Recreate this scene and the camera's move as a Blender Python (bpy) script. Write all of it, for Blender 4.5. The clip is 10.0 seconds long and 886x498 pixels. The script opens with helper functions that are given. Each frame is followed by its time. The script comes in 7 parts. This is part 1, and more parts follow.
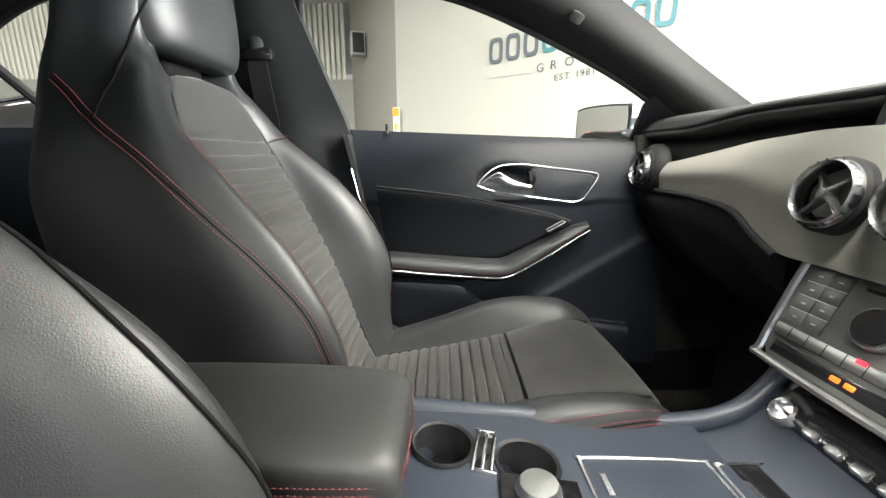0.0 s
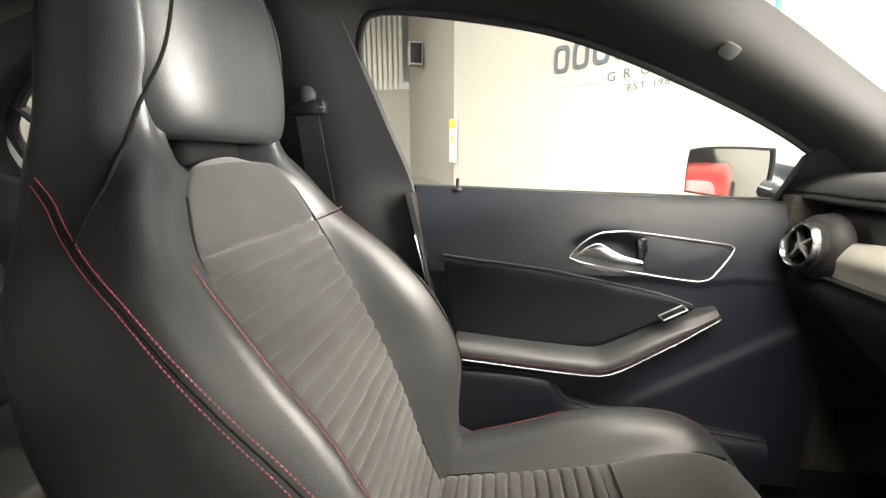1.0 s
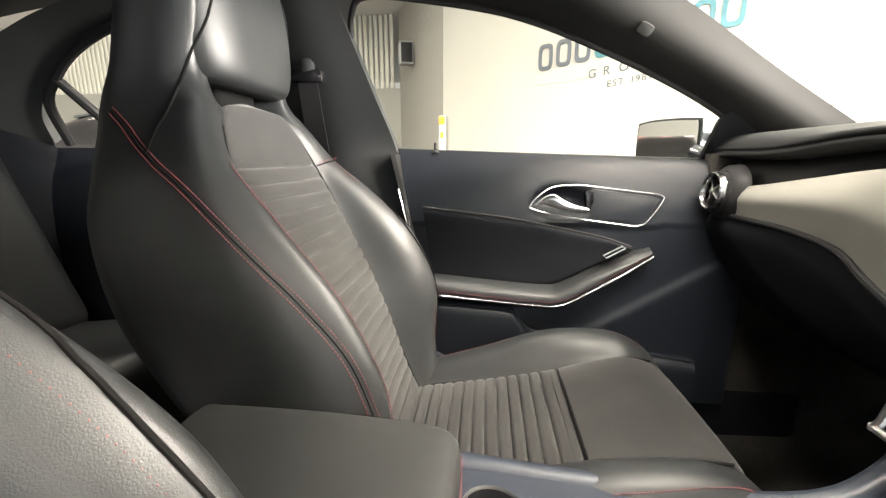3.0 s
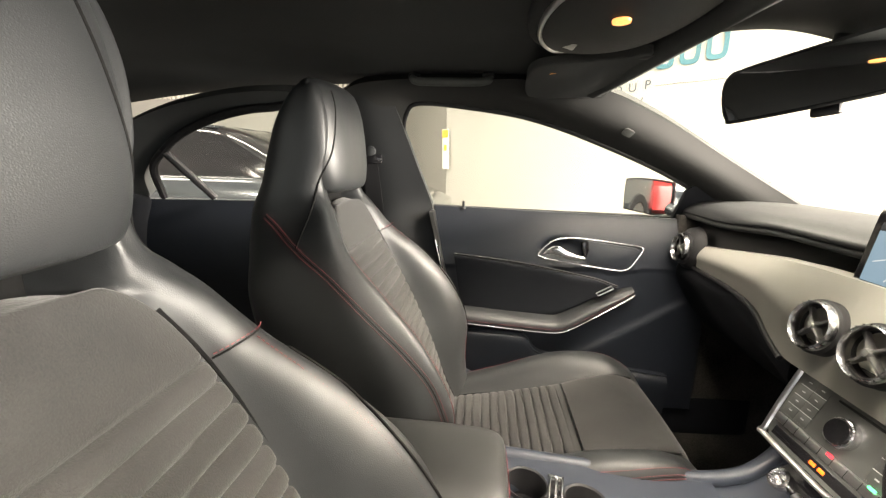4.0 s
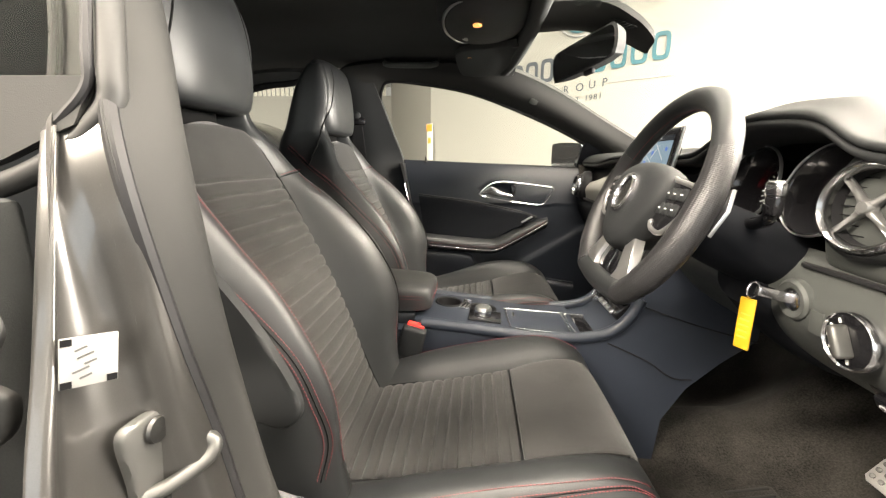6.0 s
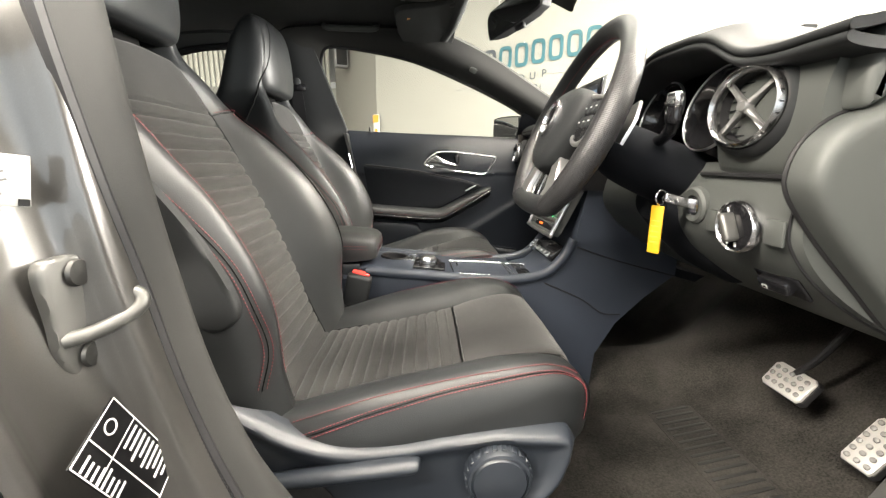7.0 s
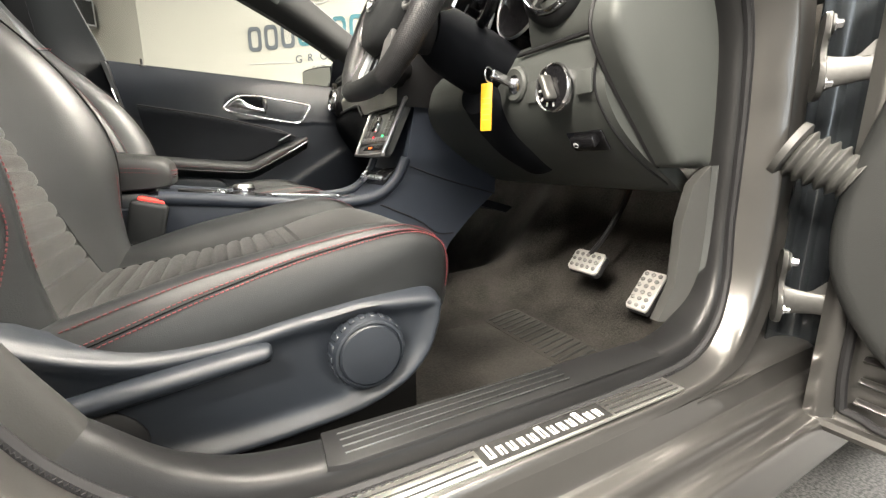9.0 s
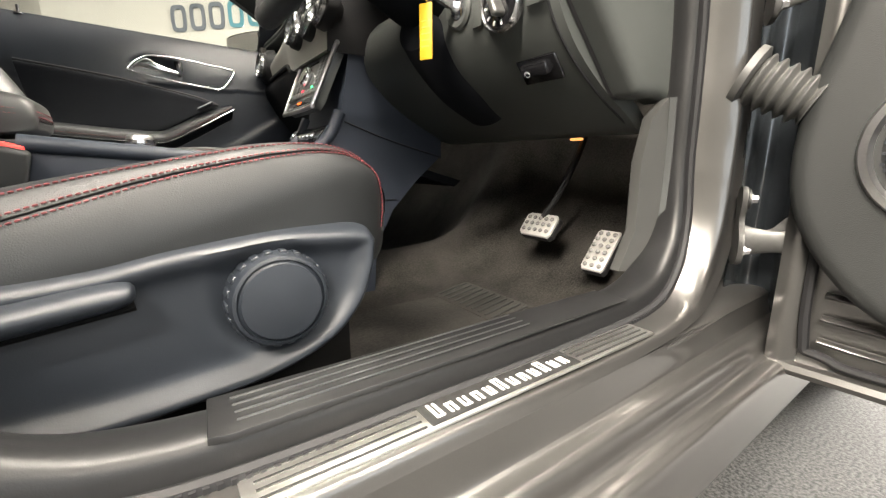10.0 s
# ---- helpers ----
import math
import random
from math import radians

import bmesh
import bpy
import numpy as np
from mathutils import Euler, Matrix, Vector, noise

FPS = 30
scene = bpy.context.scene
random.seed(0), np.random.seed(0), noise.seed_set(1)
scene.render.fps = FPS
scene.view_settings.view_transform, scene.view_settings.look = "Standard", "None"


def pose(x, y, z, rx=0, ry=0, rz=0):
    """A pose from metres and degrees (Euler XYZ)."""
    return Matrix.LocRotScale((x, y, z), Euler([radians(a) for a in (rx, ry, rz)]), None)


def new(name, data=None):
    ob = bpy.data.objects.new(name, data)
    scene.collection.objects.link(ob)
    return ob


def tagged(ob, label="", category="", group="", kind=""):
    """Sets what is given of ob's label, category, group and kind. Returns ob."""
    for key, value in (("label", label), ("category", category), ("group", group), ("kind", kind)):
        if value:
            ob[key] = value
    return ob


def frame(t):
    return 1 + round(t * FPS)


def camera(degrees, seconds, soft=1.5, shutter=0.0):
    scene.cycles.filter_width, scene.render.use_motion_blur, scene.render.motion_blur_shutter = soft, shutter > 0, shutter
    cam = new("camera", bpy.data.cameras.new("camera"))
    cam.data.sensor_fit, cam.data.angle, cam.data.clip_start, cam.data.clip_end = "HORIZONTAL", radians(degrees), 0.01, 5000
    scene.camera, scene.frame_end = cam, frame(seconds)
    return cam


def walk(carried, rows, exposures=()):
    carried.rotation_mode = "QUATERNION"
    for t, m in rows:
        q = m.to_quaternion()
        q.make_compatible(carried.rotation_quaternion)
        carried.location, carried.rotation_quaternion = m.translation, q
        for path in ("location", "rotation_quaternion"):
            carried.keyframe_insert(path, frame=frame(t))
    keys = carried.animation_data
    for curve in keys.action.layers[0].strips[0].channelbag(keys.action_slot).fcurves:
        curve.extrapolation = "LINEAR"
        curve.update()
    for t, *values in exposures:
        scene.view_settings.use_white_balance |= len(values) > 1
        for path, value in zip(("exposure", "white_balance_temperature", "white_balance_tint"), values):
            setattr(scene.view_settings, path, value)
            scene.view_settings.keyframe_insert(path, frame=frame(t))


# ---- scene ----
from mathutils.bvhtree import BVHTree

cam = camera(94.7, 10.0, soft=1.3)
METRES, EYE, TILT, LEAN, TURN = 2.1, 0.92, -13.0, 0.0, 0.0
ROWS = [
    (0.0, 0.0, 0.0, 0.0, 0.0, 0.0, 0.0),
    (0.5, -0.0174, 0.074, 0.0251, 4.43, 0.28, -0.9),
    (1.0, -0.0325, 0.0903, 0.0806, 6.94, 0.32, -1.5),
    (1.5, -0.0362, 0.0887, 0.0932, 7.91, 0.43, -1.73),
    (2.0, -0.0216, 0.0875, 0.0653, 7.6, 0.59, -1.58),
    (2.5, 0.0051, 0.0697, 0.0172, 6.68, 0.72, -1.3),
    (4.0, -0.0424, -0.1106, 0.0789, 5.27, 0.37, -1.56),
    (4.5, -0.0364, -0.1748, 0.095, 6.26, 0.42, -1.71),
    (5.0, 0.003, -0.2407, 0.0632, 6.74, 0.57, -1.94),
    (5.5, 0.0329, -0.2943, 0.0124, 6.0, 0.64, -1.76),
    (6.0, 0.0302, -0.3287, -0.0464, 4.1, 0.79, -1.4),
    (7.5, 0.045, -0.3336, -0.1358, -7.85, 0.7, 1.66),
    (8.0, 0.0378, -0.3156, -0.1656, -14.43, 0.49, 3.26),
    (8.5, 0.026, -0.3089, -0.1831, -21.55, -0.06, 4.9),
    (9.0, 0.0228, -0.3021, -0.2001, -27.8, -0.72, 6.19),
    (9.5, 0.0392, -0.2742, -0.2254, -32.19, -1.19, 7.13),
    (10.0, 0.0477, -0.2646, -0.2408, -34.69, -1.57, 7.69),
]
walk(cam, [(t, pose(0, 0, EYE, TILT, LEAN, TURN) @ pose(METRES * x, METRES * y, METRES * z, 90 + pitch, roll, yaw)) for t, x, y, z, yaw, pitch, roll in ROWS],
     [(0.0, 0.87, 6350, 8), (0.5, 1.1, 6550, 10), (1.0, 1.2, 6850, 11), (2.7, 1.2, 6850, 11), (4.5, 1.0, 7350, 12), (6.0, 0.7, 7100, 11), (7.5, 0.8, 6700, 9), (8.5, 0.9, 6750, 9), (10.0, 0.86, 6800, 10)])

# ---- light ----
world = bpy.data.worlds.new("world")
scene.world = world
world.use_nodes = True
world.node_tree.nodes["Background"].inputs[0].default_value = (1.0, 0.97, 0.92, 1)
world.node_tree.nodes["Background"].inputs[1].default_value = 0.25
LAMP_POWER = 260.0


# ---- materials ----
def material(name, colour, rough=0.5, metal=0.0, grain=0.0, scale=300.0, vary=0.12, broad=6.0, bump=0.0, sheen=0.0, coat=0.0, emit=0.0, spec=0.5, kind="noise", trans=0.0, hard=0.0):
    """A surface with fine grain and a broad unevenness in colour and gloss, at real-world size."""
    m = bpy.data.materials.new(name)
    m.use_nodes = True
    nodes, links = m.node_tree.nodes, m.node_tree.links
    b = nodes["Principled BSDF"]
    b.inputs["Roughness"].default_value = rough
    b.inputs["Metallic"].default_value = metal
    b.inputs["Specular IOR Level"].default_value = spec
    b.inputs["Sheen Weight"].default_value = sheen
    b.inputs["Coat Weight"].default_value = coat
    b.inputs["Transmission Weight"].default_value = trans
    if emit:
        b.inputs["Emission Color"].default_value = (*colour, 1)
        b.inputs["Emission Strength"].default_value = emit
    at = nodes.new("ShaderNodeTexCoord")
    wide = nodes.new("ShaderNodeTexNoise")
    wide.inputs["Scale"].default_value, wide.inputs["Detail"].default_value = broad, 4
    links.new(at.outputs["Object"], wide.inputs["Vector"])
    if kind == "dots":
        fine = nodes.new("ShaderNodeTexVoronoi")
        fine.inputs["Scale"].default_value, fine.inputs["Randomness"].default_value = scale, 0.25
        height = fine.outputs["Distance"]
    elif kind == "leather":
        fine = nodes.new("ShaderNodeTexVoronoi")
        fine.feature = "DISTANCE_TO_EDGE"
        fine.inputs["Scale"].default_value = scale
        height = fine.outputs["Distance"]
    else:
        fine = nodes.new("ShaderNodeTexNoise")
        fine.inputs["Scale"].default_value, fine.inputs["Detail"].default_value = scale, 3
        height = fine.outputs["Fac"]
    links.new(at.outputs["Object"], fine.inputs["Vector"])
    both = nodes.new("ShaderNodeMath")
    both.operation = "MULTIPLY_ADD"
    both.inputs[1].default_value = grain
    links.new(height, both.inputs[0])
    links.new(wide.outputs["Fac"], both.inputs[2])
    ramp = nodes.new("ShaderNodeMapRange")
    mid, half = 0.5 + grain * 0.5, (0.2 + grain * 0.2) * (1 - hard)
    ramp.inputs["From Min"].default_value, ramp.inputs["From Max"].default_value = mid - half, mid + half
    ramp.inputs["To Min"].default_value, ramp.inputs["To Max"].default_value = 1 - vary, 1 + vary
    links.new(both.outputs[0], ramp.inputs["Value"])
    tint = nodes.new("ShaderNodeVectorMath")
    tint.operation = "SCALE"
    tint.inputs[0].default_value = colour
    links.new(ramp.outputs[0], tint.inputs["Scale"])
    links.new(tint.outputs[0], b.inputs["Base Color"])
    gloss = nodes.new("ShaderNodeMapRange")
    gloss.inputs["To Min"].default_value, gloss.inputs["To Max"].default_value = max(0.02, rough * 0.85), min(1.0, rough * 1.15)
    links.new(wide.outputs["Fac"], gloss.inputs["Value"])
    links.new(gloss.outputs[0], b.inputs["Roughness"])
    if bump:
        relief = nodes.new("ShaderNodeBump")
        relief.inputs["Strength"].default_value, relief.inputs["Distance"].default_value = bump, 0.001
        links.new(height, relief.inputs["Height"])
        links.new(relief.outputs[0], b.inputs["Normal"])
    return m


LEATHER = material("black_leather", (0.0175, 0.0190, 0.0200), 0.45, kind="leather", scale=520, grain=0.35, vary=0.22, bump=0.24, broad=9, spec=0.42)
SUEDE = material("grey_suede", (0.0158, 0.0155, 0.0149), 0.95, grain=0.5, scale=650, vary=0.85, broad=11, bump=0.6, sheen=0.15)
SOFT = material("soft_black_plastic", (0.0155, 0.0168, 0.0178), 0.62, kind="leather", scale=700, grain=0.2, vary=0.14, bump=0.25, spec=0.25)
HARD = material("grained_dark_plastic", (0.0088, 0.0110, 0.0155), 0.42, kind="leather", scale=900, grain=0.2, vary=0.08, bump=0.2, spec=0.35)
SHIELD = material("smooth_dark_plastic", (0.0135, 0.0165, 0.0215), 0.4, scale=900, grain=0.2, vary=0.08, bump=0.12, spec=0.42)
CONSOLE = material("satin_console_plastic", (0.0215, 0.0265, 0.037), 0.44, scale=900, grain=0.2, vary=0.1, bump=0.12, spec=0.38)
PILLAR = material("grey_pillar_plastic", (0.021, 0.0212, 0.0205), 0.75, scale=900, grain=0.2, vary=0.08, bump=0.15, spec=0.22)
GLOSS = material("gloss_black", (0.008, 0.008, 0.009), 0.12, vary=0.1)
LINER = material("black_headliner", (0.052, 0.055, 0.055), 0.95, scale=900, grain=0.5, vary=0.2, bump=0.2, spec=0.15)
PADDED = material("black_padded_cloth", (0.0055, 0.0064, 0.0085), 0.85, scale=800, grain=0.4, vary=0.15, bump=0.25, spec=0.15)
BOOTGREY = material("grey_rubber_seal", (0.022, 0.022, 0.0215), 0.6, scale=300, grain=0.3, vary=0.15, spec=0.3)
SILLTRIM = material("dark_sill_plastic", (0.0085, 0.0086, 0.0090), 0.4, scale=900, grain=0.2, vary=0.1, bump=0.15, spec=0.4)
# Loop grain, plus broad blotches standing in for patches of light on the carpet.
CARPET = material("black_carpet", (0.027, 0.025, 0.0225), 1.0, scale=240, grain=0.8, vary=0.95, broad=7, bump=0.9, sheen=0.06, spec=0.1)
# Near-black for seams, and for shade in creases, the lever slot and under seats.
SEAM = material("black_seam_and_shade", (0.005, 0.005, 0.005), 0.9, vary=0.15, spec=0.1)
RUBBER = material("black_rubber", (0.010, 0.010, 0.011), 0.6, scale=200, grain=0.2, vary=0.15, spec=0.3)
DASHGREY = material("grey_green_dash_plastic", (0.054, 0.058, 0.055), 0.5, kind="leather", scale=800, grain=0.2, vary=0.08, bump=0.25, spec=0.35)
PLATE = material("bright_sill_steel", (0.78, 0.77, 0.74), 0.3, 1.0, scale=300, grain=0.4, vary=0.1)
SATIN = material("satin_silver", (0.48, 0.48, 0.475), 0.34, 0.9, vary=0.06)
CHROME = material("satin_chrome", (0.72, 0.72, 0.74), 0.22, 1.0, vary=0.05)
ALU = material("brushed_aluminium", (0.55, 0.55, 0.55), 0.3, 1.0, scale=400, grain=0.4, vary=0.12)
STEEL = material("bare_steel", (0.095, 0.095, 0.093), 0.5, 1.0, scale=120, grain=0.6, vary=0.25, bump=0.1)
TRIM = material("matt_silver_trim", (0.29, 0.287, 0.258), 0.45, 0.3, scale=700, grain=0.4, vary=0.08)
PAINT = material("grey_metallic_paint", (0.11, 0.107, 0.103), 0.29, 0.8, scale=1500, grain=0.8, vary=0.14, coat=0.7)
RED = material("red_thread", (0.125, 0.021, 0.025), 0.7, vary=0.2)
REDBUTTON = material("red_button", (0.75, 0.05, 0.04), 0.4)
YELLOW = material("yellow_tag", (0.44, 0.25, 0.012), 0.45)
WHITE = material("white_mark", (0.62, 0.62, 0.61), 0.5)
GREYMARK = material("grey_mark", (0.35, 0.35, 0.36), 0.5)
WALL = material("cream_wall_paint", (0.325, 0.317, 0.290), 0.75, scale=60, grain=0.4, vary=0.03, broad=1.2, bump=0.05)
PANEL = material("cream_steel_cladding", (0.62, 0.60, 0.53), 0.5, scale=60, grain=0.4, vary=0.05)
TEAL = material("teal_sign_letters", (0.03, 0.12, 0.15), 0.45)
SLATE = material("grey_sign_letters", (0.055, 0.065, 0.08), 0.5)
FLOOR = material("speckled_grey_carpet", (0.019, 0.0186, 0.0182), 1.0, scale=170, grain=6.0, vary=0.97, bump=0.9, broad=45, hard=0.45)
CEILING = material("white_ceiling", (0.75, 0.74, 0.71), 0.8, vary=0.04)
LIGHT = material("lamp_panel", (1.0, 0.96, 0.90), 0.5, emit=9.0)
ORANGE = material("orange_sign", (0.75, 0.30, 0.04), 0.5)
ORANGELIT = material("orange_lit_digits", (1.0, 0.13, 0.015), 0.4, emit=0.5)
GREENLIT = material("green_lit_lamp", (0.05, 0.9, 0.25), 0.4, emit=1.5)
REDLIT = material("red_lit_dial", (0.9, 0.03, 0.05), 0.4, emit=0.7)
AMBER = material("amber_map_light", (1.0, 0.40, 0.12), 0.4, emit=0.9)


def lit(name, colour, strength):
    """A dark glossy surface that gives off its own light."""
    m = material(name, (0.01, 0.01, 0.012), 0.12, vary=0.02)
    b = m.node_tree.nodes["Principled BSDF"]
    b.inputs["Emission Color"].default_value = (*colour, 1)
    b.inputs["Emission Strength"].default_value = strength
    return m


SCREENBLUE = lit("map_screen_glow", (0.30, 0.46, 0.60), 0.42)
SCREENDARK = lit("screen_bar", (0.04, 0.05, 0.06), 0.3)
MAPWHITE = lit("map_label_glow", (0.75, 0.82, 0.85), 0.5)
MAPBLUE = lit("map_mark_glow", (0.08, 0.18, 0.60), 0.6)
MIRROR = material("mirror_glass", (0.85, 0.86, 0.86), 0.02, 1.0, vary=0.01)
PEDAL = material("pedal_steel", (0.56, 0.55, 0.53), 0.4, 0.55, vary=0.1)
STRIKER = material("grey_zinc", (0.125, 0.125, 0.12), 0.45, 0.7, vary=0.15)
CARDARK = material("dark_car_paint", (0.03, 0.035, 0.04), 0.2, 0.3, coat=1.0)
REDPAINT = material("red_car_paint", (0.36, 0.02, 0.02), 0.3, coat=0.8)


def glass_material():
    m = bpy.data.materials.new("window_glass")
    m.use_nodes = True
    nodes, links = m.node_tree.nodes, m.node_tree.links
    nodes.remove(nodes["Principled BSDF"])
    clear, shine, mix, weight, curve = (nodes.new(k) for k in ("ShaderNodeBsdfTransparent", "ShaderNodeBsdfGlossy", "ShaderNodeMixShader", "ShaderNodeLayerWeight", "ShaderNodeMath"))
    clear.inputs[0].default_value = (0.96, 0.98, 0.965, 1)
    shine.inputs["Roughness"].default_value = 0.02
    curve.operation = "POWER"
    curve.inputs[1].default_value = 5.0
    scale = nodes.new("ShaderNodeMath")
    scale.operation = "MULTIPLY_ADD"
    scale.inputs[1].default_value, scale.inputs[2].default_value = 0.5, 0.02
    links.new(weight.outputs["Facing"], curve.inputs[0])
    links.new(curve.outputs[0], scale.inputs[0])
    links.new(scale.outputs[0], mix.inputs[0])
    links.new(clear.outputs[0], mix.inputs[1])
    links.new(shine.outputs[0], mix.inputs[2])
    links.new(mix.outputs[0], nodes["Material Output"].inputs[0])
    return m


GLASS = glass_material()


# ---- shapes ----
def link(name, bm, mat, parent=None, label="", smooth=True, angle=40):
    bmesh.ops.recalc_face_normals(bm, faces=bm.faces)
    me = bpy.data.meshes.new(name)
    bm.to_mesh(me)
    bm.free()
    for p in me.polygons:
        p.use_smooth = smooth
    if smooth:
        me.set_sharp_from_angle(angle=radians(angle))
    me.materials.append(mat)
    ob = new(name, me)
    if parent:
        ob.parent = parent
    if label:
        ob["label"] = label
    return ob


def part(name, bm, mat, parent, label="", **more):
    return link(name, bm, mat, parent, label, **more)


def thing(name, label, category, at=(0, 0, 0), group="", kind=""):
    ob = new(name)
    ob.empty_display_size = 0.05
    ob.location = at
    return tagged(ob, label, category, group, kind)


def single(name, bm, mat, label, category, group="", kind="", **more):
    return tagged(link(name, bm, mat, **more), label, category, group, kind)


def smooth_line(pts, n, closed=False):
    """n points along a smooth curve through pts."""
    pts = [Vector(p) for p in pts]
    k = len(pts)
    spans = k if closed else k - 1
    out = []
    for i in range(n):
        u = spans * i / (n if closed else n - 1)
        j = min(int(u), spans - 1)
        f = u - j
        if closed:
            a, b, c, d = (pts[(j + q) % k] for q in (-1, 0, 1, 2))
        else:
            b, c = pts[j], pts[j + 1]
            a = pts[j - 1] if j else b + (b - c)
            d = pts[j + 2] if j + 2 < k else c + (c - b)
        out.append(0.5 * ((2 * b) + (c - a) * f + (2 * a - 5 * b + 4 * c - d) * f * f + (3 * b - a - 3 * c + d) * f ** 3))
    return out


def sheet(rows, wrap=False, bm=None):
    """Faces between rows of points; wrap closes each row."""
    bm = bm or bmesh.new()
    v = [[bm.verts.new(p) for p in row] for row in rows]
    n = len(v[0])
    for a, b in zip(v, v[1:]):
        for i in range(n if wrap else n - 1):
            j = (i + 1) % n
            bm.faces.new((a[i], a[j], b[j], b[i]))
    return bm, v


def loft(sections, around=40, along=40, caps=True, wrap=True, bend=None):
    """A smooth skin through closed (wrap) or open sections."""
    rings = [smooth_line(s, around, wrap) for s in sections]
    columns = [smooth_line([r[i] for r in rings], along) for i in range(around)]
    rows = [[columns[i][j] for i in range(around)] for j in range(along)]
    if bend:
        rows = [[bend(p) for p in row] for row in rows]
    bm, v = sheet(rows, wrap)
    if caps and wrap:
        bm.faces.new(list(reversed(v[0])))
        bm.faces.new(v[-1])
    return bm


def thicken(bm, t):
    """Gives an open skin a back, set off by t along its normals, and closed edges."""
    bm.normal_update()
    verts, faces, rims = list(bm.verts), list(bm.faces), [e for e in bm.edges if e.is_boundary]
    twin = {v: bm.verts.new(v.co - v.normal * t) for v in verts}
    for f in faces:
        bm.faces.new([twin[v] for v in reversed(f.verts)])
    for e in rims:
        a, b = e.verts
        bm.faces.new((a, b, twin[b], twin[a]))
    return bm


def slab(rows, nu, nv, thick, bend=None, inset=0.0):
    """A smooth sheet through a grid of points, with a back set off by the vector thick and closed sides."""
    lines = [smooth_line(r, nu) for r in rows]
    cols = [smooth_line([l[i] for l in lines], nv) for i in range(nu)]
    front = [[cols[i][j] for i in range(nu)] for j in range(nv)]
    if bend:
        front = [[bend(p) for p in row] for row in front]
    thick = Vector(thick)
    bm, a = sheet(front)
    _, b = sheet([[p + thick for p in row] for row in front], bm=bm)
    rim = lambda g: g[0] + [r[-1] for r in g[1:]] + g[-1][-2::-1] + [r[0] for r in g[-2:0:-1]]
    ra, rb = rim(a), rim(b)
    for i in range(len(ra)):
        j = (i + 1) % len(ra)
        bm.faces.new((ra[i], ra[j], rb[j], rb[i]))
    return bm


def tube(pts, r, n=0, seg=8, closed=False, flat=1.0, bm=None):
    """A round bar along a smooth curve through pts. r may be a list of radii along it."""
    line = smooth_line(pts, n, closed) if n else [Vector(p) for p in pts]
    k = len(line)
    rows, up = [], None
    for i, p in enumerate(line):
        a = line[(i - 1) % k] if closed or i else p
        b = line[(i + 1) % k] if closed or i < k - 1 else p
        d = (b - a).normalized()
        if up is None:
            up = d.orthogonal().normalized() if abs(d.z) > 0.95 else (Vector((0, 0, 1)) - d * d.z).normalized()
        up = (up - d * up.dot(d)).normalized()
        side = d.cross(up)
        rr = r[min(len(r) - 1, i * len(r) // k)] if isinstance(r, (list, tuple)) else r
        rows.append([p + rr * (math.cos(q) * up + flat * math.sin(q) * side) for q in (2 * math.pi * s / seg for s in range(seg))])
    if closed:
        rows.append(rows[0])
    bm, v = sheet(rows, True, bm)
    if not closed:
        bm.faces.new(list(reversed(v[0])))
        bm.faces.new(v[-1])
    else:
        bmesh.ops.remove_doubles(bm, verts=v[0] + v[-1], dist=1e-6)
    return bm


def lathe(profile, seg=32, m=Matrix(), bm=None, hollow=False):
    """A turned form about z: profile of (radius, height). hollow leaves its ends open."""
    rows = [[m @ Vector((r * math.cos(a), r * math.sin(a), h)) for a in (2 * math.pi * s / seg for s in range(seg))] for r, h in profile]
    bm, v = sheet(rows, True, bm)
    if hollow:
        return bm
    if profile[0][0] > 1e-4:
        bm.faces.new(list(reversed(v[0])))
    if profile[-1][0] > 1e-4:
        bm.faces.new(v[-1])
    return bm


def join(bm, other):
    """Moves the faces of other into bm."""
    me = bpy.data.meshes.new("joined")
    other.to_mesh(me)
    other.free()
    bm.from_mesh(me)
    bpy.data.meshes.remove(me)
    return bm


def box(size, m=Matrix(), bevel=0.0, seg=2, bm=None):
    """A box about its middle with rounded edges."""
    made = bmesh.new()
    bmesh.ops.create_cube(made, size=1)
    for v in made.verts:
        v.co = Vector([c * s for c, s in zip(v.co, size)])
    if bevel:
        bmesh.ops.bevel(made, geom=list(made.edges), offset=bevel, segments=seg, affect="EDGES", profile=0.5)
    made.transform(m)
    return join(bm, made) if bm else made


def plate(outline, to3d, depth, bevel=0.0, seg=2, smooth=0):
    """A flat form from an outline of (u, v); to3d(u, v, d) places it; depth is its thickness."""
    pts = [Vector((u, v, 0)) for u, v in outline]
    if smooth:
        pts = smooth_line(pts, smooth, True)
    bm = bmesh.new()
    a = [bm.verts.new((p.x, p.y, 0)) for p in pts]
    f = bm.faces.new(a)
    made = bmesh.ops.extrude_face_region(bm, geom=[f])["geom"]
    top = [v for v in made if isinstance(v, bmesh.types.BMVert)]
    for v in top:
        v.co.z = depth
    if bevel:
        edges = [e for e in bm.edges if e.verts[0] in top and e.verts[1] in top]
        bmesh.ops.bevel(bm, geom=edges, offset=bevel, segments=seg, affect="EDGES", profile=0.5)
    for v in bm.verts:
        v.co = to3d(*v.co)
    return bm


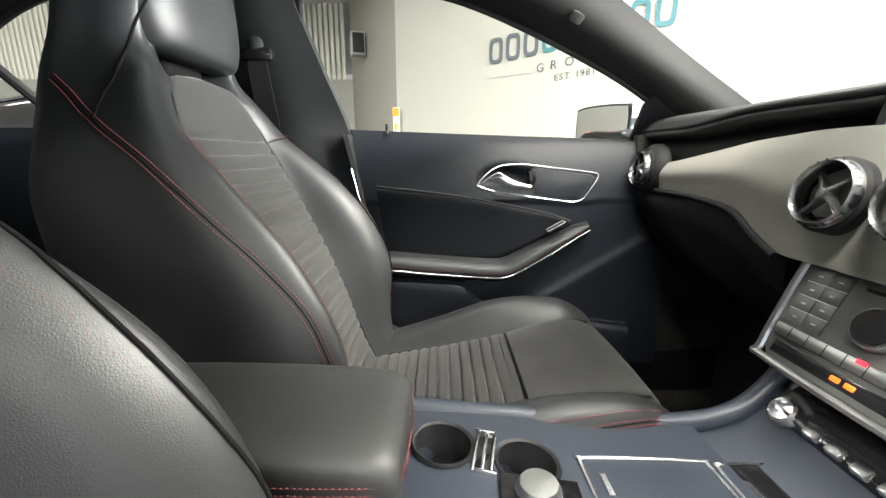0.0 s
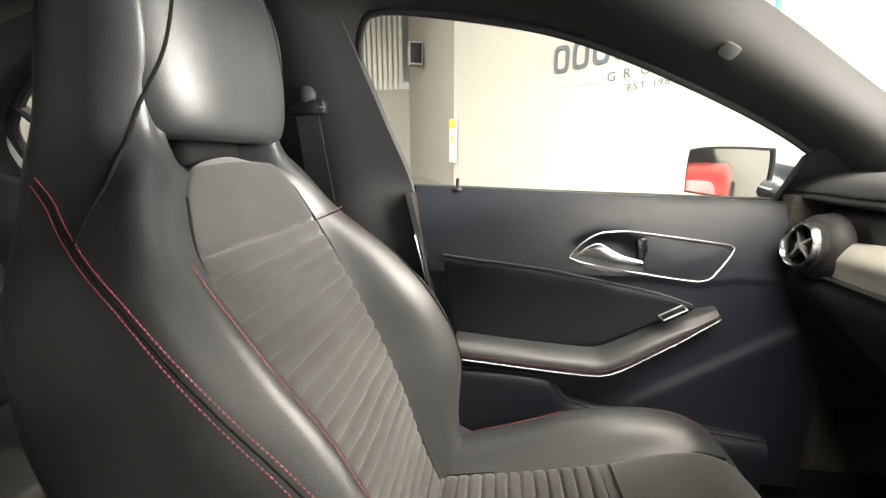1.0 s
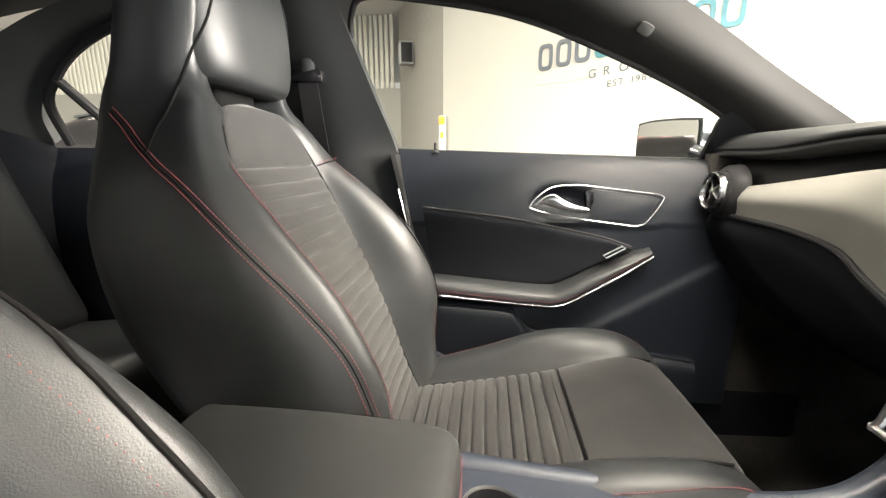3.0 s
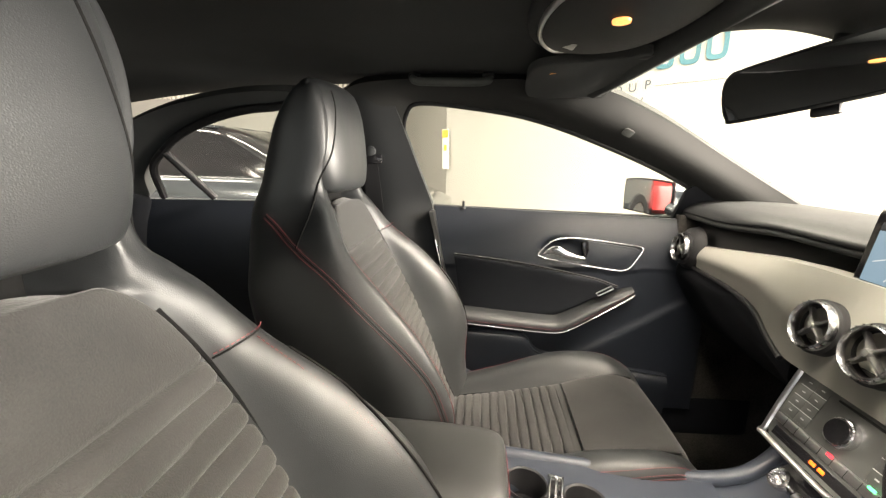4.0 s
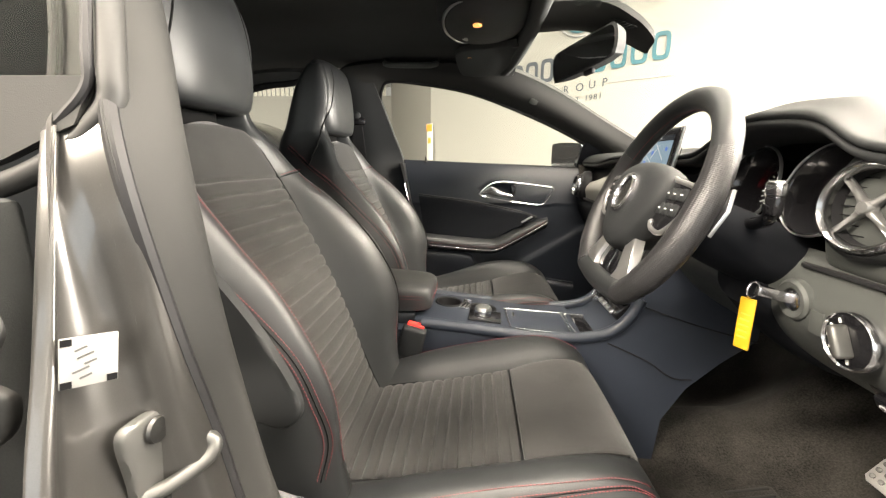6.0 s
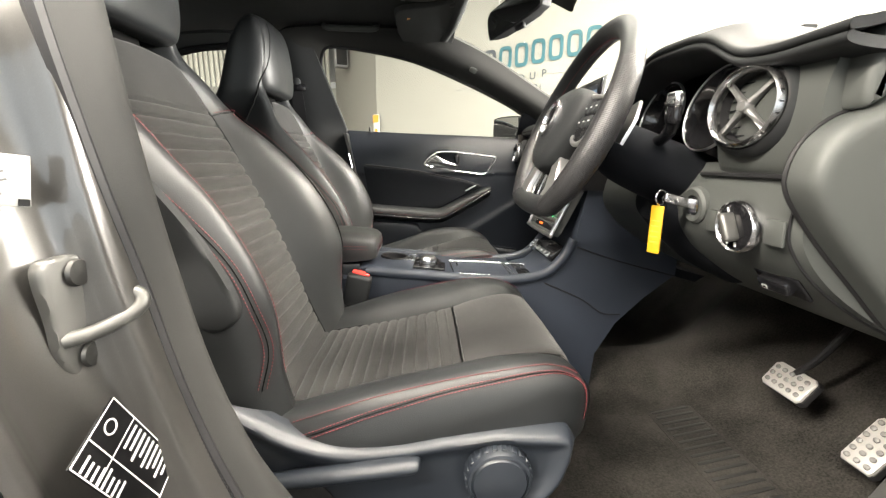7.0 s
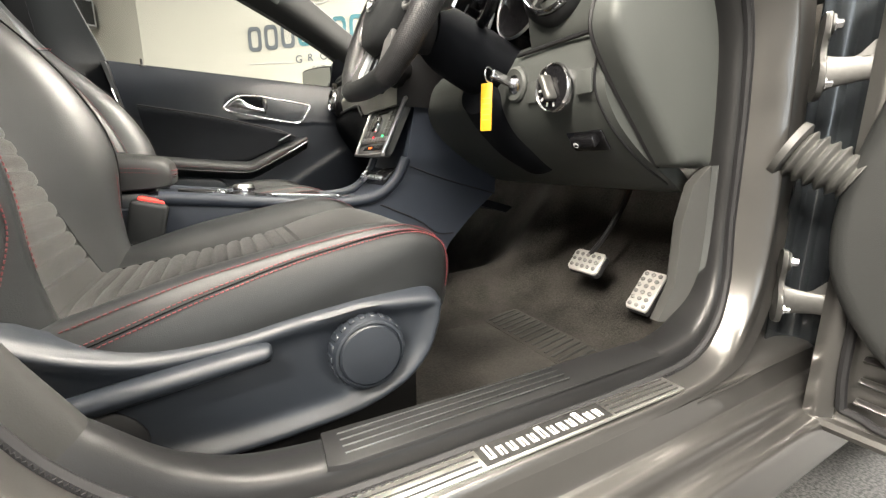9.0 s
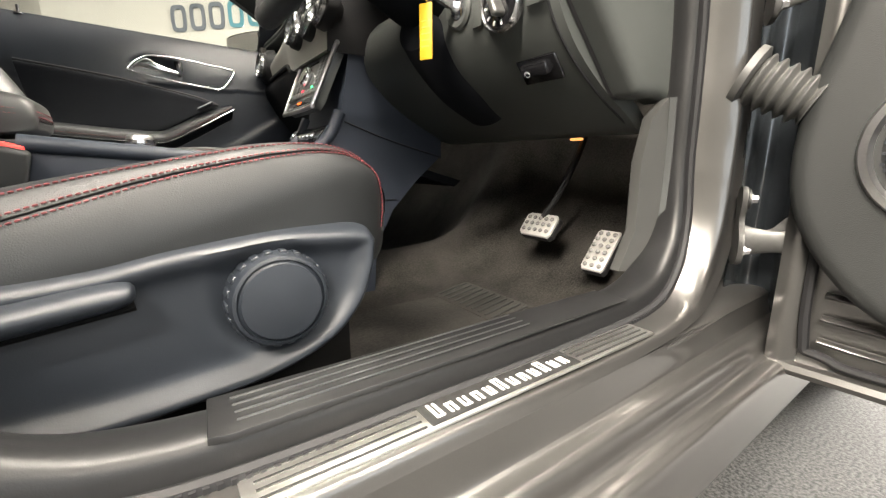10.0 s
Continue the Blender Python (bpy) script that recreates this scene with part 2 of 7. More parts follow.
def dished(outline, to3d, rings, smooth):
    """A moulded cover: rings of (inset, height) from the outline inwards, closed in the middle."""
    pts = smooth_line([Vector((u, v, 0)) for u, v in outline], smooth, True)
    area = sum(p.x * q.y - p.y * q.x for p, q in zip(pts, pts[1:] + pts[:1]))
    turn = 1 if area > 0 else -1
    rows = []
    for inset, height in rings:
        row = []
        for i, p in enumerate(pts):
            d = (pts[(i + 3) % len(pts)] - pts[i - 3]).normalized()
            row.append(to3d(p.x - d.y * turn * inset, p.y + d.x * turn * inset, height))
        rows.append(row)
    bm, v = sheet(rows, True)
    bm.faces.new(v[-1])
    bm.faces.new(list(reversed(v[0])))
    return bm


def stitching(path, lift, n, length=0.0031, gap=0.0021, r=0.00065, bm=None):
    """Short threads along a smooth curve, set off by the vector lift."""
    line = smooth_line(path, n)
    run = [0.0]
    for a, b in zip(line, line[1:]):
        run.append(run[-1] + (b - a).length)
    bm = bm or bmesh.new()

    def at(s):
        for i in range(len(run) - 1):
            if run[i + 1] >= s:
                f = (s - run[i]) / max(1e-9, run[i + 1] - run[i])
                return line[i].lerp(line[i + 1], f)
        return line[-1]
    s = 0.0
    lift = Vector(lift)
    while s + length < run[-1]:
        tube([at(s), at(s + length / 2) + lift, at(s + length)], r, seg=5, bm=bm)
        s += length + gap
    return bm


def skin(*obs):
    """A search tree over the faces of some parts, in their own space."""
    verts, faces = [], []
    for ob in obs:
        n = len(verts)
        verts += [v.co.copy() for v in ob.data.vertices]
        faces += [[n + i for i in p.vertices] for p in ob.data.polygons]
    return BVHTree.FromPolygons(verts, faces)


def laid(path, tree, lift, n=80):
    """A smooth curve through path, drawn onto a surface and set off from it."""
    out = []
    for p in smooth_line(path, n):
        at, normal, _, _ = tree.find_nearest(p)
        out.append(at + (normal if normal.dot(p - at) >= 0 or (p - at).length < 0.004 else -normal) * lift)
    return out


def letters(text, size, m, thick=0.004):
    """Raised letters in the built-in font, baseline along m's x."""
    curve = bpy.data.curves.new("letters", "FONT")
    curve.body, curve.size, curve.extrude = text, size, thick / 2
    ob = bpy.data.objects.new("letters", curve)
    me = ob.to_mesh()
    bm = bmesh.new()
    bm.from_mesh(me)
    ob.to_mesh_clear()
    bpy.data.objects.remove(ob)
    bm.transform(m)
    return bm


# ---- the showroom ----
MID = 0.385                                   # the car's middle line
SIGN_A, SIGN_U = Vector((0.49, 4.73, 0)), Vector((0.797, -0.604, 0)).normalized()
SIGN_N = Vector((-SIGN_U.y, SIGN_U.x, 0))     # away from the car


def wall_piece(name, a, b, height, label, mat=None, low=0.0, thick=0.2, kind="structure"):
    a, b = Vector((a[0], a[1], 0)), Vector((b[0], b[1], 0))
    d = (b - a).normalized()
    n = Vector((-d.y, d.x, 0))
    m = Matrix((( *d[:2], 0, 0), (*n[:2], 0, 0), (0, 0, 1, 0), (0, 0, 0, 1)))
    m = Matrix(((d.x, n.x, 0, (a.x + b.x) / 2 + n.x * thick / 2), (d.y, n.y, 0, (a.y + b.y) / 2 + n.y * thick / 2), (0, 0, 1, (low + height) / 2), (0, 0, 0, 1)))
    return single(name, box(((b - a).length, thick, height - low), m), mat or WALL, label, "wall", kind=kind, smooth=False)


single("floor", box((30, 30, 0.1), pose(0, 0, -0.05)), FLOOR, "speckled grey showroom carpet tiles", "floor", kind="structure", smooth=False)
CORNER = SIGN_A - SIGN_U * 1.36
END = SIGN_A + SIGN_U * 4.6
wall_piece("wall_north", CORNER, END, 3.65, "cream painted showroom wall with a large sign")
wall_piece("wall_return", (-1.7, 8.2), CORNER, 3.65, "cream painted wall running back from the corner")
wall_piece("wall_far", (-10.0, 8.2), (-1.7, 8.2), 2.3, "cream painted lower wall")
wall_piece("wall_west", (-10.0, -8.0), (-10.0, 8.4), 3.65, "cream painted wall at the back of the showroom")
def glazed_wall(name, a, b, w0, w1, panes, power, label):
    """A wall with an unseen shop front added between w0 and w1 metres along it, for the sky's light in its opening."""
    a, b = Vector((*a, 0)), Vector((*b, 0))
    d = (b - a).normalized()
    n = Vector((-d.y, d.x, 0))
    p, q = a + d * w0, a + d * w1
    wall_piece(name + "_end", a, p, 3.65, label)
    wall_piece(name + "_end", q, b, 3.65, label)
    wall_piece(name + "_foot", p, q, 0.35, label)
    wall_piece(name + "_head", p, q, 3.65, label, low=2.95)
    win = thing("added_window_1" if name == "wall_south" else "added_window_2", "unseen tall glazed shop front with dark frames, added for its light", "window", (p + q) / 2 + Vector((0, 0, 0.35)), kind="structure")
    turn = Matrix.Rotation(math.atan2(d.y, d.x), 4, "Z")
    width = (w1 - w0) / panes
    for k in range(panes + 1):
        part("window_frame", box((0.07, 0.09, 2.6), turn @ pose(-(w1 - w0) / 2 + width * k, 0.1, 1.3), 0.004), RUBBER, win)
    for z in (0.03, 2.57):
        part("window_frame", box((w1 - w0, 0.088, 0.06), turn @ pose(0, 0.1, z), 0.004), RUBBER, win)
    for k in range(panes):
        g = part("pane", box((width - 0.07, 0.01, 2.5), turn @ pose(-(w1 - w0) / 2 + width * (k + 0.5), 0.1, 1.3)), GLASS, win, smooth=False)
        g.visible_shadow = False
    data = bpy.data.lights.new("added_daylight", "AREA")
    data.shape, data.size, data.size_y, data.energy, data.color = "RECTANGLE", w1 - w0 - 0.1, 2.45, power, (1.0, 0.98, 0.945) if name == "wall_east" else (0.80, 0.90, 1.0)
    glow = new("added_daylight", data)
    mid = (p + q) / 2 - n * 0.02 + Vector((0, 0, 1.65))
    glow.matrix_world = Matrix(((d.x, 0, n.x, mid.x), (d.y, 0, n.y, mid.y), (0, -1, 0, mid.z), (0, 0, 0, 1)))


# Unseen glazing: south follows the bluish reflections, east is added for light from ahead.
glazed_wall("wall_south", (7.0, -8.0), (-10.0, -8.0), 2.0, 12.0, 5, 140, "cream painted side wall")
glazed_wall("wall_east", (7.0, 1.9), (7.0, -8.0), 0.3, 4.3, 2, 2300, "cream painted end wall")
wall_piece("wall_step", END, (7.0, 1.9), 3.65, "cream painted wall beside the added shop front")
single("ceiling", box((30, 30, 0.15), pose(0, 0, 3.68)), CEILING, "white showroom ceiling", "ceiling", kind="structure", smooth=False)
cladding = thing("wall_cladding", "upright ribbed cream metal cladding above a wall", "wall cladding", (-1.7, 8.2, 2.3), kind="structure")
rib = box((0.075, 0.05, 1.3), pose(0, 0, 0), 0.02)
rib_ob = part("panel", rib, PANEL, cladding)
rib_ob.location = (-0.15, 0.03, 0.65)
for i in range(1, 80):
    c = rib_ob.copy()
    scene.collection.objects.link(c)
    c.location = (-0.15 - 0.1 * i, 0.03, 0.65)
# long ceiling lights, all out of view; most are added to brighten the cabin
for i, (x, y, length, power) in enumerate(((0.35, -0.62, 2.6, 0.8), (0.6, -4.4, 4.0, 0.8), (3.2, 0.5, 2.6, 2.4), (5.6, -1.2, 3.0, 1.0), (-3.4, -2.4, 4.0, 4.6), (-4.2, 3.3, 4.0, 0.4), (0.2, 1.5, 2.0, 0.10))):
    lamp = thing("ceiling_light", "long white linear ceiling light, unseen, placed to light the cabin", "ceiling light", (x, y, 3.55), "ceiling lights")
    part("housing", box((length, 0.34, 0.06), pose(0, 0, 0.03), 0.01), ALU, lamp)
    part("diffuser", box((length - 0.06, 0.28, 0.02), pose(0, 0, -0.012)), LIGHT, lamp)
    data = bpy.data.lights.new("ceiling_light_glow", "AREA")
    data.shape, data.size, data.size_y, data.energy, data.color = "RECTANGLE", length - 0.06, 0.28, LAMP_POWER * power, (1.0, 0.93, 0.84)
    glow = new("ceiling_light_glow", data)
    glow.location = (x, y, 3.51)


def sign_at(s, z, off=0.0):
    return SIGN_A + SIGN_U * s + Vector((0, 0, z)) - SIGN_N * (0.004 + off)


def sign_matrix(s, z):
    p = sign_at(s, z)
    return Matrix(((SIGN_U.x, 0, -SIGN_N.x, p.x), (SIGN_U.y, 0, -SIGN_N.y, p.y), (0, 1, 0, p.z), (0, 0, 0, 1)))


def mark(s0, z0, s1, z1, depth=0.008):
    return box((abs(s1 - s0), abs(z1 - z0), depth), sign_matrix((s0 + s1) / 2, (z0 + z1) / 2))


sign = thing("wall_sign", "teal and grey raised company sign on the wall", "sign", sign_at(0.9, 1.9), kind="")


def sign_part(name, bm, mat):
    bm.transform(Matrix.Translation(-sign.location))
    part(name, bm, mat, sign, smooth=False)


# nine plain letter-high blocks, then the thin rules
for k in range(9):
    s0, z0 = 0.012 + k * 0.2, 1.86 + 0.012 * k
    mat = TEAL if k > 2 else SLATE
    loops = []
    for w, h, d in ((0.0795, 0.1275, 0.0), (0.0795, 0.1275, 0.008), (0.044, 0.088, 0.008), (0.044, 0.088, 0.0)):
        curve = lambda c: math.copysign(abs(c) ** 0.5, c)
        loops.append([sign_matrix(s0 + 0.0795, z0 + 0.1275) @ Vector((w * curve(math.cos(a)), h * curve(math.sin(a)), d)) for a in (2 * math.pi * i / 40 for i in range(40))])
    sign_part("letter_block", sheet(loops, True)[0], mat)
sign_part("rule", mark(0.0, 1.728, 0.52, 1.736), GREYMARK)
sign_part("rule", mark(1.22, 1.80, 1.80, 1.808), GREYMARK)
for k, ch in enumerate("GROUP"):
    sign_part("letter", letters(ch, 0.115, sign_matrix(0.56 + 0.145 * k, 1.725 + 0.012 * k)), SLATE)
s0 = 0.75
for ch, step_on in zip("EST. 1981", (0.054, 0.052, 0.048, 0.030, 0.026, 0.048, 0.052, 0.052, 0.05)):
    if ch != " ":
        sign_part("letter", letters(ch, 0.085, sign_matrix(s0, 1.625 + (s0 - 0.75) * 0.06)), SLATE)
    s0 += step_on
ring = tube([sign_matrix(0.86, 2.58) @ Vector((0.27 * math.cos(a), 0.27 * math.sin(a), 0.006)) for a in (2 * math.pi * i / 48 for i in range(48))], 0.008, closed=True)
sign_part("ring", ring, GREYMARK)
sign_part("ring_fill", plate([(0.235 * math.cos(a), 0.235 * math.sin(a) if math.sin(a) < 0 else 0.05 * math.sin(a) + 0.06 * math.cos(3 * a)) for a in (2 * math.pi * i / 40 for i in range(40))], lambda u, v, d: sign_matrix(0.86, 2.58) @ Vector((u, v, d)), 0.01), TEAL)


# ---- front seats ----
SPINE = [(-0.135, 0.44), (-0.175, 0.53), (-0.212, 0.64), (-0.258, 0.75), (-0.308, 0.85), (-0.352, 0.94), (-0.376, 1.0), (-0.388, 1.030), (-0.396, 1.065), (-0.404, 1.10), (-0.409, 1.15), (-0.411, 1.21), (-0.412, 1.26), (-0.412, 1.283)]
#         insert, crest y, crest fwd, outer, back
BACK = [(0.125, 0.195, 0.035, 0.225, -0.10), (0.13, 0.20, 0.062, 0.24, -0.115), (0.135, 0.208, 0.092, 0.252, -0.125), (0.14, 0.205, 0.086, 0.248, -0.135),
        (0.143, 0.196, 0.06, 0.235, -0.145), (0.132, 0.176, 0.030, 0.208, -0.14), (0.108, 0.146, 0.020, 0.178, -0.125), (0.090, 0.122, 0.014, 0.156, -0.115),
        (0.088, 0.114, 0.006, 0.143, -0.105), (0.088, 0.116, 0.014, 0.139, -0.09), (0.085, 0.121, 0.030, 0.1395, -0.07), (0.080, 0.121, 0.032, 0.1385, -0.05), (0.075, 0.110, 0.022, 0.128, -0.024), (0.06, 0.08, 0.006, 0.094, -0.010)]
HOLLOW = {7: -0.010, 8: -0.085, 9: -0.080, 10: -0.05, 11: -0.035, 12: -0.016, 13: -0.008}     # under and behind the head restraint


def back_frame(i):
    a = Vector(SPINE[max(0, i - 1)])
    b = Vector(SPINE[min(len(SPINE) - 1, i + 1)])
    t = (b - a).normalized()
    return Vector((t.y, -t.x))              # forward normal in (x, z)


def back_point(i, y, d):
    n = back_frame(i)
    return Vector((SPINE[i][0] + n.x * d, y, SPINE[i][1] + n.y * d))


def seat(name, y0, side, dx, label, reach=1.0):
    """A sports seat. side: +1 when the door is towards -y."""
    s = thing(name, label, "car seat", (dx, y0, 0), "front seats")
    shell = []
    for i, (wi, wc, dc, wo, tb) in enumerate(BACK):
        deep = HOLLOW.get(i, -0.004)
        tb *= 1.22 if 3 <= i <= 8 else 1.12
        if i < 8:
            half = [(0, deep), (wi * 0.8, deep), (wi, 0.004), ((wi + wc) / 2, dc * 0.72), (wc, dc), ((wc + wo) / 2, dc * 0.86), (wo, dc * 0.3), (wo * 1.01, -0.04), (wo * 0.97, tb * 1.0), (wo * 0.62, tb * 1.28), (0, tb * 1.34)]
        else:
            at = lambda f: dc + (tb - dc) * f
            half = [(0, deep), (wi * 0.8, deep), (wi, deep * 0.6), ((wi + wc) / 2, dc - 0.004), (wc, dc), ((wc + wo) / 2, dc - 0.003), (wo, at(0.2)), (wo * 1.01, at(0.5)), (wo * 0.97, tb), (wo * 0.62, tb * 1.28), (0, tb * 1.34)]
        grow = 0.018 * math.exp(-((i - 3) / 1.5) ** 2)          # the inner bolster is fuller
        full = [(y + grow * 0.5 * (k in (4, 5, 6)), d + grow * (0.7 if k in (3, 6) else 1.0) * (k in (3, 4, 5, 6))) for k, (y, d) in enumerate(half)]
        shell.append([back_point(i, y, d) for y, d in full] + [back_point(i, -y, d) for y, d in half[-2:0:-1]])
    hull = loft(shell, 84, 96)
    # the gap under the head restraint goes right through
    hull.normal_update()
    cut = [f for f in hull.faces if 1.042 < f.calc_center_median().z < 1.082 and abs(f.calc_center_median().y) < 0.074 and abs(f.normal.y) < 0.75]
    bmesh.ops.delete(hull, geom=cut, context="FACES")
    bmesh.ops.bridge_loops(hull, edges=[e for e in hull.edges if e.is_boundary])
    back = part("backrest", hull, LEATHER, s, "black leather backrest with tall side bolsters")

    # suede middle with pressed cross flutes
    def flute(p, along, start, stop, pitch, depth):
        if not start < along < stop:
            return 0.0
        wob = 0.0018 * noise.noise(Vector((p.y * 12, along * 20, y0 * 7)))
        f = ((along + wob - start) / pitch) % 1.0
        return -depth * abs(2 * f - 1) ** 4 * (0.9 + 0.3 * noise.noise(Vector((p.y * 6, along * 9, 3 + y0))))
    rows = []
    for i in range(8):
        wi = BACK[i][0] * (0.86 if i == 7 else 1.0) + 0.004
        rows.append([back_point(i, y, d) for y, d in ((-wi, 0.004), (-wi * 0.92, 0.010), (-wi * 0.5, 0.011), (0, 0.012), (wi * 0.5, 0.011), (wi * 0.92, 0.010), (wi, 0.004))])

    for dz, dx, wi in ((0.007, -0.007, 0.063), (0.011, -0.018, 0.046)):        # the top rolls back in an arch
        rows.append([back_point(7, y, 0.010) + Vector((dx - 0.006 * (y / wi) ** 2, 0, dz - 0.007 * (y / wi) ** 2)) for y in (-wi, -wi * 0.92, -wi * 0.5, 0, wi * 0.5, wi * 0.92, wi)])

    def press(p):
        k = flute(p, p.z, 0.50, 0.958, 0.0235, 0.0075)
        return p + Vector((k * 0.92, 0, k * 0.39))
    part("backrest_insert", slab(rows, 30, 320, (-0.012, 0, -0.004), press), SUEDE, s, "dark grey suede panel with pressed cross flutes")

    part("neck_strut", box((0.04, 0.105, 0.09), pose(-0.432, 0.004, 1.065), 0.014, 3), SEAM, s)
    HEAD = ((1.062, 0.030, 0.098, -0.400), (1.072, 0.046, 0.116, -0.402), (1.11, 0.056, 0.130, -0.407), (1.17, 0.058, 0.136, -0.412), (1.23, 0.052, 0.134, -0.414), (1.268, 0.038, 0.122, -0.413), (1.283, 0.022, 0.102, -0.413), (1.288, 0.009, 0.07, -0.412))
    head = []
    for z, hx, hy, x in HEAD:
        ring = []
        for k in range(24):
            a = 2 * math.pi * k / 24
            e = 0.62 if math.cos(a) > 0 else 0.4
            c, w = math.copysign(abs(math.cos(a)) ** e, math.cos(a)), math.copysign(abs(math.sin(a)) ** e, math.sin(a))
            ring.append(Vector((x + hx * c * (1 if c > 0 else 0.6) - (0.012 * abs(w) ** 3 if c > 0 else 0), hy * w, z)))
        head.append(ring)
    rest_ob = part("headrest", loft(head, 64, 40), LEATHER, s, "black leather built-in head restraint")
    both, hide = skin(back, rest_ob), skin(back)
    for q in (-1, 1):
        # the crease round the head restraint and down the shoulder
        crease = [(-0.378, q * 0.082, 1.262), (-0.368, q * 0.090, 1.223), (-0.371, q * 0.110, 1.151), (-0.393, q * 0.128, 1.092), (-0.404, q * 0.156, 1.034), (-0.425, q * 0.19, 0.965)]
        part("seam", tube(laid(crease, both, 0.0004, 90), 0.0019, 0, 6), SEAM, s)
        part("seam", tube([back_point(i, q * (BACK[i][0] + 0.005), 0.0065) for i in range(0, 7)], 0.0026, 60, 6), SEAM, s)
        # twin rows of red thread with a dark groove along the flank, a single row on the crest
        flank = [(-0.50, 1.02), (-0.424, 0.963), (-0.36, 0.922), (-0.313, 0.884), (-0.266, 0.840), (-0.212, 0.785), (-0.164, 0.722), (-0.138, 0.657), (-0.128, 0.60), (-0.139, 0.542)]
        run = smooth_line([(x, 0, z) for x, z in flank], 60)
        for off in (-0.0048, 0.0, 0.0048):
            line = []
            for k, p in enumerate(run):
                d = (run[min(k + 1, 59)] - run[max(k - 1, 0)]).normalized()
                a = p + Vector((-d.z, 0, d.x)) * off
                hit, normal, _, _ = hide.ray_cast(Vector((a.x, q * 0.6, a.z)), Vector((0, -q, 0)))
                if hit:
                    line.append(hit + Vector((0, q * 0.0008, 0)))
            if off:
                part("stitching", stitching(line, (0, q * 0.0006, 0), 120, r=0.0008), RED, s, "red thread")
            else:
                part("seam", tube(line, 0.0009, 90, 6), SEAM, s)
        if q > 0:
            inner = laid([(-0.30, 0.20, 0.925), (-0.246, 0.213, 0.882), (-0.214, 0.211, 0.853), (-0.176, 0.210, 0.809), (-0.138, 0.216, 0.746), (-0.12, 0.222, 0.698), (-0.112, 0.22, 0.64), (-0.115, 0.215, 0.57)], hide, 0.0008, 90)
            part("seam", tube(inner, 0.0019, 0, 6), SEAM, s)
        crest = [back_point(i, q * w, d) for i, w, d in ((i, BACK[i][1], BACK[i][2] + 0.002) for i in range(1, 6))]
        part("stitching", stitching(laid(crest, hide, 0.0010, 90), (0.0006, 0, 0.0003), 120, 0.0036, r=0.0007), RED, s, "red thread")
        if q > 0:
            across = laid([back_point(5, q * w, d) for w, d in ((0.136, 0.012), (0.155, 0.022), (0.178, 0.032), (0.200, 0.020))], hide, 0.0008, 30)
            part("seam", tube(across, 0.0012, 0, 6), SEAM, s)
            part("stitching", stitching([p + Vector((0.002, 0, 0.005)) for p in across], (0.0006, 0, 0.0003), 30, 0.0035, r=0.0007), RED, s, "red thread")
        # hard side cover of the backrest
        cover = [(-0.37, 0.90), (-0.30, 0.885), (-0.245, 0.83), (-0.19, 0.76), (-0.158, 0.70), (-0.150, 0.665), (-0.165, 0.645), (-0.20, 0.645), (-0.29, 0.70), (-0.36, 0.80)]
        if q == -side:
            part("side_cover", plate(cover, lambda u, w, d, q=q: Vector((u, q * (0.243 - max(0, w - 0.74) * 0.10 + d), w)), 0.016, 0.006, 3, 60), SOFT, s, "black plastic side cover")

    # cushion
    X = [(-0.24, 0.498, 0.02, 0.225), (-0.12, 0.494, 0.038, 0.248), (0.0, 0.494, 0.046, 0.254), (0.12, 0.503, 0.044, 0.255), (0.20, 0.513, 0.036, 0.252), (0.265, 0.516, 0.022, 0.243), (0.312, 0.503, 0.010, 0.228), (0.336, 0.476, 0.004, 0.205), (0.338, 0.45, 0.002, 0.19)]
    X = [(x if x < 0.15 else 0.15 + (x - 0.15) * reach, a, b, c) for x, a, b, c in X]
    rise = lambda x: (x - 0.06) * 0.15
    X = [(x, a + rise(min(x, 0.3)), b * (0.72 if x < -0.05 else 1.4 if reach > 1 and x > 0.1 else 1.0), c) for x, a, b, c in X]
    body = []
    for x, zt, hc, wo in X:
        half = [(0, zt - 0.004), (0.10, zt - 0.003), (0.145, zt + 0.002), (0.175, zt + hc * 0.75), (0.205, zt + hc), (wo - 0.018, zt + hc * 0.86), (wo - 0.002, zt - 0.0), (wo - 0.002, zt - 0.035), (wo - 0.02, 0.43), (0.12, 0.405), (0, 0.40)]
        body.append([Vector((x, y, z)) for y, z in half] + [Vector((x, -y, z)) for y, z in half[-2:0:-1]])
    pad_ob = part("cushion", loft(body, 72, 60), LEATHER, s, "black leather cushion with raised edges")

    def cushion_rows(xs):
        rows = []
        for x, zt, w in xs:
            zt += rise(min(x, 0.3))
            rows.append([Vector((x, y, z)) for y, z in ((-w, zt), (-w * 0.93, zt + 0.009), (-w * 0.5, zt + 0.012), (0, zt + 0.013), (w * 0.5, zt + 0.012), (w * 0.93, zt + 0.009), (w, zt))])
        return rows

    def dent(p):
        return p + Vector((0, 0, flute(p, p.x, -0.20, 0.135, 0.0225, 0.0075)))
    part("cushion_insert", slab(cushion_rows(((-0.215, 0.494, 0.135), (-0.10, 0.492, 0.145), (0.03, 0.494, 0.148), (0.147, 0.503, 0.146))), 26, 190, (0, 0, -0.012), dent), SUEDE, s, "dark grey suede panel with pressed cross flutes")
    part("thigh_pad", slab(cushion_rows([(0.15 + (x - 0.15) * reach, z, w) for x, z, w in ((0.153, 0.504, 0.146), (0.20, 0.512, 0.150), (0.265, 0.516, 0.150), (0.308, 0.504, 0.145), (0.328, 0.484, 0.138))]), 26, 30, (0, 0, -0.012)), SUEDE, s, "smooth dark grey suede pad")
    edge_tree = skin(pad_ob)
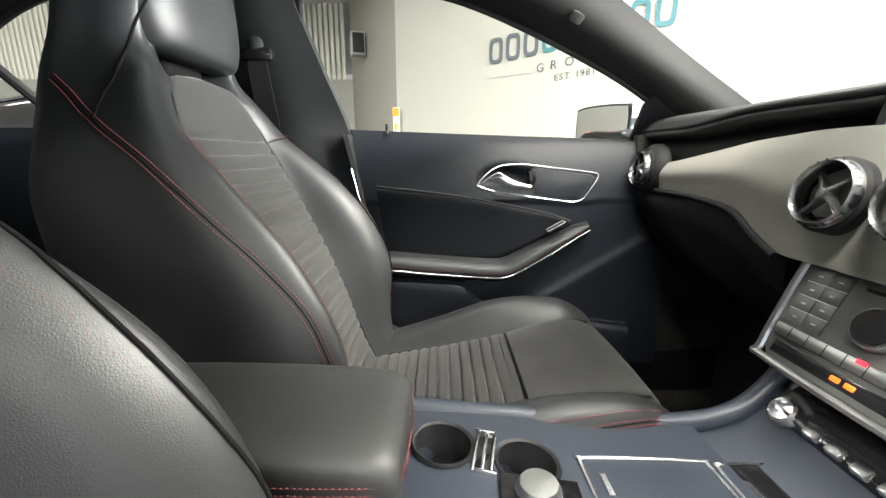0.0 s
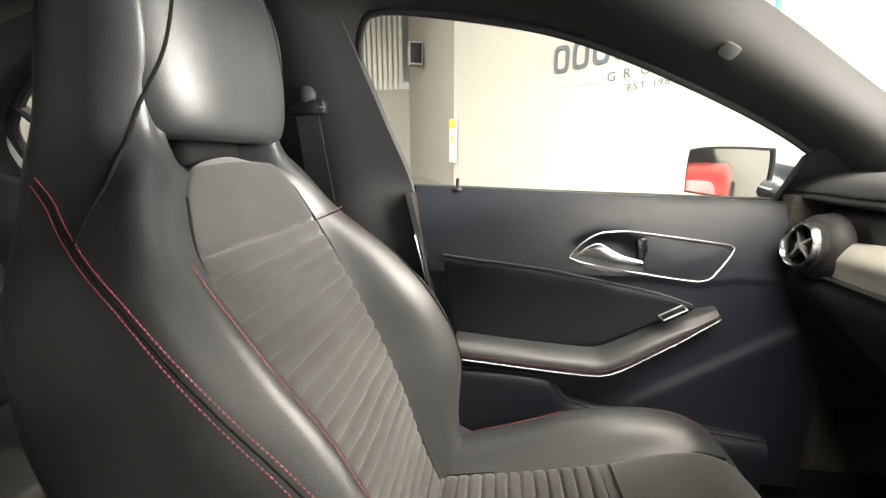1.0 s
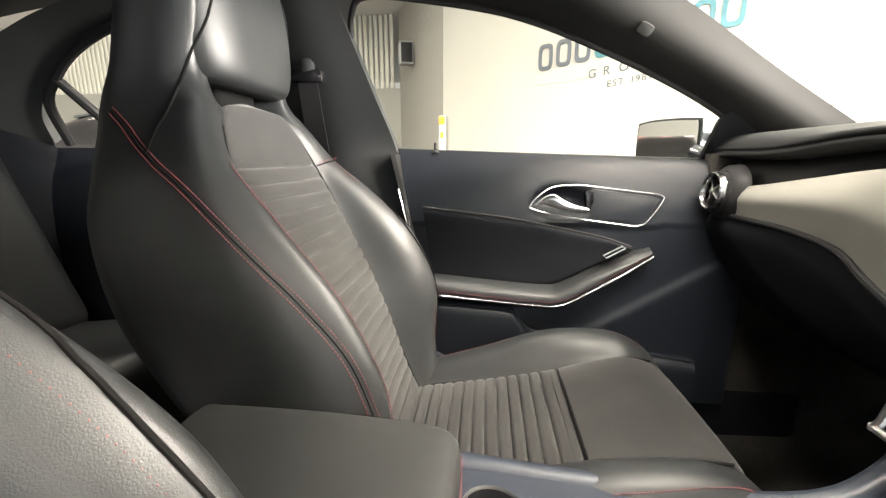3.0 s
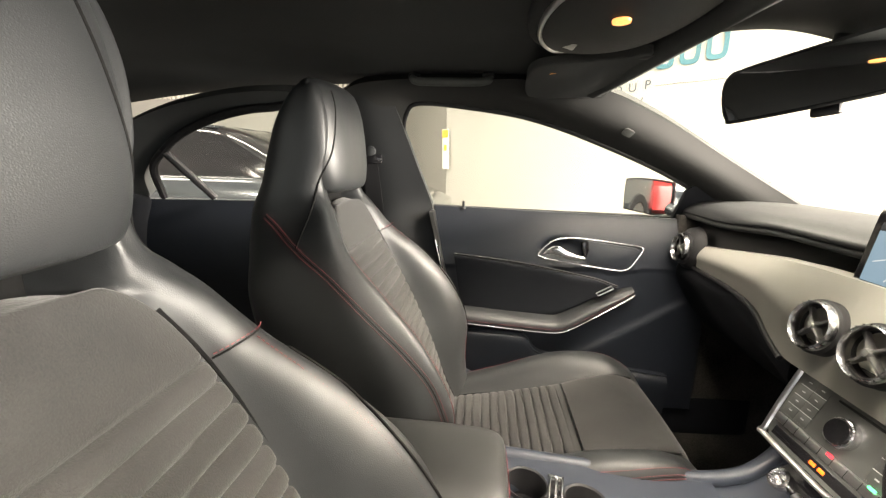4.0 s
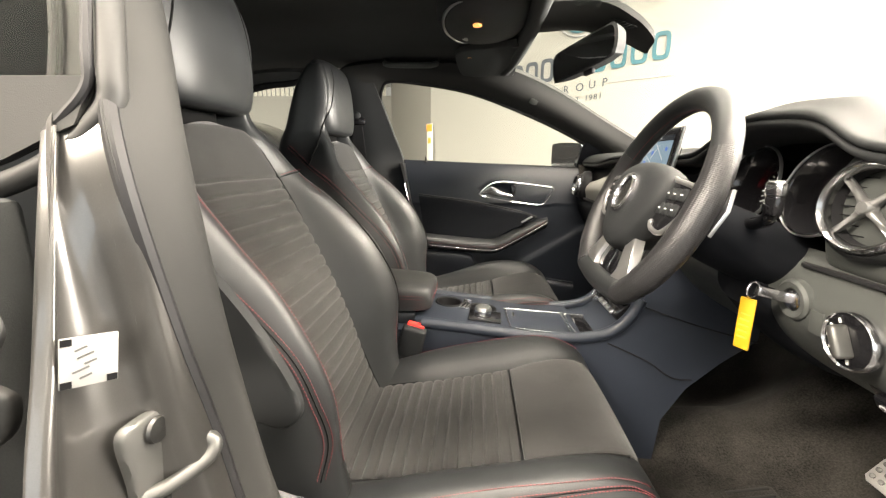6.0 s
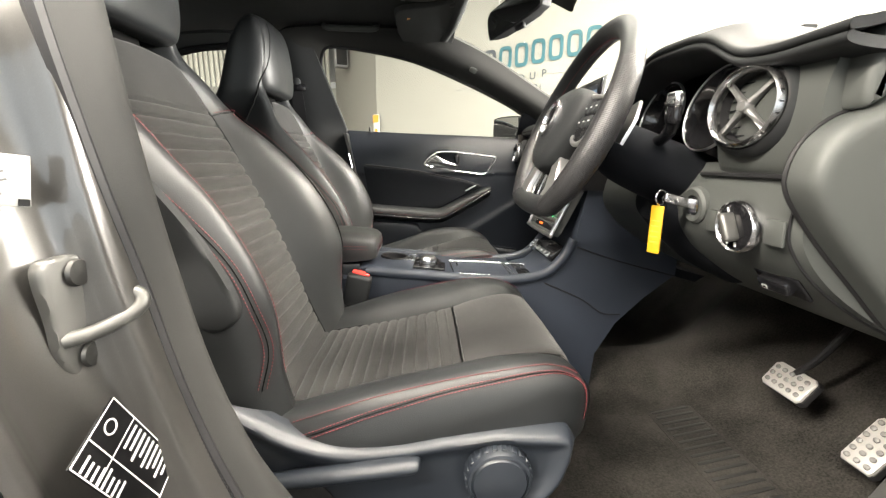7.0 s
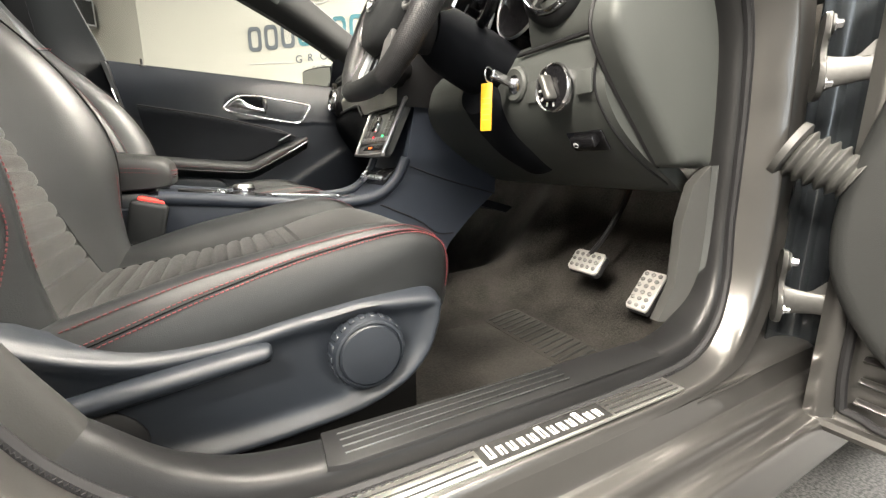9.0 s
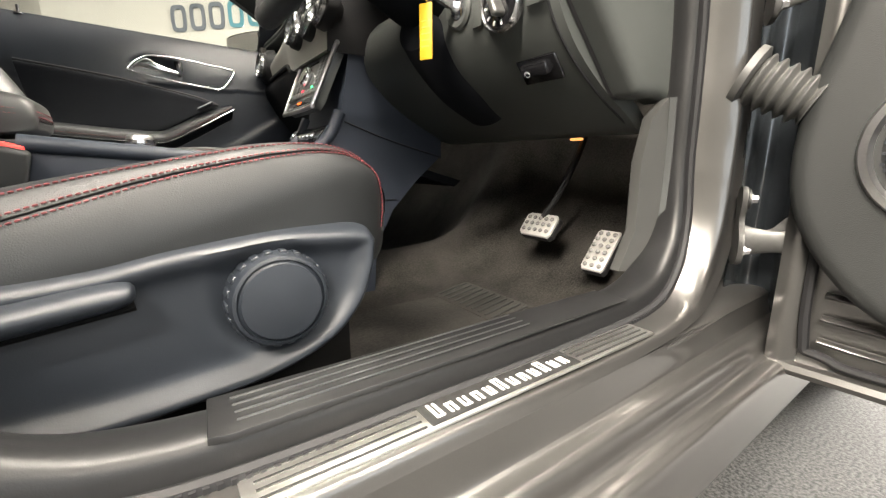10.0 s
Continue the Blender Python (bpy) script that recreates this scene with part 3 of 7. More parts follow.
    grown = lambda x: x if x < 0.15 else 0.15 + (x - 0.15) * reach
    for q in (-1, 1):
        part("seam", tube([(x, q * (w + 0.002), z + 0.003 + rise(x)) for x, z, w in ((-0.20, 0.494, 0.137), (-0.10, 0.492, 0.145), (0.03, 0.494, 0.148), (0.147, 0.503, 0.147), (0.15 + 0.05 * reach, 0.512, 0.150), (0.15 + 0.115 * reach, 0.516, 0.150), (0.15 + 0.158 * reach, 0.504, 0.145))], 0.0026, 50, 6), SEAM, s)
        side_line = [(-0.10, 0.472), (-0.06, 0.486), (0.0, 0.508), (0.05, 0.524), (0.12, 0.545), (0.19, 0.560), (0.25, 0.568), (0.290, 0.563), (0.318, 0.540), (0.331, 0.505), (0.334, 0.475)]
        for off in (-0.0042, 0.0, 0.0042, 0.024):
            high = off > 0.01                # a third row runs along the crest and closes up towards the front
            line = laid([(grown(x), q * ((0.236 if high else 0.246) - max(0, x - 0.22) * 0.25), z + off * (1.0 - 1.3 * (x + 0.1) if high else 1.0)) for x, z in side_line[:9 if high else 11]], edge_tree, 0.0009, 90)
            if off:
                part("stitching", stitching(line, (0, q * 0.0006, 0.0003), 120, r=0.0008), RED, s, "red thread")
            else:
                part("seam", tube(line, 0.0008, 0, 6), SEAM, s)
    # hard base shields: a dished face between a flared upper and lower rim
    top = [(-0.30, 0.575), (-0.22, 0.553), (-0.153, 0.520), (-0.09, 0.487), (-0.03, 0.470), (0.045, 0.472), (0.11, 0.482), (0.19, 0.489), (0.26, 0.487), (0.290, 0.482), (0.302, 0.468)]
    foot = [(-0.30, 0.40), (-0.20, 0.357), (-0.12, 0.338), (-0.03, 0.330), (0.05, 0.328), (0.13, 0.332), (0.18, 0.338), (0.225, 0.352), (0.258, 0.372), (0.283, 0.402), (0.298, 0.440)]
    upper, lower = smooth_line([(x, 0, z) for x, z in top], 110), smooth_line([(x, 0, z) for x, z in foot], 110)
    brim = upper + [upper[-1].lerp(lower[-1], k / 6) for k in range(1, 6)] + lower[::-1]
    for q in (-1, 1):
        rows = []
        for i in range(41):
            f, row = (1 - math.cos(math.pi * i / 40)) / 2, []
            for k in range(110):
                p = upper[k].lerp(lower[k], f)
                near = min(math.hypot(p.x - b.x, p.z - b.z) for b in brim)
                d = 0.020 + (0.009 + 0.005 * f) * math.exp(-((near - 0.013) / 0.013) ** 2) - 0.020 * (max(0, 0.012 - near) / 0.012) ** 2
                d -= 0.004 / (1 + math.exp((math.hypot(p.x - 0.189, p.z - 0.423) - 0.055) / 0.002))
                row.append(Vector((p.x, q * (0.237 + d - max(0, -p.x - 0.12) * 0.16), p.z)))
            rows.append(row)
        part("base_shield", slab(rows, 110, 41, (0, -q * 0.012, 0)), SHIELD, s, "smooth dark grey plastic seat base shield")
        # Rails and pan near-black, putting the shade under the seat into their colour.
        part("rail", box((0.62, 0.05, 0.12), pose(-0.02, q * 0.17, 0.30), 0.01), SEAM, s)
    part("pan", box((0.54, 0.34, 0.05), pose(-0.0, 0, 0.375), 0.01), SEAM, s)
    q = -side
    turn = Matrix(((1, 0, 0, 0.189), (0, 0, q, q * 0.252), (0, 1, 0, 0.423), (0, 0, 0, 1))) @ Matrix.Diagonal((0.98, 0.98, 1.15, 1))
    knob = part("adjuster_knob", lathe([(0.049, -0.004), (0.049, 0.0), (0.0485, 0.001), (0.0475, 0.003), (0.0465, 0.018), (0.044, 0.023), (0.041, 0.024), (0.0405, 0.022), (0.0385, 0.023), (0.037, 0.026), (0.02, 0.028), (0.0, 0.0285)], 56, turn), SHIELD, s, "round ribbed dark adjuster knob")
    ribs = bmesh.new()
    for k in range(22):
        a = 2 * math.pi * k / 22
        box((0.0046, 0.0078, 0.016), turn @ Matrix.Rotation(a, 4, "Z") @ pose(0.0464, 0, 0.0095), 0.001, 1, ribs)
    part("rib", ribs, SHIELD, knob)
    lever = [[Vector((x, q * (0.262 + w * 0.014 * math.cos(a) + 0.006), z + h * math.sin(a))) for a in (2 * math.pi * k / 10 for k in range(10))] for x, z, h, w in ((-0.19, 0.414, 0.007, 0.8), (-0.12, 0.426, 0.011, 1.0), (-0.04, 0.437, 0.012, 1.2), (0.05, 0.448, 0.0115, 1.3), (0.074, 0.4505, 0.009, 1.2), (0.080, 0.451, 0.004, 0.6))]
    part("height_lever", loft(lever, 24, 24), SHIELD, s, "long dark height lever")
    # Raised dark disc stands in for the dark hollow behind the lever.
    part("lever_hollow_disc", lathe([(0.048, 0.0), (0.048, 0.010), (0.040, 0.016), (0.0, 0.018)], 36, Matrix(((1.35, 0, 0, -0.105), (0, 0, q, q * 0.250), (0, 1, 0, 0.376), (0, 0, 0, 1)))), RUBBER, s, "dark round disc for the hollow behind the lever")
    # Black bar stands in for the shaded slot below the lever.
    part("lever_slot", tube([(-0.18, q * 0.247, 0.398), (-0.10, q * 0.256, 0.413), (0.0, q * 0.257, 0.426), (0.078, q * 0.257, 0.436)], 0.0042, 30, 8), SEAM, s)
    return s


seat("sports_seat", 0.01, 1, 0.0, "black leather and suede driver's seat with red stitching")
seat("sports_seat", 0.72, -1, -0.012, "black leather and suede passenger seat with red stitching", 1.2)


# ---- car body: roof, pillars, doors, sill ----
def win_y(z):
    return 1.135 - (z - 0.965) * 0.66


def flip(p):
    return Vector((p[0], 2 * MID - p[1], p[2]))


roof_rows = []
for x, ze, zm in ((0.175, 1.292, 1.318), (0.02, 1.315, 1.342), (-0.25, 1.322, 1.352), (-0.7, 1.315, 1.348), (-1.15, 1.27, 1.31), (-1.6, 1.17, 1.2)):
    roof_rows.append([(x - 0.02, 0.99, ze + 0.012), (x - 0.01, 0.87, ze + 0.012), (x, 0.75, (ze + zm) / 2 + 0.008), (x + 0.012, MID, zm), (x, 0.02, (ze + zm) / 2 + 0.008), (x - 0.01, -0.10, ze + 0.012), (x - 0.02, -0.22, ze + 0.012)])
single("headliner", slab(roof_rows, 40, 40, (0, 0, 0.04)), LINER, "black fabric roof lining of the car", "headliner", kind="structure")
single("header_trim", tube([(0.16, 0.84, 1.292), (0.185, 0.7, 1.303), (0.2, MID, 1.312), (0.185, 0.07, 1.303), (0.16, -0.07, 1.292)], 0.022, 40, 10), LINER, "black trim above the windscreen", "trim", kind="structure")
RAIL_LOW = [(-0.315, win_y(1.20), 1.20), (-0.30, win_y(1.25), 1.25), (-0.265, win_y(1.277), 1.277), (-0.14, win_y(1.268), 1.268), (0.04, win_y(1.238), 1.238), (0.234, win_y(1.175), 1.175), (0.448, win_y(1.088), 1.088), (0.64, win_y(0.985), 0.985)]
RAIL_TOP = [(-0.46, 0.88, 1.29), (-0.40, 0.86, 1.312), (-0.29, 0.845, 1.318), (-0.10, 0.84, 1.316), (0.14, 0.835, 1.30), (0.335, 0.93, 1.25), (0.58, 1.005, 1.128), (0.82, 1.05, 1.0)]
for name, side, label in (("pillar_trim_passenger", Vector, "dark grey windscreen pillar and roof rail trim"), ("pillar_trim_driver", flip, "dark grey windscreen pillar and roof rail trim beside the open door")):
    low, top = [side(p) for p in RAIL_LOW], [side(p) for p in RAIL_TOP]
    mid = [(a + b) / 2 + Vector((0, (MID - a.y) * 0.035, 0.004 if i < 4 else -0.012)) for i, (a, b) in enumerate(zip(low, top))]
    q = 1 if side is Vector else -1
    if q < 0:                                # the open side: only the rail above the opening
        rise = [0.06, 0.06, 0.06, 0.06, 0.065, 0.068, 0.06, 0.03]
        low, mid, top = ([p + Vector((0, -0.02 * k / 0.055, k)) for p, k in zip(row, rise)] for row in (low, mid, top))
    single(name, slab([low, mid, top], 60, 14, (0, q * 0.035 if q > 0 else 0, 0.02 if q > 0 else 0.03)), PILLAR, label, "pillar trim", kind="structure")
    single("window_seal", tube([p + Vector((0, q * 0.006, -0.004)) for p in low], 0.006, 60, 8), RUBBER, "black rubber window seal", "seal", kind="structure")

# windscreen: thin clear glass between the pillars
screen_rows = []
for k in range(5):
    f = k / 4
    a = Vector((0.17, 0.835, 1.30)).lerp(Vector((0.95, 1.06, 0.965)), f)
    m = Vector((0.21, MID, 1.318)).lerp(Vector((1.16, MID, 0.985)), f) + Vector((0, 0, 0.085 * math.sin(math.pi * f) ** 0.8))
    screen_rows.append([a, (a + m) / 2 + Vector((0.03, 0, 0.008)), m, flip((a + m) / 2 + Vector((0.03, 0, 0.008))), flip(a)])
glass = single("windscreen", slab(screen_rows, 24, 16, (0.002, 0, 0.003)), GLASS, "clear glass windscreen", "windscreen", kind="structure")
glass.visible_shadow = False


# passenger door, closed
door = thing("door_1", "closed passenger door with black trim and silver accents", "car door", (0.15, 1.08, 0.4), kind="structure")


def on(ob, bm):
    bm.transform(Matrix.Translation(-ob.location))
    return bm


def door_y(x, z):
    y = 1.066 + max(0.0, z - 0.83) ** 1.5 * 0.95
    u, v = (x - 0.165) / 0.062, (z - 0.855) / 0.033        # cup behind the pull handle
    y += 0.030 * math.exp(-(u * u + v * v) ** 2)
    ridge = z - (0.545 + (x - 0.27) * 0.62)                  # slanting bulge ahead of the pocket
    if 0.16 < x < 0.6:
        y -= 0.010 * min(1, (x - 0.16) / 0.08) / (1 + math.exp(ridge / 0.006)) * math.exp(-max(0.0, -ridge) / 0.10)
    if z > 0.80:
        y -= 0.004 * math.exp(-((z - 0.80) / 0.02) ** 2)
    return y


def rear_edge(z):
    return -0.113 - (z - 0.395) * 0.2207


rows = []
for k in range(90):
    z = 0.34 + (0.978 - 0.34) * k / 89
    xa, xb = rear_edge(z), 0.60
    row = []
    for i in range(120):
        x = xa + (xb - xa) * i / 119
        top = 0.984 - (x + 0.25) * 0.037
        z2 = 0.34 + (top - 0.34) * k / 89
        row.append(Vector((x, door_y(x, z2), z2)))
    rows.append(row)
part("door_card", on(door, slab(rows, 120, 90, (0, 0.012, 0))), HARD, door, "grained blue-black plastic door trim")
belt = [(-0.25, 1.135, 0.982), (0.0, 1.140, 0.972), (0.3, 1.146, 0.962), (0.60, 1.15, 0.953)]
part("belt_ledge", on(door, slab([[(x, y - 0.012, z + 0.002) for x, y, z in belt], [(x, y + 0.01, z + 0.004) for x, y, z in belt], [(x, y + 0.09, z - 0.01) for x, y, z in belt]], 30, 8, (0, 0, -0.03))), SOFT, door, "black soft window ledge")
part("outer_skin", on(door, slab([[(x, y + 0.10, z - 0.012) for x, y, z in belt], [(x, y + 0.13, 0.7) for x, y, z in belt], [(x, y + 0.08, 0.3) for x, y, z in belt]], 20, 12, (0, 0.01, 0))), PAINT, door)
part("door_edge", on(door, slab([[(rear_edge(z) - 0.012, 1.06 + q, z) for q in (0.0, 0.1, 0.18)] for z in (0.36, 0.6, 0.8, 0.97)], 6, 20, (0.012, 0, 0))), PAINT, door)
part("edge_seal", on(door, tube([(rear_edge(z) - 0.006, 1.055 + max(0, z - 0.83) ** 1.5 * 0.95, z) for z in (0.36, 0.5, 0.65, 0.8, 0.9, 0.98)], 0.005, 30, 6)), RUBBER, door)
# Short chrome bar drawn in for a glint on the door's edge.
part("edge_glint", on(door, tube([(rear_edge(z) - 0.011, 1.052, z) for z in (0.72, 0.8, 0.885)], 0.0022, 10, 6)), CHROME, door)
part("lock_pin", on(door, lathe([(0.011, 0), (0.009, 0.004), (0.0038, 0.006), (0.0038, 0.024), (0.0, 0.026)], 14, pose(-0.148, 1.122, 0.974))), RUBBER, door, "small black lock pin")
bez = [(0.090, 0.846), (0.115, 0.873), (0.147, 0.891), (0.19, 0.8955), (0.216, 0.895), (0.30, 0.886), (0.384, 0.876), (0.398, 0.872), (0.400, 0.864), (0.385, 0.84), (0.362, 0.810), (0.345, 0.803), (0.326, 0.802), (0.23, 0.814), (0.124, 0.831), (0.099, 0.838)]
part("handle_bezel", on(door, tube([(x, door_y(x, z) - 0.006 if x > 0.24 else door_y(0.30, z) - 0.006, z) for x, z in bez], 0.0018, 120, 8, True)), CHROME, door, "thin chrome outline round the handle")
inlay = [(0.236, 0.888), (0.30, 0.880), (0.378, 0.870), (0.392, 0.864), (0.378, 0.842), (0.358, 0.814), (0.34, 0.808), (0.326, 0.808), (0.236, 0.819)]
part("handle_inlay", on(door, plate(inlay, lambda u, w, d: Vector((u, door_y(u, w) + 0.002 - d, w)), 0.005, 0.002)), HARD, door, "blue-grey plastic inlay")
pull = [[Vector((x + 0.0, 1.062 - b + 0.006 * math.cos(a), z + h * math.sin(a))) for a in (2 * math.pi * k / 10 for k in range(10))] for x, z, h, b in ((0.102, 0.848, 0.003, 0.0), (0.120, 0.858, 0.010, 0.008), (0.143, 0.860, 0.0165, 0.016), (0.168, 0.8505, 0.0125, 0.022), (0.195, 0.8435, 0.0085, 0.024), (0.220, 0.839, 0.0075, 0.022), (0.226, 0.8385, 0.005, 0.018))]
part("pull_handle", on(door, loft(pull, 24, 30)), CHROME, door, "satin silver pull handle")
part("handle_cup", on(door, box((0.022, 0.02, 0.062), pose(0.233, 1.078, 0.855, 0, -8, 0), 0.006)), GLOSS, door)
tops = [(-0.172, 0.837), (-0.10, 0.829), (-0.035, 0.822), (0.05, 0.811), (0.127, 0.797), (0.20, 0.783), (0.274, 0.767), (0.335, 0.746)]
lows = [(-0.147, 0.660), (-0.085, 0.650), (-0.02, 0.645), (0.06, 0.643), (0.14, 0.645), (0.20, 0.672), (0.262, 0.708), (0.334, 0.741)]
rows = []
for f in (0, 0.05, 0.35, 0.7, 0.95, 1):
    rows.append([(a + (c - a) * f, 1.054 if 0 < f < 1 else 1.066, b + (d - b) * f) for (a, b), (c, d) in zip(tops, lows)])
part("armrest_panel", on(door, slab(rows, 40, 24, (0, 0.02, 0))), PADDED, door, "padded black panel")
part("panel_groove", on(door, tube([(x, 1.063, z + 0.002) for x, z in tops], 0.004, 50, 6)), RUBBER, door)
sweep = [(-0.142, 0.634), (-0.085, 0.629), (-0.03, 0.624), (0.06, 0.617), (0.13, 0.613), (0.16, 0.615), (0.195, 0.629), (0.25, 0.659), (0.303, 0.689), (0.345, 0.714), (0.378, 0.733)]
arm = []
for i, (x, z) in enumerate(sweep):
    k = 1.0 if i < 7 else max(0.15, 1 - (i - 6) * 0.12)
    h = 0.034 if i < 6 else 0.034 + 0.010 * math.sin(math.pi * (i - 5) / 5) - 0.022 * (i - 5) / 5
    arm.append([Vector((x, y, z + dz)) for y, dz in ((1.075, h + 0.004), (1.066 - 0.03 * k, h), (1.066 - 0.056 * k, h - 0.010), (1.066 - 0.062 * k, 0.010), (1.066 - 0.058 * k, -0.002), (1.066 - 0.04 * k, -0.010), (1.07, -0.03), (1.09, 0.0))])
part("armrest", on(door, loft(arm, 40, 60)), LEATHER, door, "black padded armrest sweeping upwards")
edge = [(x, 1.066 - 0.062 * (1.0 if i < 7 else max(0.15, 1 - (i - 6) * 0.12)) - 0.001, z - 0.001) for i, (x, z) in enumerate(sweep)]
part("silver_line", on(door, tube(edge, 0.0015, 80, 8)), CHROME, door, "thin silver accent line")
part("stitching", on(door, stitching([(x, y - 0.0005, z + 0.010) for x, y, z in edge], (0, -0.001, 0.001), 80, 0.003)), RED, door, "red thread")
sw = part("window_switch", on(door, box((0.050, 0.026, 0.008), pose(0.290, 1.035, 0.738, 0, -30, 0), 0.003)), GLOSS, door, "gloss black window switch")
part("switch_rim", on(door, tube([(0.268, 1.022, 0.730), (0.310, 1.022, 0.754), (0.310, 1.047, 0.754), (0.268, 1.047, 0.730)], 0.0013, 0, 6, True)), SATIN, sw)
sw.matrix_parent_inverse = Matrix()
binline = [(-0.135, 0.600), (-0.04, 0.596), (0.045, 0.589), (0.068, 0.572), (0.10, 0.535), (0.18, 0.516), (0.27, 0.503), (0.36, 0.488), (0.5, 0.47)]
part("door_bin", on(door, slab([[(x, 1.035, z) for x, z in binline], [(x, 1.020, z - 0.03) for x, z in binline], [(x, 1.03, 0.34 + (z - 0.46) * 0.1) for x, z in binline]], 50, 14, (0, 0.02, 0))), HARD, door, "blue-black door pocket")
part("bin_lip", on(door, tube([(x, 1.033, z + 0.001) for x, z in binline[3:]], 0.0035, 40, 6)), SHIELD, door)
sail = [(0.505, 1.045), (0.52, 1.06), (0.60, 1.06), (0.74, 0.985), (0.72, 0.955), (0.50, 0.955)]
part("mirror_sail", on(door, plate(sail, lambda u, w, d: Vector((u, win_y(w) - 0.012 + d, w)), 0.02, 0.004)), PADDED, door, "black triangle behind the mirror")
pane = [(x, z) for x, y, z in RAIL_LOW] + [(0.52, 0.95), (-0.25, 0.97)]
pane_ob = part("window_pane", on(door, plate(pane, lambda u, w, d: Vector((u, win_y(w) + 0.008 + d, w)), 0.003)), GLASS, door, "clear frameless side window", smooth=False)
pane_ob.visible_shadow = False

# outside mirror on the passenger side
om = thing("door_mirror", "dark door mirror reflecting the showroom", "door mirror", (0.49, 1.31, 1.005))
turn = Matrix.Rotation(radians(24), 4, "Z") @ Matrix.Diagonal((1.15, 1.15, 1.0, 1))
shape = [(-0.095, 0.045), (-0.075, 0.058), (0.02, 0.064), (0.085, 0.06), (0.098, 0.045), (0.098, -0.045), (0.085, -0.055), (-0.07, -0.062), (-0.092, -0.05)]
part("housing", plate(shape, lambda u, w, d: turn @ Vector((d * 1.0 + (0.02 if d > 0.05 else 0), u * (1 - d * 2.5), w * (1 - d * 3.0))), 0.085, 0.02, 3, 60), CARDARK, om, "dark glossy mirror housing")
part("mirror_glass", plate([(u * 0.92, w * 0.9) for u, w in shape], lambda u, w, d: turn @ Vector((-0.003 - d, u, w)), 0.002, 0, 1, 60), MIRROR, om)
part("arm", tube([(0.04, -0.09, -0.03), (0.05, -0.13, -0.04), (0.05, -0.18, -0.045)], 0.022, 8, 10), CARDARK, om)

# middle pillar on the passenger side, with its belt
single("pillar_passenger", slab([[(rear_edge(z) - 0.012 if z < 0.98 else -0.245 - (z - 0.98) * 0.27, min(1.12, win_y(z)) - 0.02, z), (-0.38 - (z - 0.4) * 0.03, min(1.10, win_y(z)) - 0.045, z), (-0.52 - (z - 0.4) * 0.02, min(1.12, win_y(z)) - 0.02, z)] for z in (0.32, 0.6, 0.85, 0.98, 1.1, 1.2, 1.285)], 16, 40, (0, 0.04, 0)), SOFT, "black trim of the middle pillar", "pillar trim", kind="structure")
belt_ob = thing("seat_belt", "black seat belt hanging on the middle pillar", "seat belt", (-0.40, 1.0, 1.13))
part("webbing", slab([[(0.03, 0.05, -0.66), (0.075, 0.05, -0.66)], [(-0.01, 0.02, -0.35), (0.036, 0.02, -0.35)], [(-0.02, -0.035, -0.12), (0.026, -0.035, -0.12)], [(-0.022, -0.055, -0.01), (0.02, -0.055, -0.01)]], 6, 30, (0, 0.002, 0)), RUBBER, belt_ob)
part("belt_guide", box((0.07, 0.03, 0.028), pose(0.0, -0.05, 0.0), 0.01), GLOSS, belt_ob)
part("guide_bolt", lathe([(0.016, 0), (0.015, 0.012), (0.008, 0.016), (0, 0.016)], 20, Matrix.Translation((0.0, -0.05, 0.02)) @ pose(0, 0, 0, 90, 0, 0)), SOFT, belt_ob)

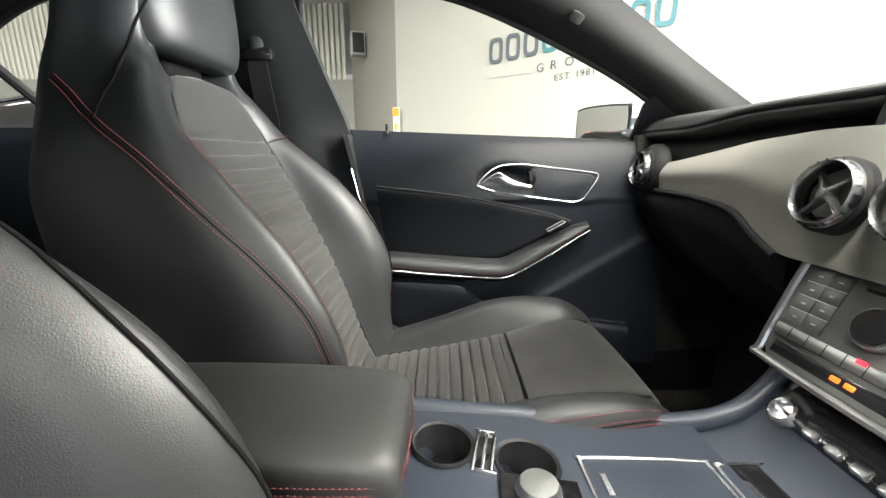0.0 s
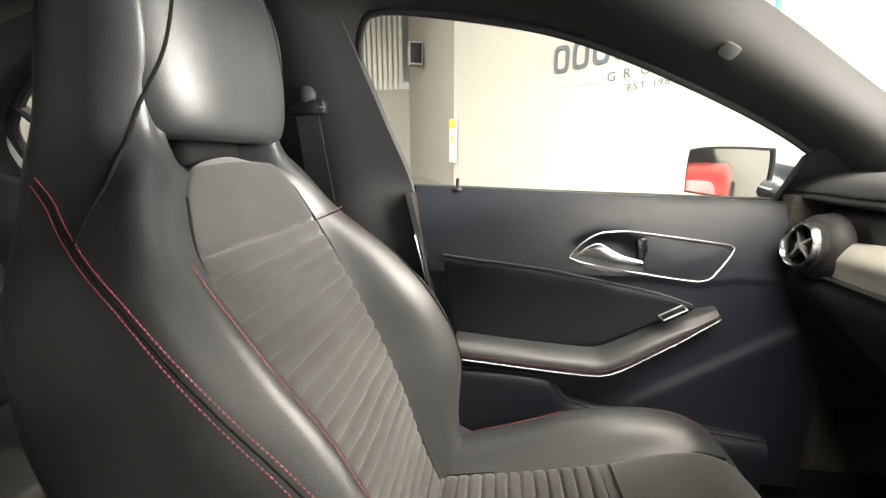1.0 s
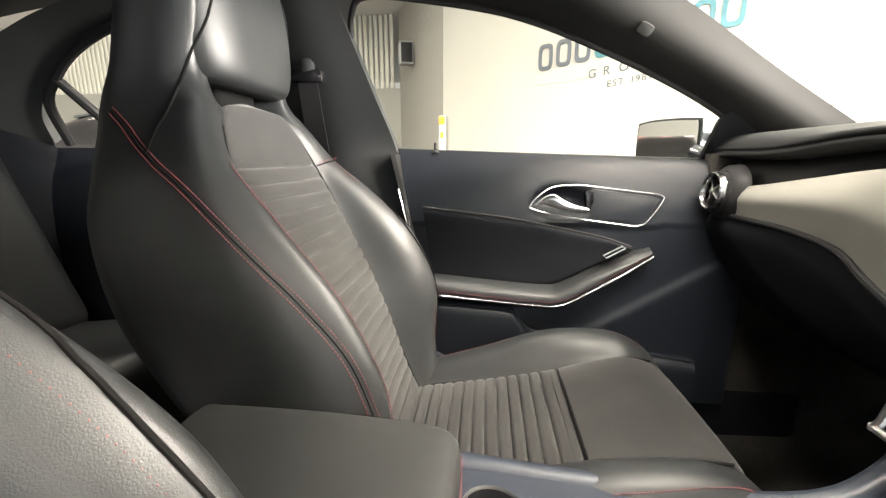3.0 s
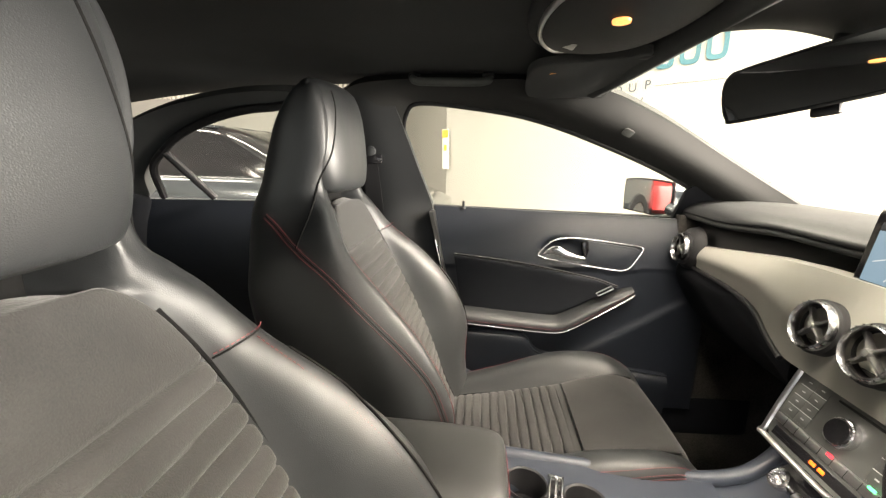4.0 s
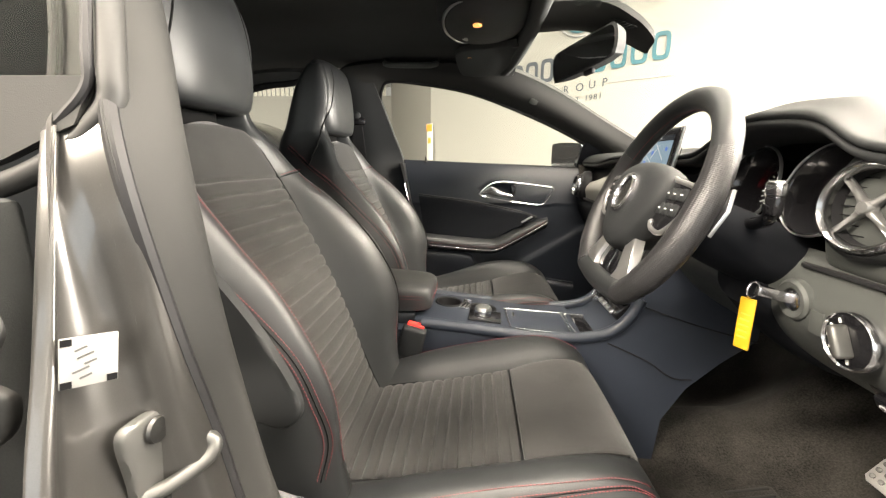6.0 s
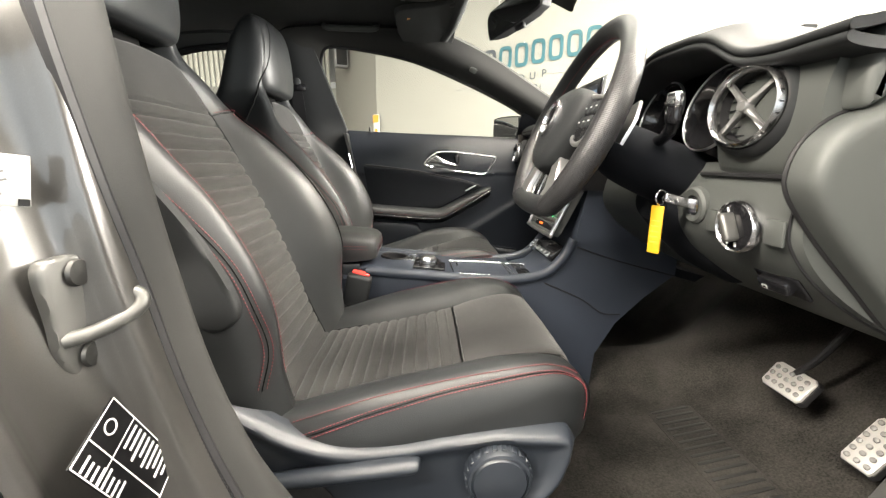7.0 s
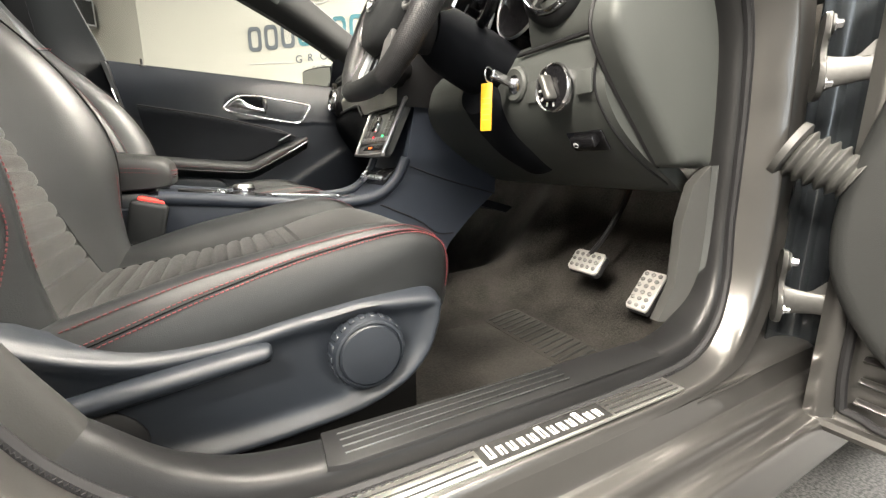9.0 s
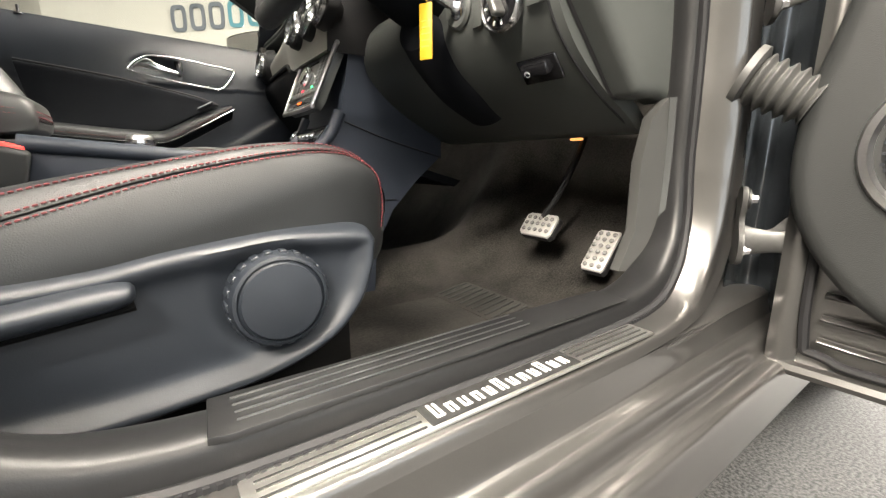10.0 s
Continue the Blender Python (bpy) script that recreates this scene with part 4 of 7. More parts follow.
# rear of the cabin
rear_frame = [(-0.53, 1.0), (-0.53, 1.25), (-0.677, 1.264), (-0.82, 1.245), (-0.96, 1.202), (-1.06, 1.15), (-1.131, 1.095), (-1.16, 1.0)]
for name, side, label in (("door_2", Vector, "closed rear passenger door with dark trim"), ("door_3", flip, "closed rear door behind the driver's seat")):
    d = thing(name, label, "car door", side((-0.8, 1.1, 0.6)), kind="structure")
    q = 1 if side is Vector else -1
    part("door_card", on(d, slab([[side((x, 1.09 + w, z)) for x in (-0.5, -0.8, -1.2, -1.6)] for z, w in ((0.32, 0.0), (0.6, -0.01), (0.85, 0.0), (0.99, 0.03))], 16, 16, (0, q * 0.05, 0))), HARD, d, "blue-black rear door trim")
    part("rear_handle", on(d, tube([side((-0.84, 1.055, 0.80)), side((-0.80, 1.045, 0.80)), side((-0.74, 1.055, 0.81))], 0.009, 12, 8)), ALU, d)
    part("window_frame", on(d, tube([side((x, win_y(z) - 0.01, z)) for x, z in rear_frame], 0.012, 50, 8)), RUBBER, d)
    part("window_bar", on(d, tube([side((-0.979, win_y(1.0) - 0.01, 1.0)), side((-1.065, win_y(1.158) - 0.01, 1.158))], 0.012, 8, 8)), RUBBER, d)
    g = part("window_pane", on(d, plate(rear_frame, lambda u, w, dd: side((u, win_y(w) + 0.01 + dd, w)), 0.003)), GLASS, d, smooth=False)
    g.visible_shadow = False
    part("outer_skin", on(d, slab([[side((x, 1.24 - 0.0 * z, z)) for x in (-0.37, -0.8, -1.5)] for z in (0.3, 0.6, 0.95)], 10, 10, (0, q * 0.01, 0))), PAINT, d)
    if q < 0:
        bend = [(-0.40, -0.405, 0.935), (-0.305, -0.402, 0.958), (-0.25, -0.40, 0.980), (-0.218, -0.398, 1.004), (-0.206, -0.394, 1.022), (-0.208, -0.388, 1.045), (-0.226, -0.36, 1.10), (-0.27, -0.30, 1.19)]
        part("window_seal", on(d, tube(bend, 0.0095, 60, 10)), BOOTGREY, d, "grey rubber window seal")
        part("seal_lip", on(d, tube([(x - 0.014, y - 0.004, z + 0.012) for x, y, z in bend], 0.004, 60, 8)), RUBBER, d)
        part("window_ledge", on(d, slab([[(-0.60, -0.415, 0.95), (-0.35, -0.412, 0.962), (-0.226, -0.408, 1.004)], [(-0.60, -0.40, 1.04), (-0.35, -0.398, 1.04), (-0.218, -0.395, 1.04)]], 12, 6, (0, 0.01, 0))), PILLAR, d)
        fg = part("window_pane", on(d, plate([(-0.60, 1.04), (-0.219, 1.04), (-0.232, 1.09), (-0.27, 1.17), (-0.60, 1.20)], lambda u, w, dd: Vector((u, -0.396 + (w - 1.04) * 0.62 + dd, w)), 0.003)), GLASS, d, smooth=False)
        fg.visible_shadow = False
        # Dark block on the door's front edge, carrying the shade of the shut gap.
        part("shaded_front_edge", on(d, box((0.03, 0.10, 0.66), pose(-0.300, -0.45, 0.62), 0.008)), LINER, d, "front edge of the door, darkened for the shaded shut gap")
        for zz in (0.835, 0.45):
            hg = part("hinge", on(d, plate([(-0.02, -0.055), (0.012, -0.05), (0.022, -0.02), (0.010, 0.0), (0.022, 0.03), (0.012, 0.055), (-0.02, 0.05)], lambda u, w, dd: Vector((-0.272 + u, -0.47 + u * 0.5 - dd, zz + w)), 0.008, 0.003, 2, 40)), STEEL, d, "dark steel hinge")
            for w in (-0.032, 0.034):
                part("bolt", on(d, lathe([(0.010, 0), (0.009, 0.006), (0, 0.007)], 6, Matrix.Translation((-0.268, -0.476, zz + w)) @ pose(0, 0, 0, 90, 0, 0))), STEEL, hg)
    top = [(-0.46, 0.88, 1.29), (-0.7, 0.885, 1.30), (-0.95, 0.90, 1.265), (-1.2, 0.93, 1.18), (-1.45, 0.98, 1.06)]
    low = [(-0.53, win_y(1.262), 1.262), (-0.70, win_y(1.272), 1.272), (-0.96, win_y(1.215), 1.215), (-1.17, win_y(1.09), 1.09), (-1.22, win_y(1.0), 1.0)]
    part("roof_rail", on(d, slab([[side(p) for p in low], [side(p) for p in top]], 30, 6, (0, q * 0.03, 0.02))), LINER, d)
single("rear_panel", slab([[(-1.20, 1.12, 0.3), (-1.6, MID, 0.3), (-1.20, -0.35, 0.3)], [(-1.22, 1.12, 0.98), (-1.9, MID, 0.98), (-1.22, -0.35, 0.98)], [(-1.45, 1.0, 1.10), (-1.75, MID, 1.2), (-1.45, -0.23, 1.10)]], 16, 16, (-0.03, 0, 0)), PADDED, "black panel closing the rear of the cabin", "panel", kind="structure")
bench = thing("rear_bench", "black leather rear bench seat", "car seat", (-1.0, MID, 0.3))
part("cushion", box((0.52, 1.3, 0.2), pose(0.05, 0, 0.14, 0, -6, 0), 0.05, 4), LEATHER, bench)
part("backrest", box((0.16, 1.3, 0.58), pose(-0.27, 0, 0.45, 0, -22, 0), 0.05, 4), LEATHER, bench)

# floor and tunnel
single("cabin_floor", slab([[(x, y, z) for y, z in ((1.10, 0.25), (1.0, 0.20), (0.7, 0.20), (0.52, 0.22), (MID, 0.30), (0.25, 0.22), (0.05, 0.20), (-0.2, 0.20), (-0.31, 0.25))] for x in (-1.3, -0.5, 0.2, 0.70)] + [[(x, y, z + max(0, 0.3 - z) * 0.0 + dz) for y, z in ((1.10, 0.25), (1.0, 0.20), (0.7, 0.20), (0.52, 0.22), (MID, 0.30), (0.25, 0.22), (0.05, 0.20), (-0.2, 0.20), (-0.31, 0.25))] for x, dz in ((0.88, 0.03), (1.0, 0.13), (1.12, 0.32), (1.18, 0.55))], 70, 60, (0, 0, -0.05)), CARPET, "black loop-pile car carpet", "car floor", kind="structure")
single("kick_panel_passenger", box((0.75, 0.03, 0.78), pose(0.88, 1.105, 0.58)), CARPET, "black panel beside the passenger footwell", "panel", kind="structure", smooth=False)
single("sill_passenger", box((2.0, 0.05, 0.2), pose(-0.2, 1.11, 0.27), 0.01), PADDED, "black sill trim below the passenger door", "sill", kind="structure")
single("bulkhead", box((0.05, 1.6, 0.75), pose(1.2, MID, 0.62)), CARPET, "black bulkhead under the dashboard", "bulkhead", kind="structure", smooth=False)
mat = thing("floor_mat", "black carpet floor mat with a ribbed heel pad", "floor mat", (0.5, 0.03, 0.20))
part("mat", slab([[(x, y, 0.006 + max(0, x - 0.36) * 0.12) for y in (-0.22, -0.1, 0.1, 0.2)] for x in (-0.25, 0.0, 0.2, 0.36, 0.46)], 20, 20, (0, 0, -0.006)), CARPET, mat)
pad = thing("heel_pad", "ribbed black rubber heel pad on the mat", "heel pad", (0.735, 0.045, 0.212))
for k in range(14):
    part("rib", box((0.105, 0.008, 0.004), pose(0.0, -0.15 + 0.023 * k, 0.001, 0, -4, 8), 0.0015), BOOTGREY, pad)
part("pad", box((0.125, 0.34, 0.003), pose(0, 0, -0.001, 0, -4, 0), 0.001), CARPET, pad)

# painted door opening on the driver's side
PATH = [(-0.345, 1.29), (-0.245, 1.12), (-0.182, 1.0), (-0.163, 0.86), (-0.147, 0.75), (-0.126, 0.65), (-0.095, 0.55), (-0.055, 0.465), (0.005, 0.405), (0.09, 0.373), (0.3, 0.366), (0.53, 0.364), (0.67, 0.374), (0.735, 0.405), (0.765, 0.46), (0.772, 0.55), (0.768, 0.64), (0.760, 0.75), (0.74, 0.85), (0.68, 0.95)]
KIND = [1, 1, 1, 1, 1, 1, 0.8, 0.55, 0.25, 0, 0, 0, 0, 0.35, 0.7, 1, 1, 1, 1, 1]     # 0: sill, 1: pillar
TRIM_SILL = [(0.07, -0.278), (0.024, -0.297), (0.010, -0.312), (0.002, -0.338), (0.003, -0.366), (0.028, -0.372)]
TRIM_REAR = [(0.075, -0.300), (0.045, -0.316), (0.020, -0.334), (0.003, -0.352), (0.0005, -0.366), (0.014, -0.386)]
TRIM_FRONT = [(0.06, -0.29), (0.004, -0.305), (0.0, -0.318), (0.0, -0.332), (0.003, -0.342), (0.010, -0.350)]
BODY_SILL = [(0.031, -0.374), (0.031, -0.379), (0.031, -0.396), (0.031, -0.413), (0.034, -0.419), (0.046, -0.423), (0.078, -0.429), (0.084, -0.433), (0.086, -0.442), (0.088, -0.452), (0.094, -0.457), (0.112, -0.461), (0.117, -0.467), (0.118, -0.476), (0.120, -0.486), (0.127, -0.492), (0.155, -0.498), (0.180, -0.502), (0.195, -0.498)]
BODY_REAR = [(0.015, -0.388), (0.012, -0.396), (0.018, -0.414), (0.044, -0.424), (0.058, -0.45), (0.060, -0.478), (0.054, -0.494), (0.060, -0.503), (0.068, -0.500), (0.070, -0.46)]
BODY_FRONT = [(0.010, -0.352), (0.014, -0.358), (0.022, -0.378), (0.034, -0.396), (0.046, -0.400), (0.060, -0.392), (0.075, -0.385), (0.095, -0.382), (0.115, -0.382), (0.13, -0.384)]


PATH_ON = PATH[:12] + [(0.67, 0.3645), (0.80, 0.365), (0.95, 0.3655), (1.10, 0.3655), (1.30, 0.3655)]
KIND_ON = KIND[:12] + [0, 0, 0, 0, 0]


def frame_line(sill, rear, front, path=PATH, kind=KIND):
    """The line along the opening at one place of its cross-section."""
    pts = [Vector((x, 0, z)) for x, z in path]
    out = []
    for i, p in enumerate(pts):
        d = (pts[min(i + 1, len(pts) - 1)] - pts[max(i - 1, 0)]).normalized()
        away = Vector((d.z, 0, -d.x))
        post = rear if i < 10 else front
        n, y = (s + (q - s) * kind[i] for s, q in zip(sill, post))
        if i < 4:
            k = 1.0 if i < 3 else 0.5
            if y < -0.345:                   # the upper pillar trim is broader, the paint beside it narrower
                y += k * ((y + 0.345) * 0.86 if y >= -0.388 else -0.026 - (y + 0.388) * 0.9)
        y += max(0.0, p.z - 0.99) * 0.66
        out.append(p - away * -n + Vector((0, y, 0)))
    return out


def even(line, n=len(BODY_SILL)):
    return [(p.x, p.y) for p in smooth_line([(*p, 0) for p in line], n)]


opening = thing("door_frame", "grey metallic painted door opening with rubber seal", "door frame", (0.3, -0.38, 0.37), kind="structure")
bm = loft([frame_line(*k) for k in zip(BODY_SILL[:6], even(BODY_REAR)[:6], even(BODY_FRONT, 6))], 200, 40, False, False)
thicken(bm, -0.003)
part("painted_sill", on(opening, bm), PAINT, opening, "grey metallic paint")
bm = loft([frame_line(*k, PATH_ON, KIND_ON) for k in zip(BODY_SILL[5:], even(BODY_REAR)[5:], BODY_SILL[5:])], 160, 100, False, False)
thicken(bm, -0.003)
part("sill_ridge", on(opening, bm), PAINT, opening, "grey metallic paint with long pressed ridges")
part("sill_corner", on(opening, slab([[(x, y, z - 0.004 * (x < 0.75)) for x in (0.62, 0.72, 0.82, 1.0)] for y, z in ((-0.365, 0.338), (-0.39, 0.333), (-0.415, 0.327), (-0.4245, 0.3190))], 24, 12, (0, 0, -0.004))), PAINT, opening)
part("seal", on(opening, tube(frame_line((0.030, -0.374), (0.016, -0.390), (0.011, -0.352)), 0.007, 200, 8)), RUBBER, opening, "black rubber door seal")
teeth = bmesh.new()
for p in smooth_line(frame_line((0.0285, -0.380), (0.0145, -0.3945), (0.009, -0.3565)), 420):
    box((0.0042, 0.0042, 0.0042), Matrix.Translation(p - Vector(opening.location)), 0.0, 1, teeth)
tagged(part("seal_tooth", teeth, RUBBER, opening, "toothed edge of the rubber seal", smooth=False), kind="stuff")
for k0, k1, mat_in, lab in ((0, 8, PILLAR, "grey plastic pillar trim"), (7, 20, SILLTRIM, "dark plastic sill trim")):
    bm = loft([frame_line(*k)[k0:k1] for k in zip(TRIM_SILL, TRIM_REAR, TRIM_FRONT)], 130, 24, False, False)
    thicken(bm, -0.003)
    part("inner_trim", on(opening, bm), mat_in, opening, lab)


# ---- dashboard ----
dash = thing("dashboard", "black dashboard with silver trim band", "dashboard", (0.6, MID, 0.8), kind="structure")


def hood(y):
    return 0.062 * math.exp(-((y - 0.02) / 0.15) ** 4)


stations = [1.13, 1.05, 0.9, 0.72, 0.55, 0.385, 0.24, 0.16, 0.08, 0.0, -0.08, -0.15, -0.21, -0.27, -0.31]
rows = []
for y in stations:
    h = hood(y)
    low = 0.985 + (0.015 if y < 0.8 else 0)
    rows.append([(1.12, y, 0.965), (0.9, y, 1.0 + h * 0.2), (0.72, y, 1.018 + h * 0.75), (0.60, y, 1.016 + h), (0.545, y, 1.005 + h * 0.98), (0.522, y, low + h * 0.92), (0.53, y, low - 0.012 + h * 0.9), (0.60, y, low - 0.02 + h * 0.7)])
part("top_pad", on(dash, slab(rows, 40, 90, (0, 0, -0.012))), SOFT, dash, "soft black dashboard top")
face = []
for y, zt in ((1.12, 0.97), (0.95, 0.975), (0.7, 0.985), (0.5, 0.99), (0.27, 0.99)):
    face.append([(0.60, y, zt), (0.57, y, zt - 0.02), (0.545, y, zt - 0.06), (0.53, y, zt - 0.10)])
part("recess", on(dash, slab(face, 12, 24, (0.03, 0, 0))), RUBBER, dash, "black recessed band")
TRIMS = [(1.045, 0.52, 0.896, 0.508, 0.868, 0.512, 0.842), (0.93, 0.515, 0.906, 0.497, 0.875, 0.505, 0.843), (0.80, 0.51, 0.924, 0.488, 0.885, 0.498, 0.843), (0.68, 0.503, 0.941, 0.475, 0.89, 0.484, 0.834), (0.60, 0.497, 0.948, 0.462, 0.88, 0.466, 0.808), (0.54, 0.493, 0.952, 0.456, 0.872, 0.455, 0.79), (0.46, 0.493, 0.953, 0.456, 0.872, 0.452, 0.79), (0.36, 0.493, 0.953, 0.456, 0.872, 0.452, 0.79), (0.27, 0.493, 0.953, 0.456, 0.872, 0.452, 0.79)]
part("trim_band", on(dash, slab([[(a, y, b), ((a + c) / 2 - 0.004, y, (b + d) / 2), (c, y, d), ((c + e) / 2, y, (d + f) / 2), (e, y, f)] for y, a, b, c, d, e, f in TRIMS], 24, 70, (0.03, 0, 0.0))), TRIM, dash, "light matt silver trim band")
# Dark plate added over the band's end, to shade the face that catches light.
part("trim_end", on(dash, plate([(0.490, 0.955), (0.470, 0.912), (0.4535, 0.872), (0.450, 0.785), (0.60, 0.785), (0.60, 0.955)], lambda u, w, d: Vector((u, 0.2695 - d, w)), 0.006, 0.001)), RUBBER, dash)
part("trim_edge", on(dash, tube([(e - 0.004, y, f - 0.004) for y, a, b, c, d, e, f in TRIMS[:6]], 0.005, 50, 8)), RUBBER, dash)
glove = []
for y in (1.09, 0.95, 0.8, 0.68, 0.60, 0.54):
    k = 0.0 if y > 0.75 else (0.75 - y) * -0.14
    zt = 0.842 if y > 0.75 else 0.842 + (0.75 - y) * -0.22
    glove.append([(0.512 + k, y, zt), (0.50 + k, y, zt - 0.03), (0.515 + k, y, zt - 0.075), (0.57, y, 0.68), (0.66, y, 0.60), (0.80, y, 0.52), (1.0, y, 0.46)])
# Near-black material puts the footwell's shade into the glovebox's colour.
part("glovebox", on(dash, slab(glove, 30, 30, (0.03, 0, 0.02))), PADDED, dash, "glovebox, near-black for the dark footwell")

# driver's side: vent pod, switch panel and knee panel
pod = []
for y in (0.27, 0.19, 0.12, 0.02, -0.07, -0.12, -0.19, -0.24, -0.272):
    k = 0.018 * max(0.0, (-y - 0.20) / 0.08) ** 2
    pod.append([(0.552 + k, y, 0.836), (0.542 + k, y, 0.815), (0.536 + k, y, 0.78), (0.545 + k, y, 0.745), (0.585 + k, y, 0.70), (0.65 + k, y, 0.655), (0.72 + k, y, 0.62), (0.776, y, 0.597), (0.85, y, 0.60), (1.1, y, 0.62)])
part("knee_panel", on(dash, slab(pod, 40, 50, (0.02, 0, 0.02))), DASHGREY, dash, "dark grey lower dashboard panel")
pod = []
for y, b in ((-0.085, 0.025), (-0.10, 0.008), (-0.13, 0.0), (-0.19, -0.003), (-0.24, 0.002), (-0.272, 0.006)):
    pod.append([(0.60, y, 1.0), (0.562 + b, y, 0.992), (0.545 + b, y, 0.96), (0.540 + b, y, 0.92), (0.545 + b, y, 0.87), (0.556 + b, y, 0.842), (0.575 + b, y, 0.838)])
part("vent_pod", on(dash, slab(pod, 30, 40, (0.03, 0, 0))), DASHGREY, dash, "black end of the dashboard round the vent")
end = [(0.66, 0.968), (0.622, 0.945), (0.59, 0.920), (0.555, 0.905), (0.527, 0.880), (0.515, 0.850), (0.518, 0.822), (0.545, 0.785), (0.585, 0.742), (0.63, 0.698), (0.670, 0.658), (0.692, 0.643), (0.74, 0.645), (0.79, 0.648), (0.80, 0.75), (0.80, 0.90), (0.74, 0.975)]
part("end_panel", on(dash, dished(end, lambda u, w, d: Vector((u, -0.275 - d, w)), ((0, 0), (0, 0.026), (0.002, 0.033), (0.006, 0.038), (0.012, 0.040), (0.02, 0.0405)), 70)), DASHGREY, dash, "grey end cover of the dashboard")
part("end_shoulder", on(dash, dished([(0.60, 1.012), (0.572, 0.985), (0.566, 0.94), (0.572, 0.915), (0.60, 0.932), (0.64, 0.962), (0.70, 0.985), (0.80, 0.97), (0.80, 1.0), (0.70, 1.018)], lambda u, w, d: Vector((u, -0.245 - d, w)), ((0, 0), (0, 0.047), (0.003, 0.053), (0.008, 0.056), (0.014, 0.057)), 60)), DASHGREY, dash)
part("panel_gap", on(dash, tube([(u, -0.2735, w) for u, w in end[:12]], 0.0035, 60, 6)), RUBBER, dash)
part("panel_gap", on(dash, tube([(x + 0.0085, -0.260, z) for x, z in ((0.541, 0.815), (0.535, 0.78), (0.544, 0.745), (0.584, 0.70), (0.65, 0.655), (0.72, 0.62), (0.776, 0.597))], 0.002, 40, 6)), RUBBER, dash)
part("panel_gap", on(dash, tube([(0.545, y, 0.838) for y in (-0.08, -0.15, -0.22, -0.27)], 0.004, 12, 6)), RUBBER, dash)
# instrument binnacle
part("binnacle_back", on(dash, slab([[(0.66, y, z) for y in (0.22, 0.02, -0.10)] for z in (0.84, 0.94, 1.06)], 8, 8, (0.02, 0, 0))), RUBBER, dash)
for y, glow in ((0.105, True), (-0.055, False)):
    m = Matrix.Translation((0.60, y, 0.935)) @ pose(0, 0, 0, 0, -90 + 14, 0)
    dial = part("dial_tube", on(dash, lathe([(0.070, 0.03), (0.066, 0.034), (0.062, 0.03), (0.056, -0.02), (0.052, -0.03), (0.0, -0.03)], 48, m, hollow=True)), GLOSS, dash, "round instrument tube")
    part("dial_rim", on(dash, lathe([(0.0712, 0.030), (0.0712, 0.034), (0.0697, 0.0358), (0.0684, 0.034)], 48, m, hollow=True)), SATIN, dial)
    for k in range(21):
        a = radians(-40 + 13 * k)
        part("tick", on(dash, box((0.009 if k % 2 == 0 else 0.005, 0.0016, 0.001), m @ Matrix.Rotation(a, 4, "Z") @ pose(0.044, 0, -0.027))), REDLIT if glow and k > 15 else WHITE, dial, smooth=False)
    part("needle", on(dash, box((0.04, 0.002, 0.002), m @ Matrix.Rotation(radians(215), 4, "Z") @ pose(0.02, 0, -0.024))), REDLIT, dial, smooth=False)


BLADE = material("silver_blade", (0.20, 0.20, 0.197), 0.36, 0.6, vary=0.08)
VENTRING = material("dark_chrome_ring", (0.34, 0.34, 0.345), 0.26, 1.0, vary=0.08)


def vent(at, r, m, label):
    """A round air vent with a ring, a dark throat and a cross of blades."""
    v = thing("air_vent", label, "air vent", at, "round air vents")
    v.matrix_basis = Matrix.Translation(at) @ m
    part("ring", lathe([(r * 0.84, 0.000), (r * 0.86, 0.007), (r * 0.93, 0.0115), (r, 0.008), (r * 1.03, 0.0), (r * 1.03, -0.012), (r * 0.885, -0.012), (r * 0.84, 0.0)], 48, hollow=True), VENTRING, v, "bright metal ring")
    part("collar", lathe([(r * 1.02, -0.03), (r * 1.12, -0.025), (r * 1.12, -0.004), (r * 1.03, 0.0)], 48, hollow=True), RUBBER, v)
    part("throat", lathe([(r * 0.88, -0.002), (r * 0.80, -0.03), (r * 0.5, -0.045), (0, -0.047)], 36, hollow=True), RUBBER, v)
    part("hub", lathe([(r * 0.17, -0.004), (r * 0.165, 0.006), (r * 0.12, 0.009), (0, 0.0095)], 24), BLADE, v)
    for k in range(-3, 4):
        part("slat", box((0.0012, 2 * math.sqrt((r * 0.8) ** 2 - (k * r * 0.22) ** 2), 0.012), pose(k * r * 0.22, 0, -0.022)), GLOSS, v, smooth=False)
    for k in range(4):
        a = radians(45 + 90 * k)
        f = Matrix.Rotation(a, 4, "Z")
        blade = loft([[f @ Vector((x, q * w, 0.0 + h)) for q, h in ((-1, 0), (-0.6, d), (0.6, d), (1, 0), (0.5, -0.01), (-0.5, -0.01))] for x, w, d in ((0.0, r * 0.15, 0.008), (r * 0.30, r * 0.06, 0.004), (r * 0.88, r * 0.065, -0.004))], 12, 8)
        part("blade", blade, BLADE, v)
    for k in range(24):
        a = 2 * math.pi * k / 24
        part("notch", box((0.0012, r * 0.03, 0.009), Matrix.Rotation(a, 4, "Z") @ pose(r * 1.0, 0, 0.005)), GLOSS, v, smooth=False)
    return v


def facing(yaw, tilt):
    """Turns a form's z towards the back of the car, swung by yaw and tilted up."""
    return Matrix.Rotation(radians(yaw), 4, "Z") @ Matrix.Rotation(radians(-90 + tilt), 4, "Y")


